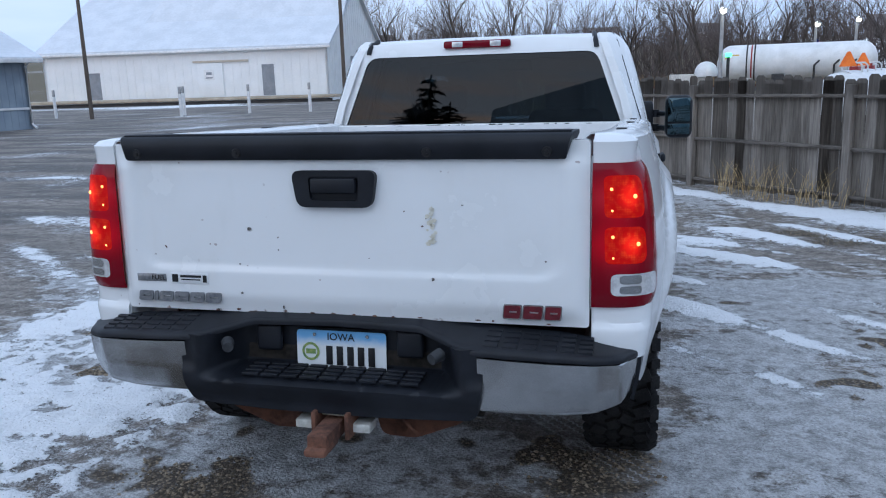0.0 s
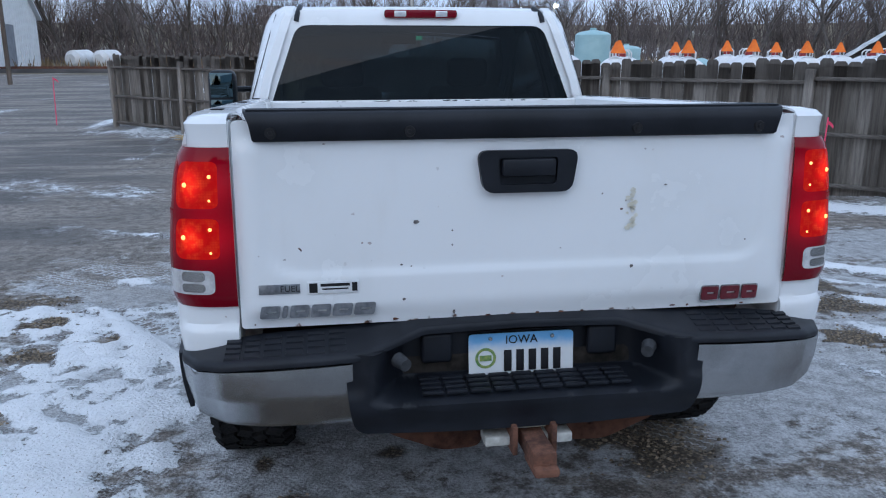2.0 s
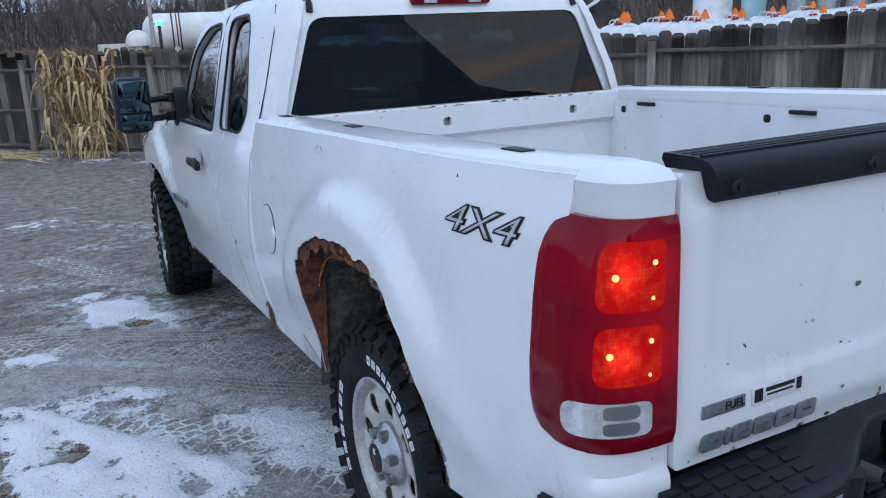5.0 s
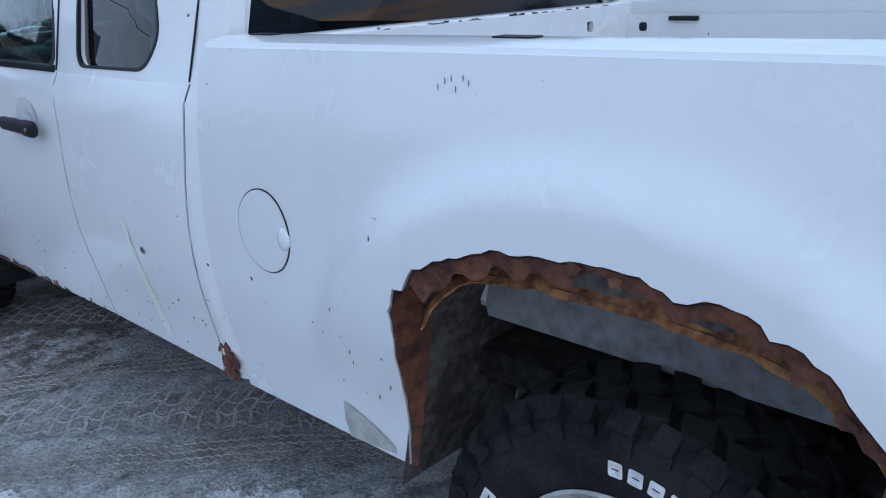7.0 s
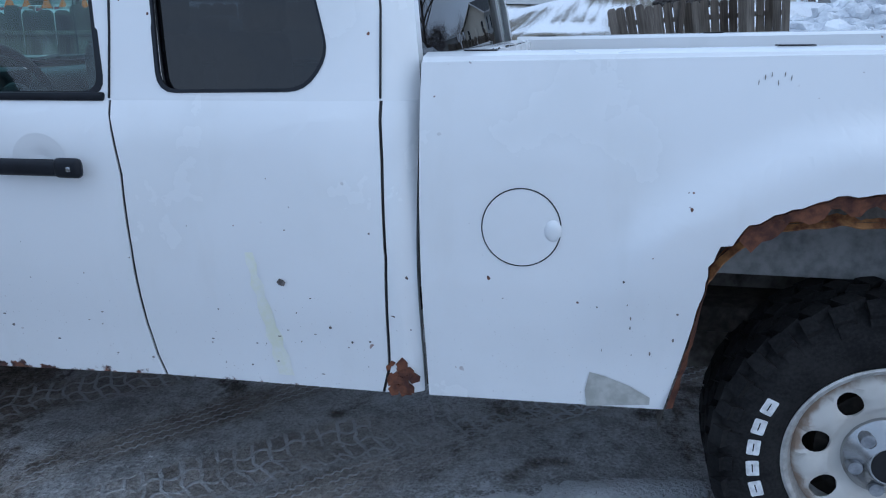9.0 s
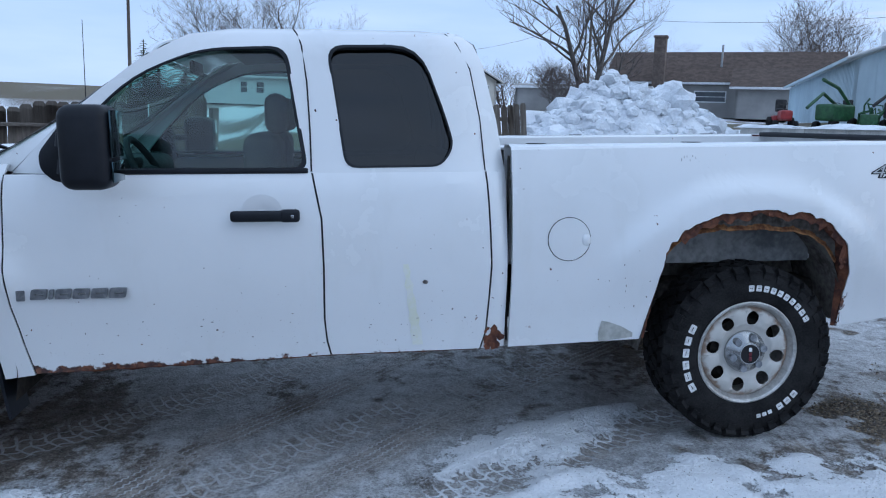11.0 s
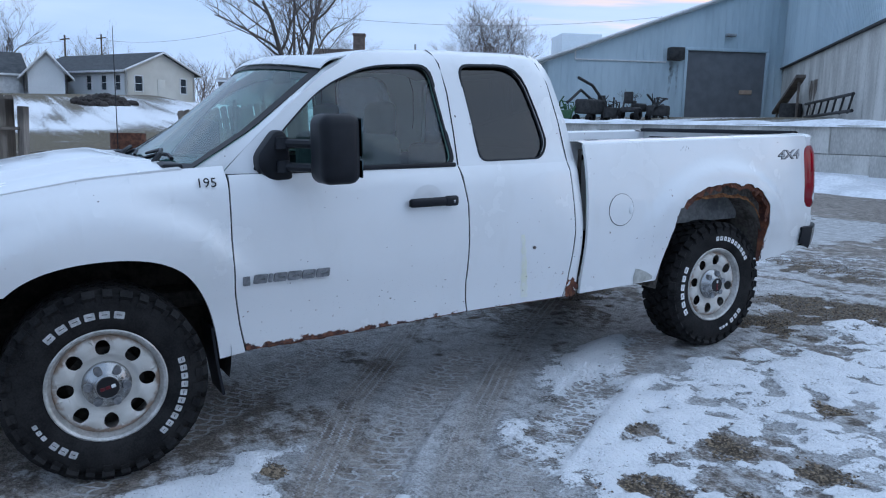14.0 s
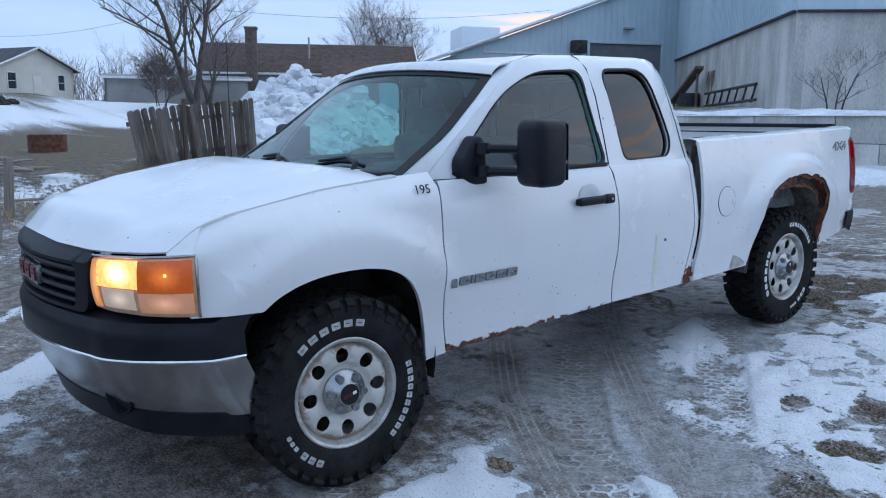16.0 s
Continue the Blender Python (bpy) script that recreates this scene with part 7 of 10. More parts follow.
def wood_mat():
    t = Tree("weathered_fence_wood")
    info = t.t.nodes.new("ShaderNodeObjectInfo")
    x, y, z = t.xyz()
    far = t.node("ShaderNodeCombineXYZ", X=t.math("MULTIPLY", info.outputs["Random"], 37.0), Y=t.math("MULTIPLY", info.outputs["Random"], 91.0))
    own = t.t.nodes.new("ShaderNodeVectorMath")
    t.link(t.co, own.inputs[0])
    t.link(far.outputs[0], own.inputs[1])
    grain = t.noise(38, 5, 0.65, stretch=(1, 1, 0.05), vec=own.outputs[0])
    blot = t.noise(3.2, 4, stretch=(1, 1, 0.4), vec=own.outputs[0])
    tone = t.math("ADD", t.math("MULTIPLY", grain, 0.6), t.math("ADD", t.math("MULTIPLY", blot, 0.35), t.math("MULTIPLY", t.math("SUBTRACT", info.outputs["Random"], 0.5), 0.07)))
    col = t.mix(t.ramp(tone, 0.30, 0.66), (0.150, 0.130, 0.113), (0.35, 0.312, 0.275))
    # damp staining under the tops, where frost melts
    damp = t.math("MULTIPLY", t.ramp(t.math("ADD", z, t.math("MULTIPLY", t.noise(6, 3, stretch=(2, 2, 0.3)), 0.35)), 1.42, 1.60), 0.72)
    col = t.mix(damp, col, (0.055, 0.046, 0.040))
    t.bump(grain, 0.5, 0.006)
    return t.set(Base_Color=col, Roughness=0.92)


WOOD = wood_mat()
# darker rail wood: damp, and toned down against sky light on its tops
WOOD_RAIL = rough_mat("toned_rail_wood", (0.060, 0.050, 0.043), (0.17, 0.148, 0.130), 14, 0.9, bump=0.5, fine=90, stretch=(0.15, 1, 1))
SNOW = rough_mat("packed_snow", (0.56, 0.58, 0.61), (0.82, 0.84, 0.87), 1.4, 0.85, bump=0.6, fine=16, dist=0.05)
SIDING_W = rough_mat("white_siding", (0.72, 0.745, 0.76), (0.79, 0.81, 0.825), 0.7, 0.55, bump=0.05, fine=8)
SIDING_B = rough_mat("pale_blue_metal", (0.46, 0.565, 0.625), (0.58, 0.685, 0.74), 0.5, 0.5, 0.1, bump=0.05, fine=5, stretch=(1, 1, 0.2))
SIDING_G = rough_mat("blue_grey_siding", (0.18, 0.23, 0.29), (0.25, 0.31, 0.37), 1.2, 0.6)
GREY_SIDING = rough_mat("grey_lap_siding", (0.24, 0.235, 0.23), (0.33, 0.32, 0.31), 0.8, 0.7)
CREAM = rough_mat("cream_siding", (0.60, 0.58, 0.52), (0.69, 0.67, 0.61), 0.7, 0.6)
ROOF_SNOW = rough_mat("snowy_roof", (0.56, 0.60, 0.65), (0.66, 0.70, 0.755), 0.6, 0.8, bump=0.2, fine=5, dist=0.02)
SHINGLE_D = rough_mat("dark_shingles", (0.045, 0.050, 0.055), (0.085, 0.090, 0.096), 2.5, 0.9, bump=0.4, fine=20, dist=0.02)
SHINGLE_B = rough_mat("brown_shingles", (0.055, 0.038, 0.030), (0.12, 0.082, 0.064), 2.5, 0.9, bump=0.4, fine=20, dist=0.02)
CONCRETE = rough_mat("stained_concrete", (0.39, 0.38, 0.355), (0.66, 0.645, 0.605), 1.1, 0.9, bump=0.35, fine=26, dist=0.012, stretch=(1, 1, 0.35))
GLASS_D = rough_mat("dark_window_glass", (0.035, 0.045, 0.055), (0.06, 0.07, 0.085), 1, 0.08, bump=0.0)
DOOR_GREY = rough_mat("grey_door_paint", (0.19, 0.21, 0.24), (0.27, 0.29, 0.32), 1.5, 0.55)
TANK_W = rough_mat("white_tank_paint", (0.62, 0.63, 0.63), (0.78, 0.79, 0.80), 1.2, 0.4, bump=0.05, fine=20)
TANK_T = rough_mat("pale_teal_tank", (0.28, 0.46, 0.50), (0.38, 0.57, 0.60), 1.0, 0.5)
ORANGE = rough_mat("orange_reflector", (0.85, 0.16, 0.015), (1.0, 0.24, 0.03), 5, 0.5, bump=0.0)
RED_EDGE = rough_mat("dark_red_edge", (0.28, 0.02, 0.02), (0.40, 0.03, 0.03), 8, 0.5)
POLE = rough_mat("pole_wood", (0.07, 0.055, 0.045), (0.14, 0.115, 0.095), 6, 0.9, stretch=(1, 1, 0.1))
GALV = rough_mat("galvanised_steel", (0.30, 0.31, 0.32), (0.45, 0.46, 0.47), 5, 0.45, 0.7)
BARK = rough_mat("grey_bark", (0.050, 0.042, 0.038), (0.13, 0.112, 0.10), 7, 0.95, bump=0.6, fine=30, dist=0.02, stretch=(1, 1, 0.3))
TWIG = rough_mat("bare_twigs", (0.095, 0.075, 0.070), (0.17, 0.138, 0.128), 2, 0.95, bump=0.0)
STRAW = rough_mat("dry_corn_leaf", (0.32, 0.22, 0.10), (0.64, 0.48, 0.26), 9, 0.9, bump=0.2)
PINK = rough_mat("pink_marker", (0.75, 0.05, 0.12), (0.95, 0.10, 0.20), 5, 0.6)
JUNK_D = rough_mat("dark_machinery", (0.015, 0.015, 0.017), (0.05, 0.048, 0.048), 6, 0.7)
JUNK_R = rough_mat("red_machine_paint", (0.20, 0.012, 0.014), (0.34, 0.03, 0.03), 6, 0.5)
JUNK_G = rough_mat("green_machine_paint", (0.015, 0.06, 0.025), (0.04, 0.13, 0.05), 6, 0.5)
NEEDLE = rough_mat("spruce_needles", (0.010, 0.020, 0.014), (0.030, 0.050, 0.034), 3, 0.95, bump=0.3)
HEAP = rough_mat("dark_soil_heap", (0.022, 0.018, 0.016), (0.055, 0.045, 0.040), 0.5, 0.95, bump=0.5, fine=4, dist=0.1)

# fence: from its end by the lane to its end by the lawn
FA, FB = Vector((-5.22, 16.59, 0)), Vector((7.45, 3.66, 0))
FD = (FB - FA).normalized()
FN = Vector((-FD.y, FD.x, 0))
if FN.y > 0:
    FN = -FN
FROT = pose(0, 0, 0, 0, 0, math.degrees(math.atan2(FD.y, FD.x)))


def fence_place(d, out=0.0, z=0.0):
    p = FA + FD * d + FN * out
    return Matrix.Translation((p.x, p.y, slope(p.y) + z)) @ FROT


FLEN = (FB - FA).length
fence = thing("wooden_fence", "weathered grey board fence with dark damp tops", "fence", kind="structure")
post_d = [0.0, 2.60, 5.10, 7.60, 9.85, 12.40, 15.0, FLEN]
bm = bmesh.new()
box(bm, (0, 0, 0.70), (0.10, 0.10, 1.62), 0.008)
post_me = mesh_of("post", bm, WOOD)
for i, d in enumerate(post_d):
    o = new("post", post_me)
    o.parent = fence
    o.matrix_world = fence_place(d, 0.085, 0.10 * step(0.84, 0.99, d / FLEN)) @ pose(0, 0, 0, random.uniform(-1, 1), random.uniform(-1.5, 1.5), random.uniform(-3, 3))
for a, b in zip(post_d, post_d[1:]):
    for z in (0.12, 0.72, 1.36):
        bm = bmesh.new()
        box(bm, (0, 0, 0), (b - a - 0.02, 0.080, 0.042), 0.004)
        o = part("rail", bm, WOOD_RAIL, fence)
        o.matrix_world = fence_place((a + b) / 2, 0.058, z + random.uniform(-0.012, 0.012)) @ pose(0, 0, 0, 0, random.uniform(-0.4, 0.4), 0)
picket_me = []
for k in range(6):
    bm = bmesh.new()
    h = 1.60 + 0.012 * (k - 3)
    w = 0.0765
    outline(bm, [[(-w, 0.02), (w, 0.02), (w, h - 0.035), (w - 0.03, h), (-w + 0.03, h), (-w, h - 0.035)]])
    mapped(bm, lambda a, b: (a, 0.004 * math.sin(k + 30 * a), b))
    bmesh.ops.solidify(bm, geom=bm.faces[:], thickness=0.018)
    picket_me.append(mesh_of("picket", bm, WOOD))
d = 0.07
while d < FLEN:
    o = new("picket", random.choice(picket_me))
    o.parent = fence
    o.matrix_world = fence_place(d, 0.010 + 0.007 * (len(fence.children) % 2), 0.055 * (1 - d / FLEN) + 0.16 * step(0.84, 0.99, d / FLEN) + random.uniform(-0.012, 0.012)) @ pose(0, 0, 0, random.uniform(-0.4, 0.4), random.uniform(-0.3, 0.3), random.uniform(-1.0, 1.0))
    d += 0.1485 + random.uniform(-0.001, 0.003)


# dry corn stalks by the fence
def corn_stalk(h, seed):
    random.seed(seed)
    st = thing("corn_stalk")
    bm = bmesh.new()
    lean = (random.uniform(-0.16, 0.16), random.uniform(-0.14, 0.10))
    pts = [(lean[0] * h * k / 6 + 0.01 * random.random(), lean[1] * h * (k / 6) ** 1.4, h * k / 6) for k in range(7)]
    tube(bm, pts, [0.013 - 0.0015 * k for k in range(7)], 6)
    part("stalk", bm, STRAW, st)
    bm = bmesh.new()
    for k in range(16):
        f = random.uniform(0.08, 1.0)
        i = min(5, int(f * 6))
        p = Vector(pts[i]).lerp(Vector(pts[i + 1]), f * 6 - i)
        a, ln, w = random.uniform(0, 6.28), random.uniform(0.25, 0.62), random.uniform(0.022, 0.045)
        dx, dy = math.cos(a), math.sin(a)
        prev = None
        for j in range(6):
            q = j / 5
            c = p + Vector((dx * ln * 0.55 * q, dy * ln * 0.55 * q, 0.20 * ln * math.sin(q * 2.2) * 2 - 0.95 * ln * q * q))
            ww = w * (1 - q) ** 0.7 + 0.002
            tw = Vector((-dy, dx, 0.3 * math.sin(k + q * 3))) * ww
            row = (bm.verts.new(c - tw), bm.verts.new(c + tw))
            if prev:
                bm.faces.new((prev[0], prev[1], row[1], row[0]))
            prev = row
    part("leaves", bm, STRAW, st)
    return st


stalks = [corn_stalk(h, 40 + i) for i, h in enumerate((1.72, 1.55, 1.35, 1.62))]
random.seed(5)
first = True
for i in range(17):
    u = random.gauss(0.18, 0.07) if i % 3 == 0 else random.gauss(0.66, 0.16)
    p = FA + FD * (5.70 + 1.45 * u) + FN * random.uniform(0.18, 0.60)
    m = Matrix.Translation((p.x, p.y, slope(p.y) - 0.02)) @ pose(0, 0, 0, random.uniform(-7, 7), random.uniform(-9, 9), random.uniform(0, 360))
    src = stalks[i % 4]
    if i < 4:
        o = src
        o.matrix_world = m
    else:
        o = copy_thing(src, m)
    tagged(o, "dry yellow corn stalk with curled leaves by the fence", "corn stalk", "corn stalks by the fence")
bm = bmesh.new()
for i in range(26):
    p = FA + FD * (5.0 - 1.9 * random.random()) + FN * random.uniform(0.4, 1.1)
    a = math.atan2(FD.y, FD.x) + random.gauss(0, 0.25)
    L = random.uniform(0.6, 1.6)
    z = slope(p.y) + 0.03 + 0.04 * random.random()
    tube(bm, [(p.x, p.y, z), (p.x + L / 2 * math.cos(a), p.y + L / 2 * math.sin(a), z + 0.04 * random.random()), (p.x + L * math.cos(a), p.y + L * math.sin(a), z)], 0.010, 5)
solo("fallen_stalks", bm, STRAW, "fallen dry corn stalks lying at the fence foot", "corn stalks", "stuff")


def weeds(name, spots, label, h=0.5, n=46):
    bm = bmesh.new()
    for cx, cy, r in spots:
        for i in range(n):
            a, q = random.uniform(0, 6.28), r * random.random() ** 0.5
            x, y = cx + q * math.cos(a), cy + q * math.sin(a)
            L = h * random.uniform(0.5, 1.2)
            dx, dy = random.gauss(0, 0.30) * L, random.gauss(0, 0.30) * L
            z = terrain(x, y)
            tube(bm, [(x, y, z), (x + dx * 0.4, y + dy * 0.4, z + L * 0.6), (x + dx, y + dy, z + L)], [0.004, 0.003, 0.0015], 3)
    return solo(name, bm, STRAW, label, "weeds", "stuff", 0)


weeds("dry_weeds", [(2.75, 8.15, 0.5), (3.25, 7.65, 0.45), (2.2, 8.7, 0.3), (8.3, 3.2, 0.5), (4.2, 6.6, 0.3)], "dry straw-coloured weeds at the fence foot", 0.42)

# pink marker stakes
stk = []
for i, (x, y, h) in enumerate(((-6.83, 17.3, 1.15), (5.10, 5.27, 0.99))):
    bm = bmesh.new()
    cyl(bm, (0, 0, 0), (0.0, 0, h), 0.012, 0.009, 8)
    s_ = thing("marker_stake", "thin pink marker stake with a tied ribbon", "marker stake", Matrix.Translation((x, y, terrain(x, y) - 0.02)) @ pose(0, 0, 0, 1, 2, 30 * i), "pink stakes in the yard")
    part("rod", bm, PINK, s_)
    bm = bmesh.new()
    sheet(bm, lambda u, v: (0.012 + 0.11 * u, 0.02 * math.sin(u * 5), h - 0.03 - 0.04 * v - 0.07 * u * u), 6, 1)
    part("ribbon", bm, PINK, s_)


# nurse tanks behind the fence
def nurse_tank():
    nt = thing("nurse_tank")
    bm = bmesh.new()
    prof = [(0.001, -1.55)] + [(0.58 * math.sin(a), -1.22 - 0.33 * math.cos(a)) for a in np.linspace(0.15, 1.57, 7)] + [(0.58 * math.cos(a), 1.22 + 0.33 * math.sin(a)) for a in np.linspace(0, 1.42, 7)] + [(0.001, 1.55)]
    lathe(bm, prof, 28)
    bmesh.ops.rotate(bm, cent=(0, 0, 0), matrix=Matrix.Rotation(radians(90), 3, "Z"), verts=bm.verts)
    bmesh.ops.translate(bm, vec=(0, 0, 1.16), verts=bm.verts)
    part("tank", bm, TANK_W, nt, "white pressure tank")
    bm = bmesh.new()
    sheet(bm, lambda u, v: (0.44 * math.sin((u - 0.5) * 1.9), -1.3 + 2.6 * v, 1.16 + 0.588 * math.cos((u - 0.5) * 1.9) + 0.012 + 0.018 * noise.noise((u * 6, v * 9, 1.0))), 10, 24)
    thick(bm, 0.02)
    part("snow_cap", bm, SNOW, nt)
    for y in (-0.30, 0.30):
        bm = bmesh.new()
        tube(bm, [(-0.22, y, 1.70), (-0.22, y, 1.86), (-0.15, y, 1.93), (0.15, y, 1.93), (0.22, y, 1.86), (0.22, y, 1.70)], 0.022, 7)
        part("guard_hoop", bm, TANK_W, nt)
    bm = bmesh.new()
    box(bm, (0, 0, 1.79), (0.20, 0.34, 0.11), 0.02)
    cyl(bm, (0, 0.1, 1.82), (0, 0.1, 1.93), 0.03)
    part("valve_box", bm, JUNK_R, nt)
    bm = bmesh.new()
    box(bm, (0, 0, 0.50), (0.5, 3.0, 0.10), 0.01)
    box(bm, (0, 0, 0.62), (0.9, 0.1, 0.2), 0.02)
    for y in (-1.1, 1.1):
        cyl(bm, (-0.85, y, 0.35), (0.85, y, 0.35), 0.04)
    part("running_gear", bm, JUNK_D, nt)
    for x in (-0.85, 0.85):
        for y in (-1.1, 1.1):
            bm = bmesh.new()
            lathe(bm, [(0.18, -0.09), (0.32, -0.1), (0.35, -0.05), (0.35, 0.05), (0.32, 0.1), (0.18, 0.09)], 20)
            bmesh.ops.translate(bm, vec=(x, y, 0.35), verts=bm.verts)
            part("wheel", bm, RUBBER, nt)
    bm = bmesh.new()
    outline(bm, [rounded([(-0.20, 0), (0.20, 0), (0.035, 0.345), (-0.035, 0.345)], 0.02, 2)])
    bmesh.ops.solidify(bm, geom=bm.faces[:], thickness=0.006)
    bmesh.ops.transform(bm, matrix=pose(0, -0.75, 1.85, 90, 0, 0), verts=bm.verts)
    tri = part("warning_triangle", bm, ORANGE, nt, "orange slow-vehicle triangle")
    bm = bmesh.new()
    cyl(bm, (0, -0.73, 1.70), (0, -0.73, 1.95), 0.012)
    part("triangle_stem", bm, GALV, tri)
    return nt


NURSE = "white fertiliser nurse tank on wheels with an orange triangle"
tk = nurse_tank()
tanks = [(5.83, 17.64), (7.83, 18.0), (9.95, 18.38), (12.05, 18.76), (14.03, 19.12), (16.67, 19.6), (19.0, 20.0), (21.07, 20.38), (23.5, 20.82), (26.3, 21.33), (29.4, 21.9), (32.9, 22.5)]
tanks += [(x + 1.2, y + 3.6) for x, y in tanks]
for i, (x, y) in enumerate(tanks):
    m = Matrix.Translation((x, y + 0.75, terrain(x, y) - (0.20 if i % 3 else 0.16))) @ pose(0, 0, 0, 0, 0, -24 + random.uniform(-5, 5))
    o = tk if i == 0 else copy_thing(tk, m)
    o.matrix_world = m
    tagged(o, NURSE, "nurse tank", "nurse tanks behind the fence")

# great horizontal storage tank with saddles, pipes and a ladder
st = thing("storage_tank", "long white horizontal gas storage tank on saddles", "storage tank", Matrix.Translation((9.75, 50.9, -0.2)) @ pose(0, 0, 0, 0, 0, -9) @ Matrix.Diagonal((0.90, 0.90, 0.90, 1)))
bm = bmesh.new()
prof = [(0.001, -5.0)] + [(1.25 * math.sin(a), -4.1 - 0.95 * math.cos(a)) for a in np.linspace(0.12, 1.57, 8)] + [(1.25 * math.cos(a), 4.1 + 0.95 * math.sin(a)) for a in np.linspace(0, 1.45, 8)] + [(0.001, 5.05)]
lathe(bm, prof, 36)
bmesh.ops.translate(bm, vec=(0, 0, 2.15), verts=bm.verts)
part("tank_shell", bm, TANK_W, st)
for x in (-2.85, 2.85):
    bm = bmesh.new()
    box(bm, (x, 0, 0.55), (0.4, 2.0, 1.2), 0.03)
    part("saddle", bm, CONCRETE, st)
for i, x in enumerate((-3.05, -2.75, -2.55)):
    bm = bmesh.new()
    lathe(bm, [(1.256, x - 0.05), (1.256, x + 0.05)], 36)
    bmesh.ops.translate(bm, vec=(0, 0, 2.15), verts=bm.verts)
    part("tank_stripe", bm, JUNK_D if i != 1 else JUNK_R, st)
bm = bmesh.new()
box(bm, (-4.0, -1.12, 2.55), (0.9, 0.02, 0.42), 0.0, pose(0, 0, 0, 0, 0, 0))
part("tank_emblem", bm, rough_mat("yellow_emblem", (0.55, 0.36, 0.05), (0.75, 0.52, 0.10), 3, 0.5), st, "yellow and white emblem")
bm = bmesh.new()
for x in (1.2, 2.4, 3.4):
    tube(bm, [(x, -1.35, 0.0), (x, -1.35, 1.9), (x + 0.3, -1.2, 2.2)], 0.07, 8)
box(bm, (2.4, -1.5, 0.6), (3.2, 0.1, 0.08), 0.01)
box(bm, (-1.0, -1.6, 0.8), (0.8, 0.5, 1.2), 0.05)
part("pipework", bm, JUNK_D, st)
bm = bmesh.new()
box(bm, (-6.6, -2.0, 0.85), (2.2, 1.2, 1.5), 0.04)
solo("concrete_box", bm, CONCRETE, "pale concrete pit box beside the tank", "concrete box", m=Matrix.Translation((9.9, 48.0, -0.4)))
bm = bmesh.new()
r = bmesh.ops.create_uvsphere(bm, u_segments=20, v_segments=10, radius=0.65)
for v in bm.verts:
    v.co.z = max(v.co.z, -0.2)
solo("white_dome", bm, TANK_W, "small white domed cover on the pit box", "dome", m=Matrix.Translation((4.2, 45.6, 1.25)))


def lamp_post(x, y, h, lit, colour=(1.0, 0.95, 0.75)):
    lp = thing("yard_lamp", "tall yard lamp pole, lit at dusk" if lit else "lamp pole", "lamp post", Matrix.Translation((x, y, terrain(x, y) - 0.05)), "lit yard lamps")
    b = bmesh.new()
    cyl(b, (0, 0, 0), (0, 0, h), 0.13, 0.09, 10)
    part("pole", b, GALV, lp)
    b = bmesh.new()
    box(b, (0, -0.35, h), (0.22, 0.7, 0.14), 0.05)
    hd = part("lamp_head", b, GALV, lp)
    b = bmesh.new()
    bmesh.ops.create_uvsphere(b, u_segments=12, v_segments=8, radius=0.17)
    bmesh.ops.translate(b, vec=(0, -0.5, h - 0.08), verts=b.verts)
    part("lit_globe", b, glow_mat("lamp_glow", colour, 14.0), hd, "glowing globe")
    return lp


for x, y, h in ((4.87, 44.6, 4.9), (12.5, 60.0, 4.65), (15.6, 62.0, 4.95), (17.4, 58.4, 5.1)):
    lamp_post(x, y, h, True)
# limp flags on two of the lamp poles
t = Tree("flag_cloth")
_x, _y, _z = t.xyz()
bands = t.math("GREATER_THAN", t.math("SINE", t.math("MULTIPLY", _x, 52.0)), 0.0)
cloth = t.mix(bands, (0.62, 0.60, 0.60), (0.50, 0.03, 0.05))
FLAG = t.set(Base_Color=t.mix(t.math("MULTIPLY", t.math("GREATER_THAN", _z, 0.75), t.math("LESS_THAN", _x, 0.26)), cloth, (0.03, 0.05, 0.16)), Roughness=0.8)
for x, y, z in ((12.5, 60.0, 2.1), (17.4, 58.4, 2.3)):
    bm = bmesh.new()
    sheet(bm, lambda u, v: (0.10 + 0.46 * u * (1 - 0.35 * (1 - v)), 0.07 * math.sin(u * 11 + 2 * v) * (0.4 + u), 1.25 * v - 0.45 * u * (0.5 + 0.5 * v)), 20, 10)
    thick(bm, 0.006)
    solo("flag", bm, FLAG, "limp red, white and blue flag hanging on a lamp pole", "flag", m=Matrix.Translation((x, y - 0.02, z)), group="flags on the lamp poles")

bm = bmesh.new()
cyl(bm, (0, 0, 0), (0, 0, 2.4), 0.09, 0.09, 10)
gp = thing("signal_post", "dark post with a small green light", "post", Matrix.Translation((5.3, 44.9, -0.25)))
part("post", bm, JUNK_D, gp)
bm = bmesh.new()
box(bm, (0.0, -0.1, 2.45), (0.35, 0.2, 0.22), 0.03)
part("green_light", bm, glow_mat("green_glow", (0.1, 1.0, 0.45), 3.0), gp)

# upright tanks further along the row
def upright_tank(x, y, r, h, mt, label, ribs=0):
    ut = thing("upright_tank", label, "tank", Matrix.Translation((x, y, terrain(x, y) - 0.1)))
    b = bmesh.new()
    rings = [(r, 0), (r, h * 0.02)] + [(r + (0.03 * r if k % 2 else 0), h * (0.05 + 0.88 * k / max(1, ribs))) for k in range(ribs + 1)] + [(r, h * 0.95), (r * 0.8, h), (0.001, h * 1.05)]
    sheet(b, lambda u, v: _up_at(rings, u, v), 28, len(rings) - 1, wrap=True)
    part("shell", b, mt, ut)
    b = bmesh.new()
    cyl(b, (0, 0, h * 1.0), (0, 0, h * 1.08), r * 0.18, r * 0.18, 14)
    part("lid", b, mt, ut)
    return ut


def _up_at(rings, u, v):
    r, z = rings[round(v * (len(rings) - 1))]
    return (r * math.cos(u * 6.2831853), r * math.sin(u * 6.2831853), z)


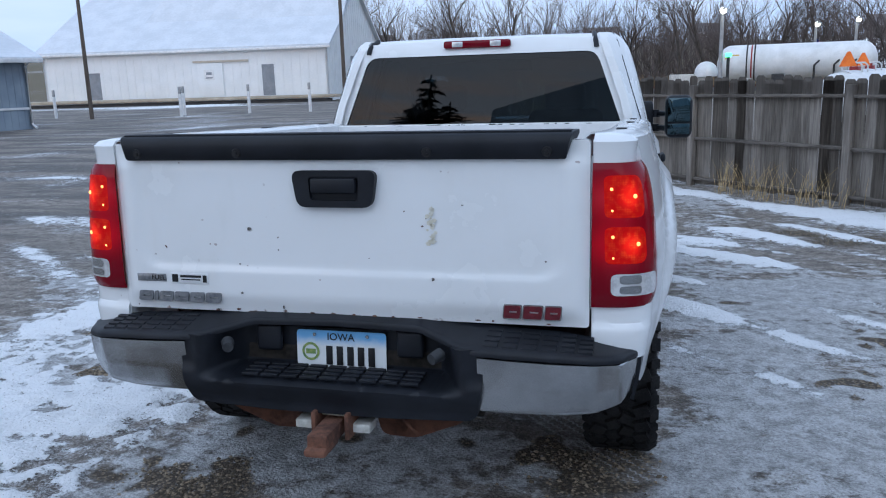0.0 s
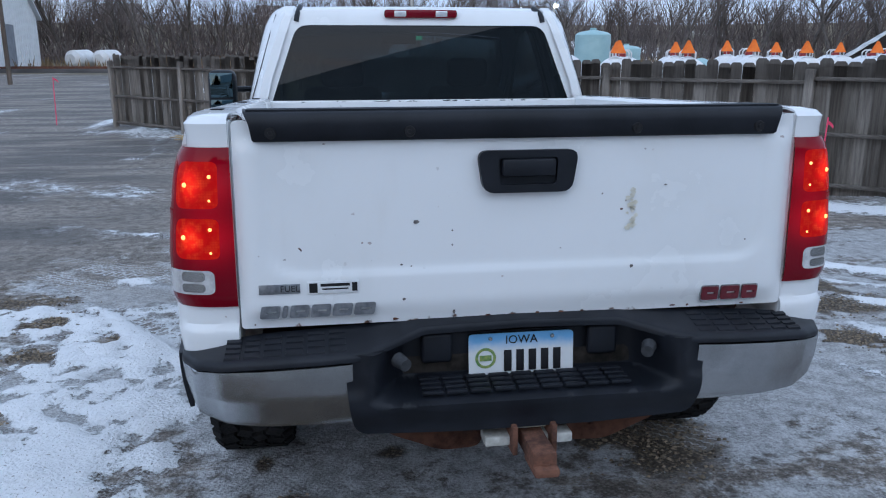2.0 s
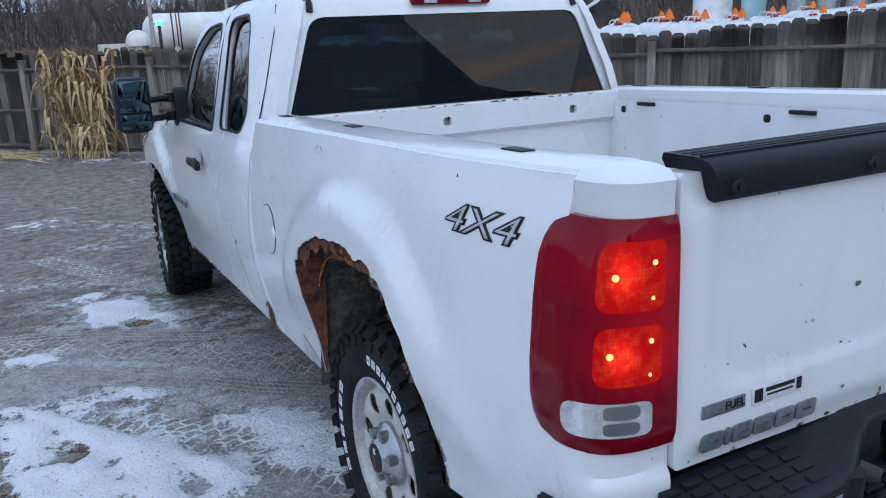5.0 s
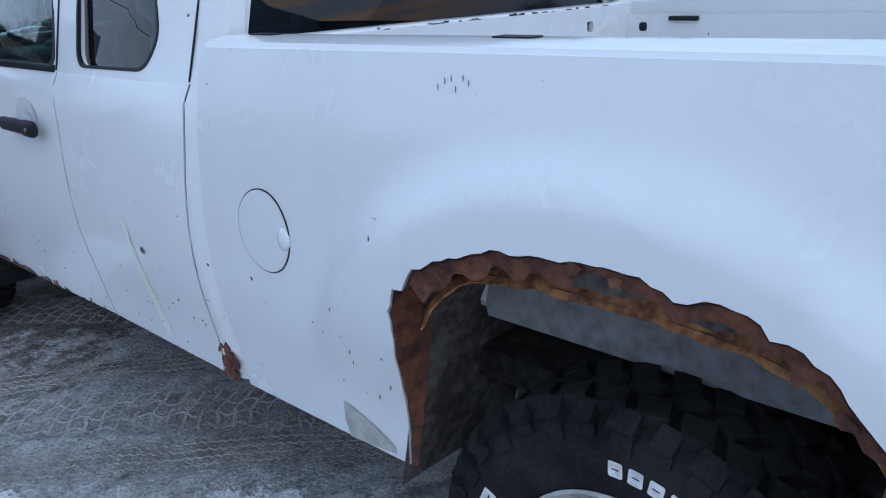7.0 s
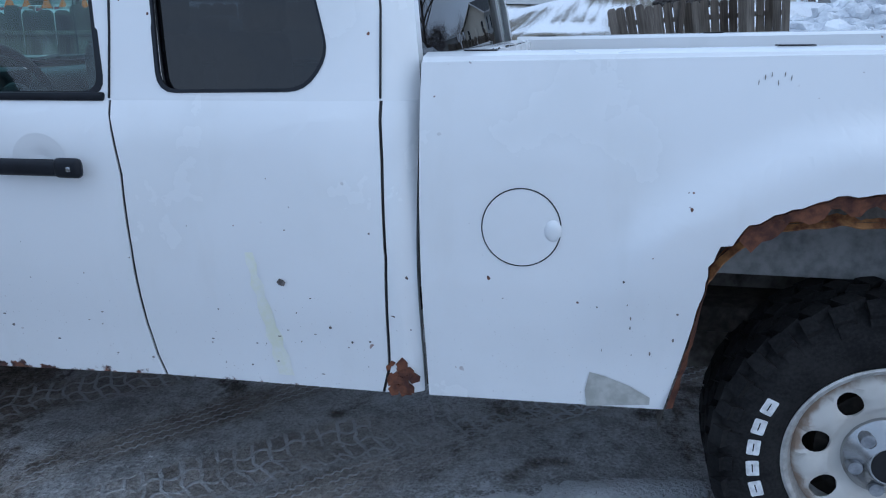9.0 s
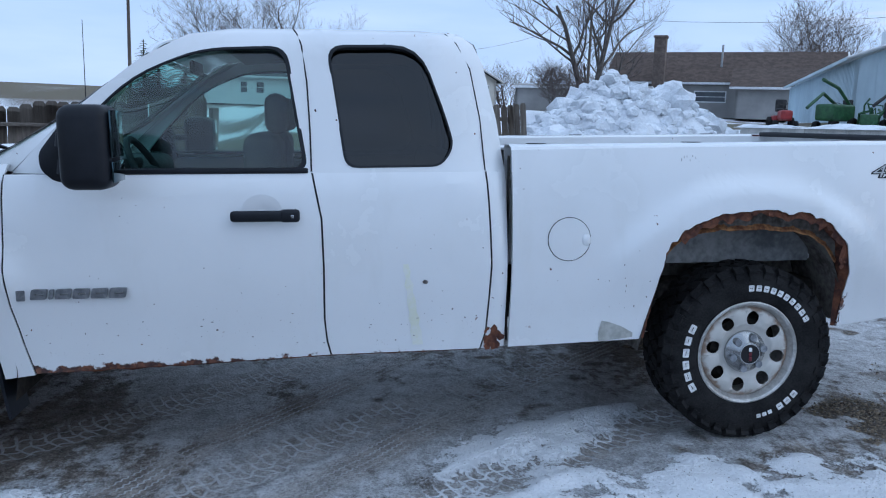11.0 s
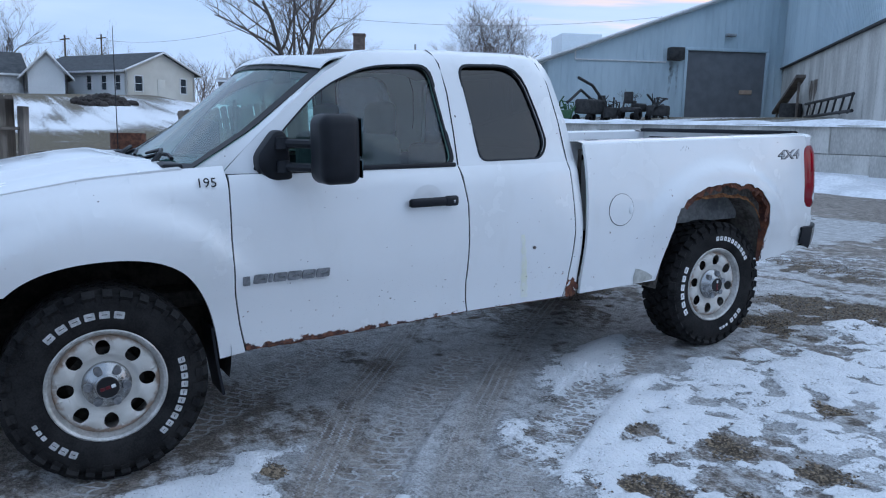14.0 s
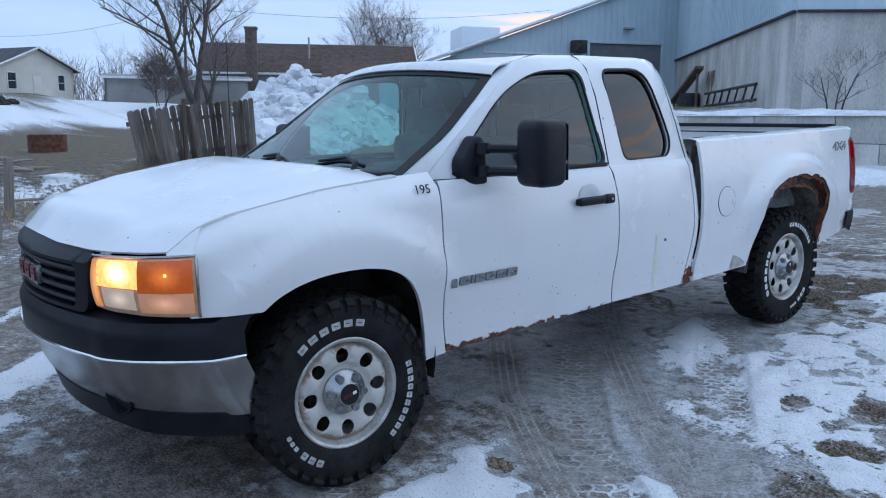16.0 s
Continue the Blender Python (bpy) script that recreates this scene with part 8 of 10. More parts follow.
upright_tank(51.7, 50.4, 1.62, 14.0, TANK_W, "tall white steel storage silo")
upright_tank(52.4, 46.6, 0.95, 3.2, TANK_T, "pale teal plastic tank", 6)
for k in range(5):
    upright_tank(52.6 + 0.9 * k, 42.4 - 1.9 * k, 0.85, 5.6 - 0.5 * (k % 2), GALV, "grey steel grain bin", 8)
upright_tank(14.1, 39.5, 0.95, 2.75, TANK_T, "pale teal ribbed plastic tank", 8)
upright_tank(16.8, 41.5, 0.80, 2.0, TANK_T, "pale teal plastic tank", 5)
for k, (x, y) in enumerate(((19.3, 41.2), (21.4, 41.6), (23.8, 41.0), (26.2, 41.8))):
    b = bmesh.new()
    lathe(b, [(0.001, -0.9), (0.45, -0.85), (0.62, -0.6), (0.64, 0.6), (0.45, 0.85), (0.001, 0.9)], 20)
    ht = solo("poly_tank", b, TANK_T if k % 2 else TANK_W, "rounded plastic tank lying on its saddle", "tank", group="plastic tanks in the field", m=Matrix.Translation((x, y, terrain(x, y) + 0.62)) @ pose(0, 0, 0, 0, 0, 60))
for k, (x, y) in enumerate(((-22.8, 78.0), (-20.2, 77.4))):
    b = bmesh.new()
    lathe(b, [(0.001, -1.5), (0.5, -1.45), (0.85, -1.1), (0.9, 1.1), (0.5, 1.45), (0.001, 1.5)], 20)
    solo("gas_tank", b, TANK_W, "white gas tank beside the barn", "tank", group="white tanks by the barn", m=Matrix.Translation((x, y, terrain(x, y) + 0.85)) @ pose(0, 0, 0, 0, 0, 70))
# dark soil heap with a snowy flank
bm = bmesh.new()
sheet(bm, lambda u, v: (v * 8 * math.cos(u * 6.2832), v * 5 * math.sin(u * 6.2832), 4.6 * (1 - v) ** 0.9 + 0.5 * noise.noise((4 * u, 5 * v, 2))), 28, 8, wrap=True)
solo("soil_mound", bm, HEAP, "dark heap of soil with snow on its flank", "heap", m=Matrix.Translation((66, 84, terrain(66, 84) - 0.3)))
bm = bmesh.new()
sheet(bm, lambda u, v: (-8.2 + 6.6 * u, -1.6 - 0.5 * u + 1.0 * v, 0.2 + 3.9 * u + 0.15 * noise.noise((8 * u, v, 4))), 14, 3)
thick(bm, 0.12)
solo("heap_snow", bm, SNOW, "streak of snow on the soil heap", "snow", "stuff", m=Matrix.Translation((66, 84, terrain(66, 84) - 0.1)))

# ---- buildings ----
def frame_of(a, b, z):
    """The pose of a wall that runs from a to b: x along it, y into the building."""
    d = Vector((b[0] - a[0], b[1] - a[1], 0))
    return Matrix.Translation((a[0], a[1], z)) @ pose(0, 0, 0, 0, 0, math.degrees(math.atan2(d.y, d.x))), d.length


def wall_part(name, parent, pts, holes, t, mt, ribs=0.0, rib=(0.03, 0.02), lap=0.0, m=None):
    """An upright wall from an outline of (along, up), holes through it; ribs or laps stand proud of its outer face."""
    b = bmesh.new()
    outline(b, [pts, *holes])
    mapped(b, lambda x, z: (x, 0, z))
    r = bmesh.ops.extrude_face_region(b, geom=b.faces[:])
    bmesh.ops.translate(b, vec=(0, t, 0), verts=[v for v in r["geom"] if isinstance(v, bmesh.types.BMVert)])

    b2 = bmesh.new()

    def clear(x, z0, z1):
        cuts = [(min(p[1] for p in h), max(p[1] for p in h)) for h in holes if min(p[0] for p in h) - 0.03 < x < max(p[0] for p in h) + 0.03]
        out = [(z0, z1)]
        for c0, c1 in cuts:
            out = [s for a0, a1 in out for s in ((a0, min(a1, c0)), (max(a0, c1), a1)) if s[1] - s[0] > 0.05]
        return out

    xs, zs = [p[0] for p in pts], [p[1] for p in pts]
    if ribs:
        x = min(xs) + ribs / 2
        while x < max(xs):
            ys = []
            for (x0, z0), (x1, z1) in zip(pts, pts[1:] + pts[:1]):
                if min(x0, x1) <= x <= max(x0, x1) and x0 != x1:
                    ys.append(z0 + (z1 - z0) * (x - x0) / (x1 - x0))
            if len(ys) >= 2:
                for z0, z1 in clear(x, min(ys), max(ys)):
                    box(b2, (x, -rib[1] / 2, (z0 + z1) / 2), (rib[0], rib[1], z1 - z0))
            x += ribs
    if lap:
        z = min(zs) + lap
        while z < max(zs):
            segs = []
            for (x0, z0), (x1, z1) in zip(pts, pts[1:] + pts[:1]):
                if min(z0, z1) <= z <= max(z0, z1) and z0 != z1:
                    segs.append(x0 + (x1 - x0) * (z - z0) / (z1 - z0))
            if len(segs) >= 2:
                spans = [(min(segs), max(segs))]
                for h in holes:
                    h0, h1 = min(p[0] for p in h), max(p[0] for p in h)
                    if min(p[1] for p in h) - 0.02 < z < max(p[1] for p in h) + 0.02:
                        spans = [s for a0, a1 in spans for s in ((a0, min(a1, h0)), (max(a0, h1), a1)) if s[1] - s[0] > 0.05]
                for x0, x1 in spans:
                    box(b2, ((x0 + x1) / 2, -0.006, z), (x1 - x0, 0.012, 0.03))
            z += lap
    ob = part(name, b, mt, parent, "", 0)
    if m is not None:
        ob.matrix_local = m
    if b2.verts:
        tagged(part("siding_ribbing", b2, mt, ob, "", 0), kind="stuff")
    return ob


def slab(name, parent, quad, t, mt, label=""):
    """A roof plane: a thick quad."""
    b = bmesh.new()
    b.faces.new([b.verts.new(p) for p in quad])
    bmesh.ops.recalc_face_normals(b, faces=b.faces)
    r = bmesh.ops.extrude_face_region(b, geom=b.faces[:])
    bmesh.ops.translate(b, vec=(0, 0, t), verts=[v for v in r["geom"] if isinstance(v, bmesh.types.BMVert)])
    return part(name, b, mt, parent, label, 0)


def rect(x, z, w, h):
    return [(x, z), (x + w, z), (x + w, z + h), (x, z + h)]


def window_in(parent, x, z, w, h, mt=None, m=None, bars=1):
    b = bmesh.new()
    for cx, cz, sx, sz in ((x + w / 2, z - 0.03, w + 0.16, 0.09), (x + w / 2, z + h + 0.03, w + 0.16, 0.09), (x - 0.04, z + h / 2, 0.09, h), (x + w + 0.04, z + h / 2, 0.09, h)):
        box(b, (cx, -0.015, cz), (sx, 0.07, sz), 0.006)
    f = part("window", b, WHITE_TRIM, parent, "white-framed window", 0)
    b = bmesh.new()
    box(b, (x + w / 2, 0.07, z + h / 2), (w, 0.02, h))
    part("pane", b, GLASS_D, f)
    for k in range(bars):
        b = bmesh.new()
        box(b, (x + w / 2, 0.045, z + h * (k + 1) / (bars + 1)), (w, 0.04, 0.05))
        part("sash_bar", b, WHITE_TRIM, f)
    if m is not None:
        f.matrix_local = m
    return f


def door_in(parent, x, z, w, h, mt, m=None, lines=0):
    b = bmesh.new()
    box(b, (x + w / 2, 0.06, z + h / 2), (w, 0.05, h), 0.006)
    o = part("door", b, mt, parent, "", 0)
    for k in range(lines):
        b = bmesh.new()
        box(b, (x + w / 2, 0.03, z + h * (k + 1) / (lines + 1)), (w, 0.012, 0.035))
        part("door_rib", b, mt, o)
    if m is not None:
        o.matrix_local = m
    return o


# white barn with a snowy roof, a dock along its long wall
BA, BC = (-51.0, 58.0), (-25.1, 60.6)
bz = -0.4
bm_, BL = frame_of(BA, BC, bz)
barn = thing("white_barn", "long white metal barn with a snow-covered roof", "barn", bm_)
BD, BE, BP = 20.0, 4.9, 10.4
hs = [rect(4.2, 0.75, 1.15, 2.3), rect(BL - 5.8, 0.75, 1.1, 2.6)]
wall_part("long_wall", barn, rect(0, 0, BL, BE), hs, 0.2, SIDING_W, 0.75, (0.05, 0.03))
door_in(barn, 4.2, 0.75, 1.15, 2.3, DOOR_GREY)
door_in(barn, BL - 5.8, 0.75, 1.1, 2.6, DOOR_GREY)
bm = bmesh.new()
box(bm, (BL - 10.4, -0.06, 2.1), (2.3, 0.10, 3.0), 0.02)
sd = part("sliding_door", bm, SIDING_W, barn, "white sliding door")
bm = bmesh.new()
box(bm, (BL - 9.4, -0.10, 3.72), (5.0, 0.14, 0.16), 0.02)
part("door_track", bm, rough_mat("tan_track", (0.45, 0.40, 0.33), (0.55, 0.50, 0.42), 3, 0.7), sd)
bm = bmesh.new()
box(bm, (BL - 10.5, -0.13, 2.6), (0.9, 0.02, 0.9))
sg = part("wall_sign", bm, WHITE_TRIM, sd, "white wall sign with a grey mark")
bm = bmesh.new()
box(bm, (BL - 10.5, -0.145, 2.72), (0.5, 0.01, 0.22))
box(bm, (BL - 10.5, -0.145, 2.36), (0.6, 0.01, 0.10))
part("sign_mark", bm, DOOR_GREY, sg)
gm = pose(BL, 0, 0, 0, 0, 90)
gh = [rect(7.6, 0.1, 3.8, 3.9)]
wall_part("gable_wall", barn, [(0, 0), (BD, 0), (BD, BE), (BD / 2, BP), (0, BE)], gh, 0.2, SIDING_W, 0.75, (0.05, 0.03), m=gm)
door_in(barn, 7.6, 0.1, 3.8, 3.9, DOOR_GREY, gm, 3)
wall_part("gable_wall", barn, [(0, 0), (BD, 0), (BD, BE), (BD / 2, BP), (0, BE)], [], 0.2, SIDING_W, m=pose(0.2, 0, 0, 0, 0, 90))
wall_part("back_wall", barn, rect(0, 0, BL, BE), [], 0.2, SIDING_W, m=pose(0, BD - 0.2, 0))
rf = slab("roof", barn, [(-0.5, -0.45, BE - 0.25), (BL + 0.4, -0.45, BE - 0.25), (BL + 0.4, BD / 2, BP), (-0.5, BD / 2, BP)], 0.22, ROOF_SNOW, "snow-covered roof")
slab("roof", barn, [(-0.5, BD + 0.45, BE - 0.25), (BL + 0.4, BD + 0.45, BE - 0.25), (BL + 0.4, BD / 2, BP), (-0.5, BD / 2, BP)], 0.22, ROOF_SNOW)
bm = bmesh.new()
box(bm, (BL / 2, -0.50, BE - 0.28), (BL + 0.9, 0.16, 0.20), 0.03)
part("gutter", bm, WHITE_TRIM, rf)
# taller part behind
wall_part("loft_wall", barn, [(0, 0), (BL * 0.62, 0), (BL * 0.62, 3), (0, 3)], [], 0.2, SIDING_W, m=pose(BL * 0.38, 12.2, BP + 1.3))
slab("roof", barn, [(BL * 0.30, 4.3, BE - 0.24 + 4.75 * (BP - BE + 0.25) / (BD / 2 + 0.45)), (BL + 0.39, 4.3, BE - 0.24 + 4.75 * (BP - BE + 0.25) / (BD / 2 + 0.45)), (BL + 0.39, 12.5, BP + 4.6), (BL * 0.42, 12.5, BP + 4.6)], 0.22, ROOF_SNOW)
TAN = rough_mat("tan_dock_boards", (0.34, 0.29, 0.22), (0.50, 0.44, 0.35), 1.2, 0.8)
dock = thing("loading_dock", "low tan timber loading dock along the barn", "dock", bm_)
bm = bmesh.new()
box(bm, (BL / 2, -1.5, 0.62), (BL + 2.5, 2.7, 0.22), 0.02)
part("deck", bm, TAN, dock)
bm = bmesh.new()
box(bm, (BL / 2, -2.6, 0.20), (BL + 2.0, 0.2, 0.5))
part("skirt", bm, JUNK_D, dock)
for x, y in ((-32.4, 36.6), (-23.3, 35.2), (-17.4, 38.8), (-24.6, 37.6), (-21.0, 38.5)):
    bm = bmesh.new()
    cyl(bm, (0, 0, 0), (0, 0, 1.25), 0.09, 0.09, 10)
    bo = thing("bollard", "white bollard post with a grey top beside the dock", "bollard", Matrix.Translation((x, y, terrain(x, y) - 0.02)), "white bollards by the barn")
    part("post", bm, WHITE_TRIM, bo)
    bm = bmesh.new()
    box(bm, (0, 0, 1.42), (0.14, 0.10, 0.42), 0.02)
    part("meter", bm, GALV, bo)

# blue-grey office shed
sh_m, SL = frame_of((-31.5, 11.5), (-25.3, 26.6), -0.25)
shed = thing("office_shed", "blue-grey wooden office with white trim and snowy roof", "shed", sh_m)
wh = [rect(SL - 2.35, 1.35, 1.0, 1.45), rect(SL - 6.5, 1.35, 1.0, 1.45)]
wall_part("front_wall", shed, rect(0, 0, SL, 3.0), wh, 0.15, SIDING_G, 0.3, (0.03, 0.015))
for h in wh:
    window_in(shed, h[0][0], h[0][1], 1.0, 1.45)
wall_part("end_wall", shed, rect(0, 0, 7, 3.0), [], 0.15, SIDING_G, 0.3, (0.03, 0.015), m=pose(SL, 0, 0, 0, 0, 90))
slab("roof", shed, [(-0.5, -0.6, 2.95), (SL + 0.5, -0.6, 2.95), (SL + 0.5, 3.5, 4.5), (-0.5, 3.5, 4.5)], 0.18, ROOF_SNOW)
slab("roof", shed, [(-0.5, 7.6, 2.95), (SL + 0.5, 7.6, 2.95), (SL + 0.5, 3.5, 4.5), (-0.5, 3.5, 4.5)], 0.18, ROOF_SNOW)
bm = bmesh.new()
tube(bm, [(SL - 0.05, -0.55, 2.95), (SL - 0.08, -0.2, 2.75), (SL - 0.08, -0.12, 0.3), (SL - 0.08, -0.5, 0.1)], 0.05, 8)
part("downpipe", bm, WHITE_TRIM, shed)
bm = bmesh.new()
box(bm, (SL / 2, -0.62, 2.98), (SL + 1, 0.12, 0.2), 0.02)
part("fascia", bm, WHITE_TRIM, shed)
bm = bmesh.new()
box(bm, (SL / 2, -0.03, 0.95), (SL, 0.05, 0.10), 0.01)
part("water_table", bm, WHITE_TRIM, shed)


def utility_pole(x, y, h, arms=0, turn=0):
    up = thing("utility_pole", "dark weathered wooden utility pole", "pole", Matrix.Translation((x, y, terrain(x, y) - 0.1)) @ pose(0, 0, 0, 0, 0, turn), "utility poles")
    b = bmesh.new()
    cyl(b, (0, 0, 0), (0, 0, h), 0.12, 0.08, 10)
    part("pole", b, POLE, up)
    for k in range(arms):
        b = bmesh.new()
        box(b, (0, 0, h - 0.4 - 0.8 * k), (2.0, 0.1, 0.12), 0.01)
        part("cross_arm", b, POLE, up)
    return up


utility_pole(-28.6, 34.8, 10.5)
utility_pole(-16.4, 41.7, 12.0, 1)
utility_pole(46.0, 14.0, 8.5, 2, 40)
for x, y, h in ((88, -4, 6.6), (92, -8, 7.2), (44, -44, 8.6), (55, -17, 8.0)):
    utility_pole(x, y, h, 1 if x > 80 else 0, 20)


def wire(a, b, sag, r=0.012):
    bm = bmesh.new()
    pts = [Vector(a).lerp(Vector(b), i / 20) - Vector((0, 0, sag * 4 * (i / 20) * (1 - i / 20))) for i in range(21)]
    tube(bm, pts, r, 5)
    return solo("overhead_wire", bm, INK, "thin black overhead wire between poles", "wire", "structure")


wire((-28.6, 34.8, 7.2), (-16.4, 41.7, 8.5), 0.3, 0.03)
wire((-80, 20, 6.5), (-28.6, 34.8, 7.2), 0.8, 0.03)
wire((-16.4, 41.7, 9.5), (40, 70, 9.5), 2.5, 0.03)
wire((92, -8, 9.9), (55, -17, 9.6), 1.0, 0.012)
wire((55, -17, 9.6), (44, -44, 10.6), 0.8, 0.012)
wire((88, -4, 9.2), (130, 20, 10), 0.8, 0.012)

# workshop: blue metal gable with a grey overhead door
Q1, Q0 = (25.55, -18.55), (20.76, -28.93)
ws_m, WL = frame_of(Q1, Q0, 1.6)
shop = thing("workshop", "pale blue metal workshop with a grey overhead door", "workshop", ws_m)
DX = 6.72
hole = rect(DX, 0.45, 3.82, 3.15)
wall_part("gable_wall", shop, [(0, 0), (WL, 0), (WL, 2.85 + 0.368 * WL), (0, 2.85)], [hole], 0.2, SIDING_B, 0.32, (0.035, 0.022))
door_in(shop, DX, 0.45, 3.82, 3.15, rough_mat("dark_grey_door", (0.135, 0.142, 0.155), (0.185, 0.192, 0.205), 2, 0.6), None, 6)
bm = bmesh.new()
box(bm, (DX + 2.95, 0.0, 1.75), (0.62, 0.04, 0.20), 0.01)
part("door_window", bm, rough_mat("warm_pane", (0.42, 0.30, 0.22), (0.5, 0.38, 0.28), 4, 0.3), shop, "small pale pane in the door")
for cx, cz, sx, sz in ((DX - 0.06, 2.0, 0.14, 3.2), (DX + 3.88, 2.0, 0.14, 3.2), (DX + 1.91, 3.66, 4.0, 0.14)):
    bm = bmesh.new()
    box(bm, (cx, -0.04, cz), (sx, 0.08, sz), 0.01)
    part("door_trim", bm, SIDING_B, shop)
bm = bmesh.new()
box(bm, (DX - 0.65, -0.28, 3.38), (0.68, 0.5, 0.58), 0.03)
part("vent_hood", bm, JUNK_D, shop, "black vent hood with soot below it")
bm = bmesh.new()
sheet(bm, lambda u, v: (DX - 0.85 + 0.46 * u - 0.05 * v * math.sin(u * 7), -0.0245, 3.05 - 1.7 * v * (0.6 + 0.4 * math.sin(u * 9))), 8, 5)
t = Tree("soot_stain")
o_ = t.t.nodes["Material Output"]
mx = t.t.nodes.new("ShaderNodeMixShader")
t.put(mx.inputs[0], t.math("MULTIPLY", t.ramp(t.noise(4, 4), 0.35, 0.7), 0.5))
tr = t.node("ShaderNodeBsdfTransparent")
df = t.node("ShaderNodeBsdfDiffuse", Color=(0.02, 0.025, 0.03))
t.link(tr.outputs[0], mx.inputs[1])
t.link(df.outputs[0], mx.inputs[2])
t.link(mx.outputs[0], o_.inputs[0])
part("soot", bm, t.m, shop)
for cx, cz, sx, sz in ((3.55, 3.02, 4.3, 0.07), (1.40, 3.25, 0.07, 0.45)):
    bm = bmesh.new()
    box(bm, (cx, -0.035, cz), (sx, 0.05, sz), 0.008)
    part("wall_flashing", bm, WHITE_TRIM, shop)
bm = bmesh.new()
box(bm, (DX + 1.95, -0.20, 4.32), (0.45, 0.30, 0.14), 0.04)
part("wall_lamp", bm, GALV, shop)
slab("roof", shop, [(-0.4, -0.35, 2.78), (WL, -0.35, 2.85 + 0.368 * WL), (WL, 22, 2.85 + 0.368 * WL), (-0.4, 22, 2.78)], 0.14, SIDING_B)
bm = bmesh.new()
for x0 in (0.0,):
    tube(bm, [(-0.4, -0.36, 2.86), (WL, -0.36, 2.95 + 0.368 * WL)], 0.07, 6)
part("rake_trim", bm, WHITE_TRIM, shop)
wall_part("side_wall", shop, rect(0, 0, 22, 2.85), [], 0.2, SIDING_B, 0.32, (0.035, 0.022), m=pose(0, 22, 0, 0, 0, -90))
bm = bmesh.new()
box(bm, (5.5, 16, 4.6), (2.6, 3.0, 2.6), 0.02)
part("roof_box", bm, SIDING_W, shop)

# concrete bunker with blue siding above, joined to the workshop
QC, QE = (8.0, -16.5), (-6.0, -31.1)
for a, b, nm in ((Q0, QC, "yard"), (QC, QE, "lane")):
    cm, CL = frame_of(a, b, 0.6)
    bk = thing("concrete_bunker", "streaked grey concrete bunker wall below blue metal siding", "building", cm)
    sgn = 1
    wall_part("concrete_wall", bk, rect(0, 0, CL, 3.88), [], 0.3, CONCRETE, 1.22, (0.03, 0.008))
    wall_part("siding", bk, rect(0, 3.90, CL, 4.3) if nm == "yard" else [(0, 3.90), (CL, 3.90), (CL, 12.0), (0, 9.2)], [], 0.2, SIDING_B, 0.20 if nm == "yard" else 0.0, (0.03, 0.02), m=pose(0, -0.02, 0))
    bm = bmesh.new()
    box(bm, (CL / 2, -0.07, 3.89), (CL, 0.12, 0.07), 0.01)
    part("flashing", bm, JUNK_D, bk)
# slanted feed chute, a drum and a ladder along the concrete
cm, CL = frame_of(Q0, QC, 2.05)
chute = thing("feed_chute", "rusty slanted feed chute against the concrete wall", "chute", cm @ pose(0, -0.5, 0))
RUSTY = rough_mat("rusted_chute", (0.085, 0.072, 0.065), (0.20, 0.165, 0.140), 4, 0.8)
bm = bmesh.new()
box(bm, (0, 0, 0), (5.6, 0.35, 0.13), 0.02, pose(5.2, 0, 0.95, 0, -13, 0))
part("trough", bm, RUSTY, chute)
for x, h in ((2.75, 0.42), (3.6, 0.55), (7.6, 1.40)):
    bm = bmesh.new()
    box(bm, (x, 0, h / 2 - 0.2), (0.10, 0.08, h + 0.3), 0.01)
    part("leg", bm, RUSTY, chute)
bm = bmesh.new()
cyl(bm, (5.9, 0.05, -0.25), (5.9, 0.05, 0.62), 0.42, 0.42, 18)
solo("steel_drum", bm, JUNK_D, "dark dented steel drum below the chute", "drum", m=cm @ pose(0, -0.5, 0))
bm = bmesh.new()
for z in (-0.02, 0.46):
    cyl(bm, (8.5, 0, z), (15.6, 0, z + 0.06), 0.05, None, 8)
for k in range(7):
    cyl(bm, (8.8 + 1.05 * k, 0, -0.02), (9.25 + 1.05 * k, 0, 0.48), 0.035, None, 8)
solo("steel_ladder", bm, JUNK_D, "dark steel ladder lying against the concrete wall", "ladder", m=cm @ pose(0, -0.35, 0.05))
bm = bmesh.new()
sheet(bm, lambda u, v: (7.2 + 1.1 * u + 0.3 * math.sin(v * 5 + u * 3), -0.014, -0.3 + 1.75 * v), 6, 8)
t = Tree("rust_stain")
mx = t.t.nodes.new("ShaderNodeMixShader")
t.put(mx.inputs[0], t.math("MULTIPLY", t.ramp(t.noise(2.2, 5, stretch=(1.6, 1, 0.5)), 0.34, 0.62), 0.65))
t.link(t.node("ShaderNodeBsdfTransparent").outputs[0], mx.inputs[1])
t.link(t.node("ShaderNodeBsdfDiffuse", Color=(0.12, 0.07, 0.045)).outputs[0], mx.inputs[2])
t.link(mx.outputs[0], t.t.nodes["Material Output"].inputs[0])
stain_ = part("rust_stain", bm, t.m, chute, "brown rust run on the concrete")
stain_.matrix_local = pose(0, 0.5, 0)

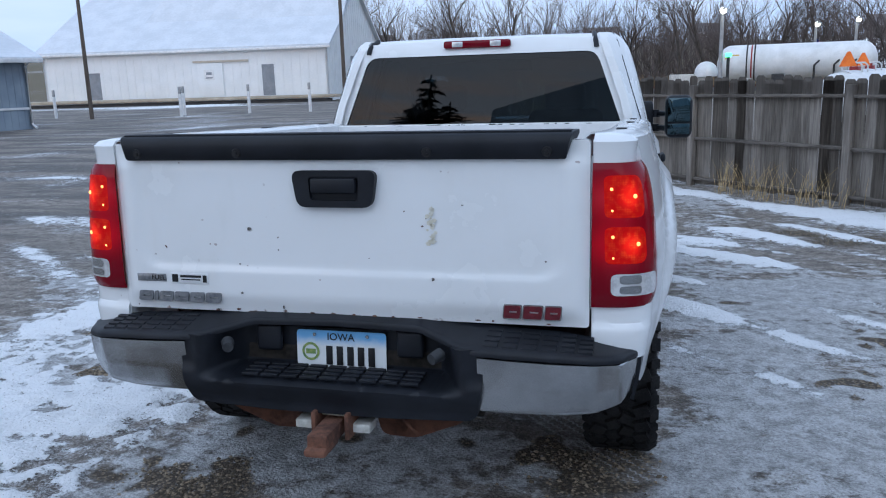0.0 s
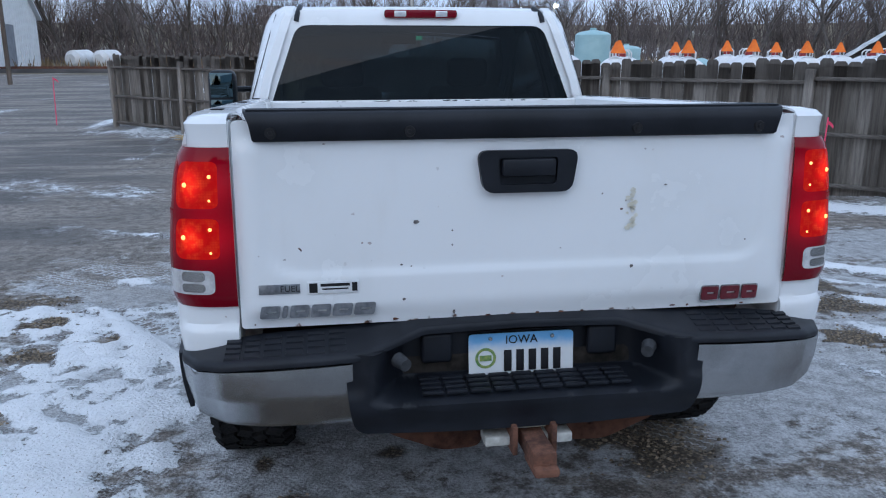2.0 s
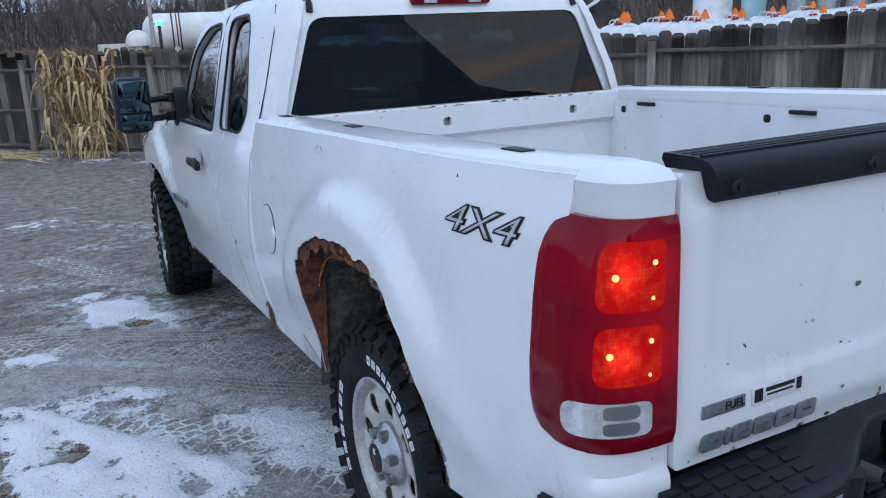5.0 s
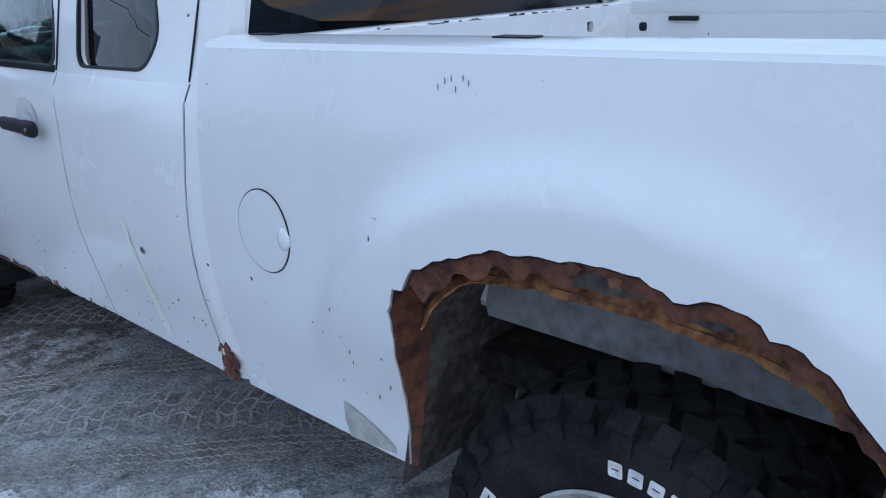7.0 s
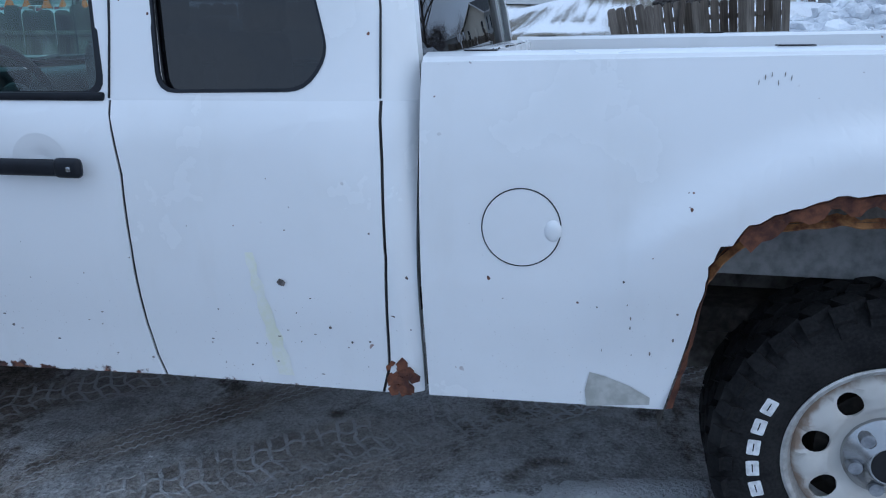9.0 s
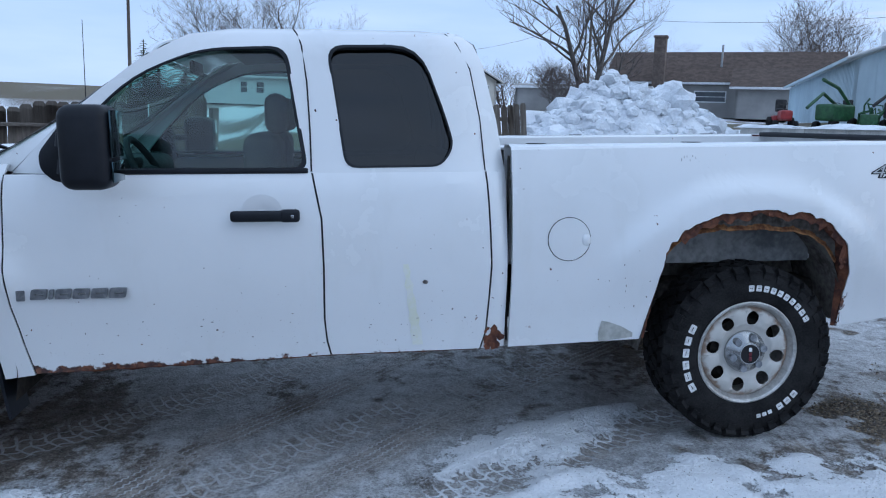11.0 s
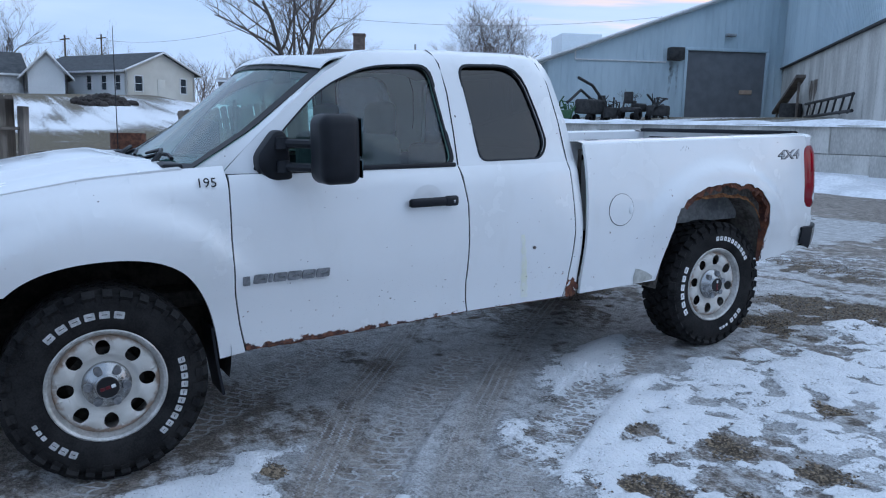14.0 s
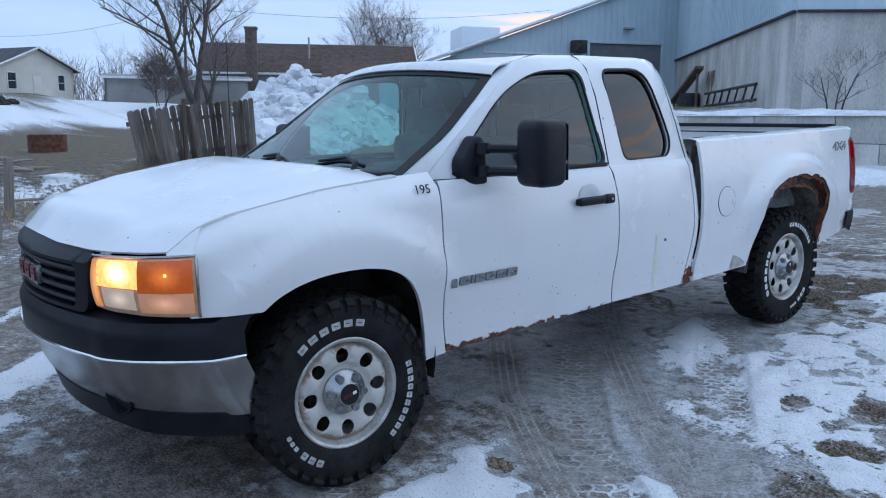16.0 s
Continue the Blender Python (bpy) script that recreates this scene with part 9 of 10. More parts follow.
# block retaining wall with snow along its top
bw = thing("block_wall", "retaining wall of large grey concrete blocks", "retaining wall", Matrix.Translation((0, -11.65, 0)), kind="structure")
bm = bmesh.new()
box(bm, (0, 0, 0.305), (1.815, 0.61, 0.600), 0.018)
block_me = mesh_of("concrete_block", bm, CONCRETE)
random.seed(11)
for row in range(3):
    for k in range(17):
        o = new("concrete_block", block_me)
        o.parent = bw
        o.matrix_world = Matrix.Translation((-9.5 + 1.83 * k + (0.9 if row % 2 else 0), -11.65 + random.uniform(-0.02, 0.02), -0.20 + 0.607 * row)) @ pose(0, 0, 0, 0, 0, random.uniform(-0.5, 0.5))


def snow_bank(name, x0, x1, y, w, z, h, label, seed=0.0):
    b = bmesh.new()
    n = max(12, int((x1 - x0) / 0.25))
    sheet(b, lambda u, v: (x0 + (x1 - x0) * u, y + w * (v - 0.5) + 0.12 * noise.noise((u * n * 0.2, v * 2, seed)), z + (h * math.sin(math.pi * v) ** 0.7) * (0.65 + 0.6 * noise.noise((u * n * 0.16, 1.5 * v, seed + 3)) + 0.25 * noise.noise((u * n * 0.6, 5 * v, seed)))), n, 8)
    return solo(name, b, SNOW, label, "snow", "stuff")


snow_bank("snow_ridge", -10, 21, -11.70, 0.9, 1.58, 0.16, "ridge of snow on top of the block wall", 1)
snow_bank("snow_bank", -10, 14, -10.55, 1.9, 0.22, 0.42, "ploughed snow bank along the block wall", 5)


# ploughed snow heap: rough lumps over a core
def snow_heap(c, turn, rx, ry, h, seed, n_lump=900):
    random.seed(seed)
    hp = thing("snow_heap", "high ploughed heap of dirty lumpy snow", "snow heap", Matrix.Translation(c) @ pose(0, 0, 0, 0, 0, turn))

    def form(u, v):
        a = u * 6.28319
        r = v * (1 + 0.10 * noise.noise((math.cos(a) * 2, math.sin(a) * 2, seed)))
        x, y = rx * r * math.cos(a), ry * r * math.sin(a)
        k = max(0.0, 1 - v ** 1.5) * (0.62 + 0.38 * step(-rx * 0.7, rx * 0.35, x))
        z = h * k * (0.86 + 0.35 * noise.noise((x * 0.5, y * 0.5, seed)) + 0.26 * noise.noise((x * 1.3, y * 1.3, seed)) + 0.16 * noise.noise((x * 3.2, y * 3.2, seed)))
        return (x, y, z)

    b = bmesh.new()
    sheet(b, form, 130, 40, wrap=True)
    part("core", b, SNOW, hp, "", 60)
    b = bmesh.new()
    for i in range(n_lump):
        u, v = random.random(), random.random() ** 0.7 * 0.99
        p = Vector(form(u, v))
        s = random.uniform(0.05, 0.22) * (1.9 if random.random() < 0.10 else 1)
        r = bmesh.ops.create_icosphere(b, subdivisions=2, radius=s)
        q = random.random() * 50
        for vv in r["verts"]:
            d = vv.co.normalized()
            vv.co = vv.co * (1 + 0.55 * noise.noise(d * 1.7 + Vector((q, 0, 0))) + 0.25 * noise.noise(d * 4 + Vector((0, q, 0))))
            vv.co.z *= 0.75
            vv.co += p
    lump = part("lumpy_snow", b, SNOW, hp, "", 28)
    tagged(lump, kind="stuff")
    return hp


snow_heap((15.9, -5.7, 0.45), -47, 6.2, 2.9, 2.5, 7)

# old broken fence before the heap
bf = thing("leaning_fence", "old grey board fence leaning over by the snow heap", "fence")
lp = []
for k in range(4):
    bm = bmesh.new()
    w, h = 0.074, 1.13 + 0.012 * k
    outline(bm, [[(-w, 0), (w, 0), (w, h - 0.04), (w - 0.03, h), (-w + 0.03, h), (-w, h - 0.04)]])
    mapped(bm, lambda a, b: (a, 0, b))
    bmesh.ops.solidify(bm, geom=bm.faces[:], thickness=0.018)
    lp.append(mesh_of("picket", bm, WOOD))
LA, LB = Vector((10.78, 0.64, 0.46)), Vector((11.85, -2.05, 0.70))
LD = (LB - LA).normalized()
LLEN = (LB - LA).length
lrot = math.degrees(math.atan2(LD.y, LD.x))
d = 0.0
k = 0
while d < LLEN:
    p = LA + LD * d
    o = new("picket", lp[k % 4])
    o.parent = bf
    o.matrix_world = Matrix.Translation(p) @ pose(0, 0, 0, 0, 0, lrot) @ pose(0, 0.006 * (k % 2), 0, 4, -17 + 3 * d + random.uniform(-0.8, 0.8), 0)
    d += 0.150
    k += 1
for z, back in ((0.22, 0.065), (0.85, 0.25)):
    bm = bmesh.new()
    box(bm, (LLEN / 2, 0.04, 0), (LLEN + 0.1, 0.035, 0.08), 0.004)
    o = part("rail", bm, WOOD, bf)
    o.matrix_world = Matrix.Translation(LA + Vector((0, 0, z))) @ pose(0, 0, 0, 0, 0, lrot) @ pose(-back, 0, 0, 4, -4.5, 0)
bm = bmesh.new()
cyl(bm, (0, 0, -0.1), (0, 0, 1.25), 0.045, 0.045, 8)
o = part("post", bm, POLE, bf)
o.matrix_world = Matrix.Translation(LA + LD * 0.85 + Vector((-0.10, -0.06, 0)))

# burn drum and a near post on the lawn
BURN = (17.6, 0.75)
bm = bmesh.new()
sheet(bm, lambda u, v: (lerp(v, (0, 0.45, 0.46, 0.5, 1), (0.44, 0.44, 0.46, 0.44, 0.44)) * math.cos(u * 6.2832), lerp(v, (0, 0.45, 0.46, 0.5, 1), (0.44, 0.44, 0.46, 0.44, 0.44)) * math.sin(u * 6.2832), 0.44 * v), 32, 12, wrap=True)
thick(bm, 0.015)
solo("burn_ring", bm, FRAME_RUST, "rusty round steel burn ring on the lawn", "burn ring", m=Matrix.Translation((BURN[0], BURN[1], terrain(*BURN) - 0.03)))
bm = bmesh.new()
box(bm, (0, 0, 0.42), (0.10, 0.10, 0.95), 0.01)
solo("short_post", bm, WOOD, "short grey wooden post standing by the lawn", "post", m=Matrix.Translation((8.5, 3.25, terrain(8.5, 3.25) - 0.05)) @ pose(0, 0, 0, 2, -2, 20))
random.seed(3)
bm = bmesh.new()
for i in range(46):
    x, y = random.uniform(8.8, 16), random.uniform(2.4, 5.2)
    L = random.uniform(0.3, 1.6)
    box(bm, (0, 0, 0), (L, 0.09, 0.03), 0.0, Matrix.Translation((x, y, terrain(x, y) + 0.04 + 0.05 * random.random())) @ pose(0, 0, 0, random.uniform(-6, 6), random.uniform(-8, 8), random.uniform(0, 180)))
solo("scrap_boards", bm, WOOD, "scattered old boards lying past the fence end", "scrap wood", "stuff", 0)
bm = bmesh.new()
for i in range(120):
    a, q = random.uniform(0, 6.28), random.random() ** 0.5
    x, y = 52 + 2.6 * q * math.cos(a), -3.0 + 2.0 * q * math.sin(a)
    r = bmesh.ops.create_icosphere(bm, subdivisions=1, radius=random.uniform(0.1, 0.32))
    bmesh.ops.translate(bm, vec=(x, y, terrain(x, y) + 0.45 * (1 - q)), verts=r["verts"])
solo("brush_heap", bm, HEAP, "dark heap of clods on the snowy lawn", "heap", "stuff")


# ---- houses in the east ----
def gable_house(name, label, a, b, depth, eave, ridge, z, wall_mt, roof_mt, wins, wins_end=(), end_mt=None, lap=0.0, over=0.45):
    """A house whose long wall runs from a to b; its gables stand at both ends."""
    m, L = frame_of(a, b, z)
    h = thing(name, label, "house", m)
    wall_part("front_wall", h, rect(0, 0, L, eave), [rect(*w) for w in wins], 0.2, wall_mt, 0, (0.03, 0.02), lap)
    for w in wins:
        window_in(h, *w)
    for mm, ww in ((pose(L, 0, 0, 0, 0, 90), wins_end), (pose(0.2, 0, 0, 0, 0, 90), ())):
        wall_part("gable_wall", h, [(0, 0), (depth, 0), (depth, eave), (depth / 2, ridge), (0, eave)], [rect(*w) for w in ww], 0.2, end_mt or wall_mt, 0, (0.03, 0.02), lap, m=mm)
        for w in ww:
            window_in(h, *w, m=mm)
    wall_part("back_wall", h, rect(0, 0, L, eave), [], 0.2, wall_mt, m=pose(0, depth - 0.2, 0))
    k = (ridge - eave) / (depth / 2)
    for s0, s1 in ((-over, depth / 2), (depth + over, depth / 2)):
        slab("roof", h, [(-over, s0, eave - over * k), (L + over, s0, eave - over * k), (L + over, s1, ridge), (-over, s1, ridge)], 0.14, roof_mt)
    bm = bmesh.new()
    for s0 in (-over - 0.04, depth + over + 0.04):
        box(bm, (L / 2, s0, eave - over * k + 0.02), (L + 2 * over, 0.08, 0.18), 0.01)
    part("fascia", bm, WHITE_TRIM, h)
    bm = bmesh.new()
    for s0, s1 in ((-over, depth / 2), (depth + over, depth / 2)):
        tube(bm, [(L + over + 0.02, s0, eave - over * k + 0.06), (L + over + 0.02, s1, ridge + 0.06)], 0.09, 6)
    part("bargeboard", bm, WHITE_TRIM, h)
    return h, L


HZ = 2.85
# white house: long wall faces the yard, cream gable turned to it
wh_a, wh_b = (82.5, -0.4), (69.4, -7.0)
house, HL = gable_house("white_house", "white single-storey house with a cream gable and dark roof", wh_a, wh_b, 7.3, 2.75, 4.35, HZ, SIDING_W, SHINGLE_D, [(x0, 1.0, 0.75, 1.25) for x0 in (9.0, 11.2, 13.2)], [(0.9, 0.95, 0.75, 1.3), (5.7, 0.95, 0.65, 1.3)], CREAM, 0.22)
bm = bmesh.new()
box(bm, (HL + 0.03, 3.6, 1.35), (0.05, 0.8, 1.4), 0.01)
part("hatch", bm, CREAM, house)
gar, GL = gable_house("neighbour_house", "long white house with a dark shingle roof", (66.3, 12.9), (67.2, 3.9), 7.5, 2.45, 3.75, HZ - 0.4, SIDING_W, SHINGLE_D, [(3.0, 1.0, 0.5, 0.9), (4.3, 1.0, 0.6, 0.9), (7.2, 0.5, 0.8, 1.6)], [], None, 0.22)
wing, WL = gable_house("garage_wing", "white garage wing with a dark roof", (72.0, 3.6), (72.4, 0.7), 5.0, 2.4, 4.0, HZ - 0.2, SIDING_W, SHINGLE_D, [], [], None, 0.22)
gable_house("front_gable_wing", "white gabled wing of the house", (79.0, 0.6), (71.2, 0.6), 3.2, 2.35, 4.1, HZ - 0.2, SIDING_W, SHINGLE_D, [], [], None, 0.22)
bm = bmesh.new()
box(bm, (1.5, -0.06, 1.15), (2.2, 0.08, 2.1), 0.02)
part("garage_door", bm, WHITE_TRIM, wing)

# brown-roofed house with its chimney, a low grey shed and a small garage
bh, BHL = gable_house("brown_roof_house", "grey-sided house with a brown shingle roof and chimney", (63.4, -21.6), (54.3, -37.4), 9.0, 3.0, 5.6, 2.6, GREY_SIDING, SHINGLE_B, [(1.6, 1.5, 2.4, 0.7), (7.2, 1.3, 2.4, 0.8), (12.2, 1.3, 1.2, 0.9)], [], None, 0.2)
bm = bmesh.new()
box(bm, (4.2, -0.55, 3.2), (0.95, 0.85, 6.4), 0.03)
box(bm, (4.2, -0.55, 6.5), (1.1, 1.0, 0.2), 0.03)
part("chimney", bm, rough_mat("brown_brick", (0.10, 0.075, 0.062), (0.17, 0.13, 0.11), 3, 0.9, bump=0.4, fine=14, dist=0.02), bh)
bm = bmesh.new()
cyl(bm, (9.0, 2.0, 3.6), (9.0, 2.0, 6.1), 0.09, 0.09, 8)
part("vent_pipe", bm, GALV, bh)
gs, _ = gable_house("grey_shed", "long low grey-sided shed with a flat white edge", (60.2, -12.6), (56.6, -22.6), 5.0, 2.35, 2.6, 2.2, GREY_SIDING, GREY_SIDING, [], [], None, 0.2, 0.25)
sg2, _ = gable_house("small_garage", "small grey garage with a brown roof", (54.4, -28.6), (50.6, -35.0), 6.0, 2.5, 3.9, 2.5, GREY_SIDING, SHINGLE_B, [(4.6, 1.2, 0.9, 0.6)], [], None, 0.2)

# ---- bare trees ----
def bare_tree(seed, h, spread=1.0, forks=1, dense=1.0, name="bare_tree"):
    """A leafless tree: tapered trunk and limbs, and a crown of fine twigs."""
    random.seed(seed)
    tree = thing(name)
    limbs, twigs = bmesh.new(), bmesh.new()

    def grow(p, d, length, r, level):
        n = 5 if level < 2 else 3
        pts, rad = [p], [r]
        for i in range(n):
            d = (d + Vector((random.gauss(0, 0.10), random.gauss(0, 0.10), random.gauss(0.03, 0.06))) * (1.0 + 0.5 * level)).normalized()
            p = p + d * (length / n)
            pts.append(p)
            rad.append(r * (1 - 0.62 * (i + 1) / n))
        if level < 3:
            tube(limbs, pts, rad, 7 if level == 0 else 5 if level == 1 else 4)
        else:
            tube(twigs, pts, rad, 3)
        if level >= 4:
            return
        kids = {0: 7, 1: 6, 2: 5, 3: 4}[level]
        kids = max(2, round(kids * dense * random.uniform(0.8, 1.2)))
        for k in range(kids):
            f = random.uniform(0.35, 1.0) if level else random.uniform(0.30, 1.0)
            i = min(n - 1, int(f * n))
            q = pts[i].lerp(pts[i + 1], f * n - i)
            a = random.uniform(0, 6.2832)
            side = Vector((math.cos(a), math.sin(a), 0))
            nd = (d * random.uniform(0.55, 1.0) + side * spread * random.uniform(0.45, 0.95) + Vector((0, 0, 0.22))).normalized()
            grow(q, nd, length * random.uniform(0.48, 0.70), max(0.006, rad[i] * random.uniform(0.40, 0.60)), level + 1)

    for f in range(forks):
        lean = Vector((random.gauss(0, 0.10 + 0.12 * (forks > 1)), random.gauss(0, 0.10 + 0.12 * (forks > 1)), 1)).normalized()
        grow(Vector((0.15 * f, 0.1 * f, -0.1)), lean, h * 0.52 * random.uniform(0.9, 1.1), h * 0.020 / (1 + 0.3 * (forks - 1)), 0)
    part("trunk", limbs, BARK, tree, "", 60)
    tagged(part("crown", twigs, TWIG, tree, "fine bare twigs", 0), kind="stuff")
    return tree


kinds = [bare_tree(21, 13, 0.9, 1), bare_tree(22, 12, 1.1, 2), bare_tree(23, 15, 0.75, 1), bare_tree(24, 10, 1.2, 3), bare_tree(25, 14, 0.6, 1, 0.9)]
TREE = "tall leafless grey tree with fine bare twigs"
used = set()


def plant(k, x, y, s=1.0, turn=0.0, group="bare trees along the field"):
    m = Matrix.Translation((x, y, terrain(x, y) - 0.1)) @ pose(0, 0, 0, 0, 0, turn)
    o = kinds[k] if k not in used else copy_thing(kinds[k], m)
    used.add(k)
    o.matrix_world = m @ Matrix.Diagonal((s, s, s, 1))
    tagged(o, TREE, "tree", group)


random.seed(77)
for i in range(74):
    a = radians(-27 + 86 * (i + random.uniform(-0.4, 0.4)) / 74)
    r = random.uniform(88, 135)
    plant(random.choice((0, 1, 2, 2, 4, 4, 3)), r * math.sin(a), r * math.cos(a), random.uniform(0.75, 1.25), random.uniform(0, 360))
for x, y, k, s in ((56.5, -19.3, 1, 0.95), (70.6, -45.3, 3, 1.45), (62.9, -40.3, 3, 1.15), (78, -52, 0, 0.85), (86, 14.5, 3, 1.45), (84, 9.0, 1, 1.25), (85, 2.0, 0, 0.75), (59, 3.3, 4, 0.5), (80, 10, 4, 0.7), (66, 34, 0, 0.95), (44, -46, 1, 0.7), (92, -30, 2, 0.8)):
    plant(k, x, y, s, random.uniform(0, 360), "bare trees round the houses")
for k in range(24):
    a = radians(86 + 36 * k / 24)
    plant(random.choice((0, 1, 2, 4)), 190 * math.sin(a) + random.uniform(-12, 12), 190 * math.cos(a) + random.uniform(-8, 8), random.uniform(0.9, 1.3), 40 * k, "far trees on the skyline")
# leaning old tree by the grey shed
old = bare_tree(61, 16.5, 1.25, 2, 0.9)
old.matrix_world = Matrix.Translation((50.3, -15.7, terrain(50.3, -15.7) - 0.1)) @ pose(0, 0, 0, -4, 8, 150)
tagged(old, "large old leafless tree with a leaning limb", "tree")
bush = bare_tree(62, 4.2, 1.5, 5, 1.1, "bare_bush")
bush.matrix_world = Matrix.Translation((48.6, -13.2, terrain(48.6, -13.2) - 0.1))
tagged(bush, "leafless brown bush before the grey shed", "bush")
shrub = bare_tree(63, 3.0, 1.1, 3, 0.5, "bare_bush")
for i, (x, y, k) in enumerate(((6.4, -16.1, 0.75), (20.6, -18.9, 0.5))):
    m = Matrix.Translation((x, y, terrain(x, y) - 0.05)) @ pose(0, 0, 0, 0, 0, 70 * i)
    o = copy_thing(shrub, m) if i else shrub
    o.matrix_world = m @ Matrix.Diagonal((k, k, k, 1))
    tagged(o, "thin leafless shrub before the concrete wall", "bush", "shrubs by the concrete wall")


# thickets: brush on the hillside
def thicket(name, spots, label, h, n, spread_r):
    b = bmesh.new()
    for cx, cy in spots:
        for i in range(n):
            x, y = cx + random.gauss(0, spread_r), cy + random.gauss(0, spread_r * 0.5)
            z = terrain(x, y)
            L = h * random.uniform(0.4, 1.2)
            dx, dy = random.gauss(0, 0.3) * L, random.gauss(0, 0.3) * L
            tube(b, [(x, y, z), (x + dx * 0.5, y + dy * 0.5, z + L * 0.55), (x + dx, y + dy, z + L)], [0.07, 0.05, 0.02], 3)
            for q in range(2):
                k = random.uniform(0.3, 0.8)
                p = Vector((x + dx * k, y + dy * k, z + L * k))
                tube(b, [p, p + Vector((random.gauss(0, 0.4) * L * 0.5, random.gauss(0, 0.4) * L * 0.5, L * 0.35))], [0.04, 0.012], 3)
    return solo(name, b, TWIG, label, "brush", "stuff", 0)


random.seed(9)
thicket("hillside_brush", [(150 * math.sin(radians(a)) * q, 150 * math.cos(radians(a)) * q) for a in range(-32, 64, 3) for q in (0.85, 1.15, 1.5)], "dense leafless brush on the hillside", 5.8, 62, 6.0)
thicket("field_edge_brush", [(112 * math.sin(radians(a)), 112 * math.cos(radians(a))) for a in range(-30, 62, 3)], "brown brush along the field edge", 2.6, 60, 3.5)
thicket("east_brush", [(170 * math.sin(radians(a)), 170 * math.cos(radians(a))) for a in range(84, 126, 3)], "far leafless brush behind the houses", 9.0, 60, 7.0)
thicket("wood_edge", [(128 * math.sin(radians(a)), 128 * math.cos(radians(a))) for a in range(-30, 62, 2)], "bare saplings and twigs at the edge of the wood", 11.5, 26, 5.0)
# reeds before the trees
random.seed(12)
bm = bmesh.new()
for i in range(2600):
    a = radians(random.uniform(-30, 60))
    r = random.uniform(70, 100)
    x, y = r * math.sin(a), r * math.cos(a)
    L = random.uniform(0.5, 1.3)
    z = terrain(x, y)
    dx, dy = random.gauss(0, 0.25), random.gauss(0, 0.25)
    bm.faces.new([bm.verts.new((x - 0.09, y, z)), bm.verts.new((x + 0.09, y, z)), bm.verts.new((x + dx, y + dy, z + L))])
solo("tall_dry_grass", bm, rough_mat("field_grass", (0.12, 0.085, 0.05), (0.24, 0.175, 0.10), 0.3, 0.95), "tall dry tan grass at the field edge", "grass", "stuff", 0)

# railway bank behind the fence
bm = bmesh.new()
for y in (0.0, 1.5):
    box(bm, (0, y, 0.35), (150, 0.08, 0.16), 0.0)
rw = thing("railway_track", "rusty railway track across the field behind the fence", "railway", Matrix.Translation((20, 58, -0.2)) @ pose(0, 0, 0, 0, 0, -10), kind="structure")
part("rails", bm, FRAME_RUST, rw)
bm = bmesh.new()
sheet(bm, lambda u, v: (-80 + 160 * u, lerp(v, (0, 0.3, 0.7, 1), (-2.5, -0.9, 2.4, 4.0)), lerp(v, (0, 0.3, 0.7, 1), (-0.1, 0.28, 0.28, -0.1)) + 0.03 * noise.noise((u * 160, v * 5, 1))), 120, 6)
part("ballast", bm, HEAP, rw)


# spruces
def spruce(seed, h):
    random.seed(seed)
    sp = thing("spruce_tree")
    b = bmesh.new()
    cyl(b, (0, 0, -0.1), (0, 0, h * 0.97), h * 0.022, 0.02, 8)
    part("trunk", b, BARK, sp)
    b = bmesh.new()
    lv = 26
    for i in range(lv):
        f = i / lv
        z = h * (0.08 + 0.90 * f)
        rr = h * 0.21 * (1 - f) ** 0.85 + 0.08
        for k in range(max(5, int(13 * (1 - f) + 4))):
            a = random.uniform(0, 6.28)
            L = rr * random.uniform(0.65, 1.15)
            dr = -0.30 * L
            for q in range(7):
                t0 = q / 7
                p = Vector((math.cos(a) * L * t0, math.sin(a) * L * t0, z + dr * t0 * t0 * 1.6))
                w = 0.20 * (1 - t0) * L + 0.10
                sd = Vector((-math.sin(a), math.cos(a), 0))
                tip = p + Vector((math.cos(a), math.sin(a), -0.25)) * L * 0.24
                for s in (-1, 1):
                    e = tip + sd * s * w * random.uniform(0.6, 1.2) - Vector((0, 0, 0.35 * w * random.random()))
                    b.faces.new([b.verts.new(p), b.verts.new(tip), b.verts.new(e)])
    tagged(part("needles", b, NEEDLE, sp, "", 0), kind="stuff")
    return sp


s1 = spruce(31, 9.0)
spots = ((69.4, 15.0, 0.85), (69.0, 17.2, 0.66), (70.5, 12.8, 0.55), (74.0, 19.5, 0.8), (-12.6, -37.0, 2.02), (-11.0, -37.8, 1.84), (-14.3, -37.6, 1.84), (-12.3, -35.4, 1.30), (-9.4, -39.0, 1.30), (-20, -40.0, 0.9), (-30, -18, 1.1), (-36, -9, 1.3))
for i, (x, y, s) in enumerate(spots):
    m = Matrix.Translation((x, y, terrain(x, y) - 0.1)) @ pose(0, 0, 0, 0, 0, 50 * i) @ Matrix.Diagonal((s * 1.9, s * 1.9, s * 0.94, 1) if y < -30 else (s * 1.5, s * 1.5, s * 0.85, 1))
    o = s1 if i == 0 else copy_thing(s1, m)
    o.matrix_world = m
    tagged(o, "dark green spruce tree", "spruce", "spruces round the yard")


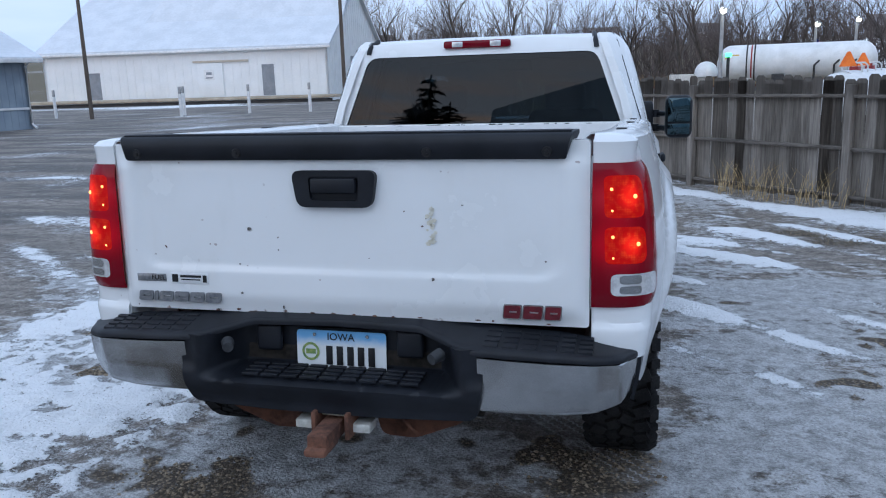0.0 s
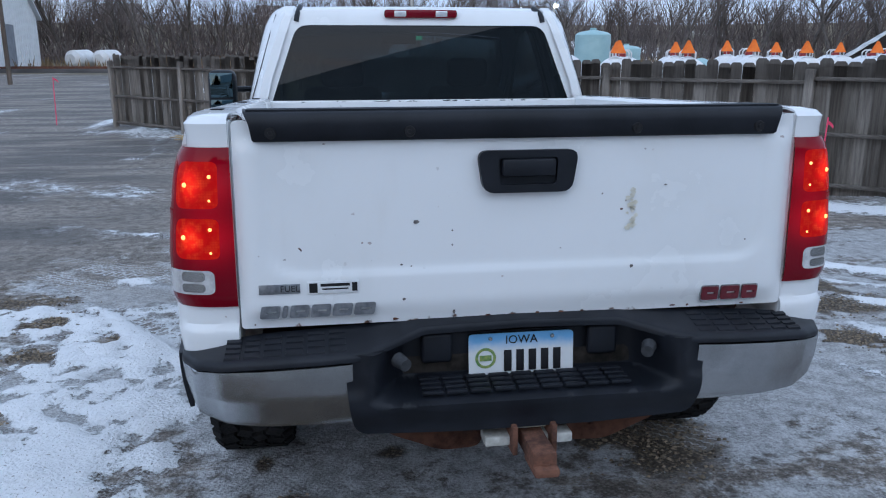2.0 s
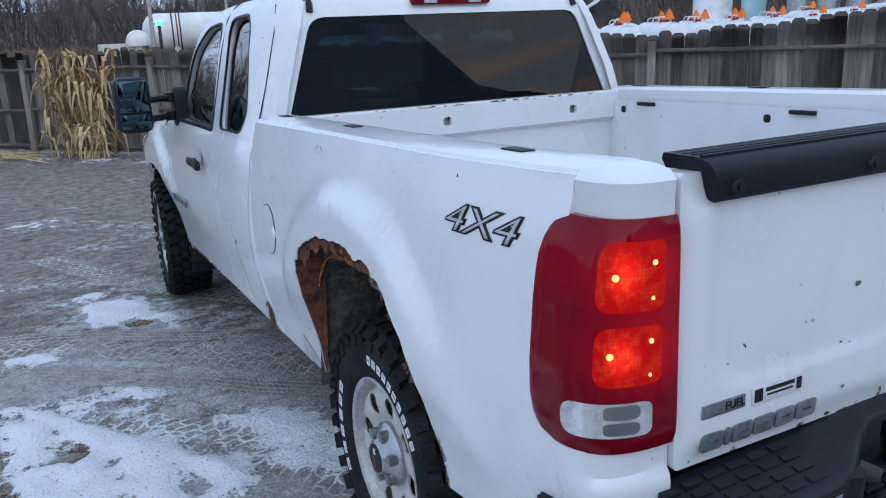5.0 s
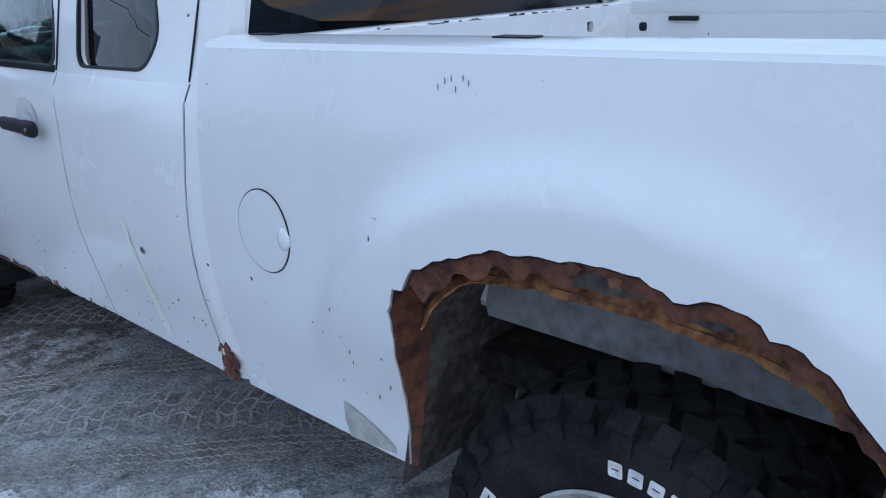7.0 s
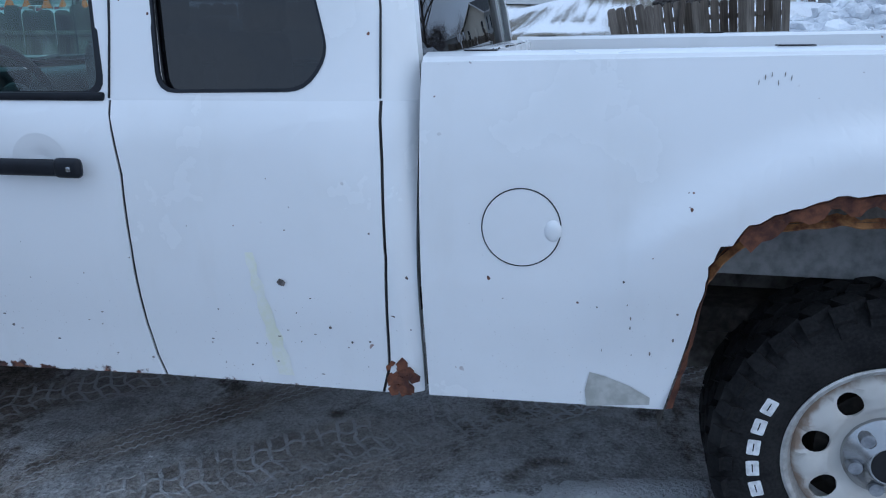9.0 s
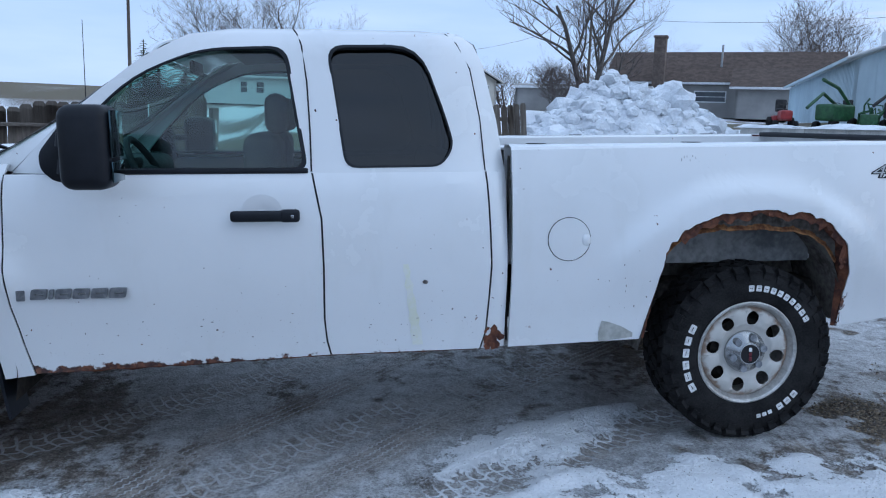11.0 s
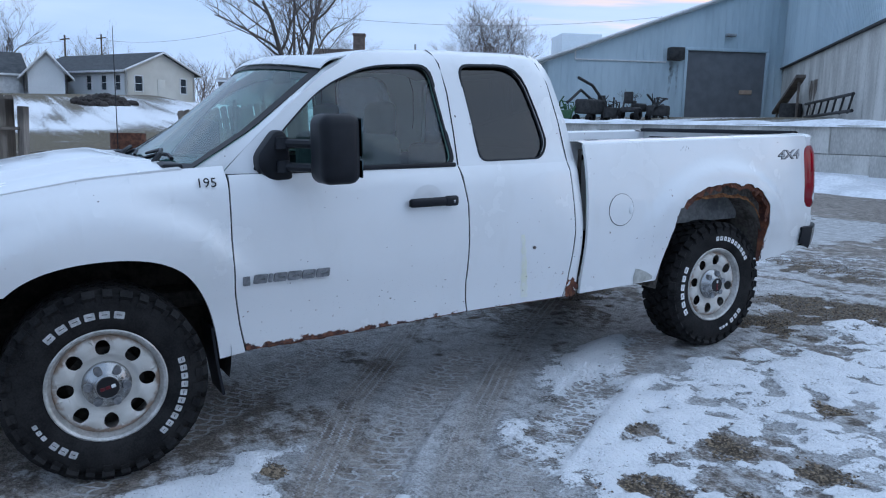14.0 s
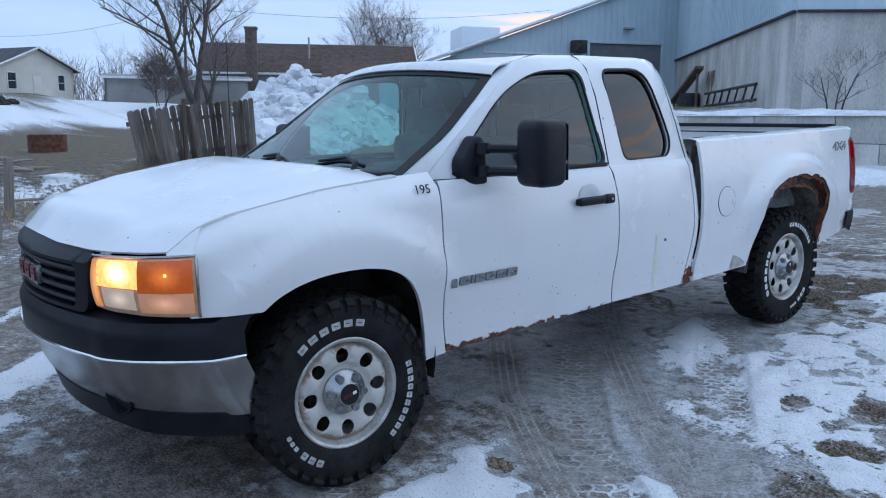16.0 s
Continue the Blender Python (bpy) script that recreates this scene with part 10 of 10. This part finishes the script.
# ---- old garden machines on the bank ----
def machine(x, y, turn, mt, kind, label):
    mc = thing("garden_machine", label, "machine", Matrix.Translation((x, y, terrain(x, y) + 0.02)) @ pose(0, 0, 0, 0, 0, turn) @ Matrix.Diagonal((0.8, 0.8, 0.8, 1)), "old garden machines on the bank")
    b = bmesh.new()
    if kind == "mower":
        box(b, (0, 0.35, 0.62), (0.50, 0.85, 0.40), 0.10, None, 3)
        b2 = bmesh.new()
        box(b2, (0, -0.45, 0.50), (0.80, 0.75, 0.22), 0.08, None, 3)
        part("deck", b2, mt, mc)
    elif kind == "loader":
        box(b, (0, 0, 0.75), (0.9, 1.5, 0.7), 0.12, None, 3)
        for run in ([(0.3, -0.6, 1.0), (0.35, 0.4, 1.55), (0.4, 1.3, 0.9)], [(-0.3, -0.6, 1.0), (-0.35, 0.4, 1.75), (-0.4, 1.5, 2.05)]):
            b2 = bmesh.new()
            tube(b2, run, 0.07, 6)
            part("lift_arm", b2, mt, mc)
    else:
        for k in range(12):
            a, q = random.uniform(0, 6.28), random.uniform(0, 0.7)
            b2 = bmesh.new()
            tube(b2, [(q * math.cos(a), q * math.sin(a), 0.05), (q * math.cos(a + 1) * 0.7, q * math.sin(a + 1), random.uniform(0.5, 1.1)), (q * math.cos(a + 2), q * math.sin(a + 2) * 1.1, random.uniform(0.3, 1.3))], random.uniform(0.02, 0.06), 5)
            part("bent_bar", b2, mt, mc)
        box(b, (0, 0, 0.4), (1.0, 0.7, 0.5), 0.08)
    part("body", b, mt, mc)
    if kind != "scrap":
        b = bmesh.new()
        box(b, (0, -0.55, 0.85), (0.48, 0.42, 0.14), 0.05)
        box(b, (0, -0.78, 1.10), (0.46, 0.12, 0.46), 0.05)
        part("seat", b, JUNK_D, mc)
        b = bmesh.new()
        tube(b, [(0, -0.05, 0.75), (0, -0.12, 1.10)], 0.02, 6)
        tube(b, [(0.16 * math.cos(a), -0.13 + 0.14 * math.sin(a), 1.12 + 0.05 * math.sin(a)) for a in np.linspace(0, 6.28, 14)], 0.015, 5)
        part("steering", b, JUNK_D, mc)
        for xx, yy, r in ((-0.45, -0.6, 0.28), (0.45, -0.6, 0.28), (-0.40, 0.6, 0.19), (0.40, 0.6, 0.19)):
            b = bmesh.new()
            lathe(b, [(r * 0.4, -0.09), (r * 0.9, -0.1), (r, -0.05), (r, 0.05), (r * 0.9, 0.1), (r * 0.4, 0.09)], 18)
            bmesh.ops.translate(b, vec=(xx, yy, r), verts=b.verts)
            part("wheel", b, RUBBER, mc)
    return mc


random.seed(15)
for i, (x, y, t_, mt, kd, lab) in enumerate(((22.0, -13.6, 70, JUNK_R, "mower", "red riding mower with a black seat"), (21.2, -15.0, 20, JUNK_G, "loader", "old green garden tractor"), (20.6, -15.9, 140, JUNK_G, "scrap", "green and black machine parts in a tangle"), (20.0, -16.7, 10, JUNK_D, "loader", "black loader with a raised arm"), (19.5, -17.4, 60, JUNK_D, "scrap", "tangle of black scrap machinery"), (18.9, -18.0, 200, JUNK_D, "mower", "worn black riding mower"), (18.4, -18.7, 30, JUNK_D, "scrap", "tangle of dark scrap machinery"))):
    machine(x, y, t_, mt, kd, lab)

# houses on the far hill, distance haze put into their paler colours
HILL_WALL = rough_mat("hazed_brown_siding", (0.20, 0.175, 0.170), (0.27, 0.24, 0.235), 0.5, 0.9)
HILL_ROOF = rough_mat("hazed_shingles", (0.150, 0.140, 0.145), (0.20, 0.185, 0.19), 0.5, 0.9)
random.seed(4)
for i, a in enumerate((-19, -13, -3, 4, 15)):
    r = 300
    x, y = r * math.sin(radians(a)), r * math.cos(radians(a))
    gable_house("hill_house", "brown house on the wooded hill, paled for distance haze", (x - 6, y), (x + 6, y + 0.5), 9, 5.2, 8.4, terrain(x, y) - 0.3, HILL_WALL, HILL_ROOF, [(1.5, 3.0, 1.2, 1.4), (5, 3.0, 1.2, 1.4), (8.6, 3.0, 1.2, 1.4)])
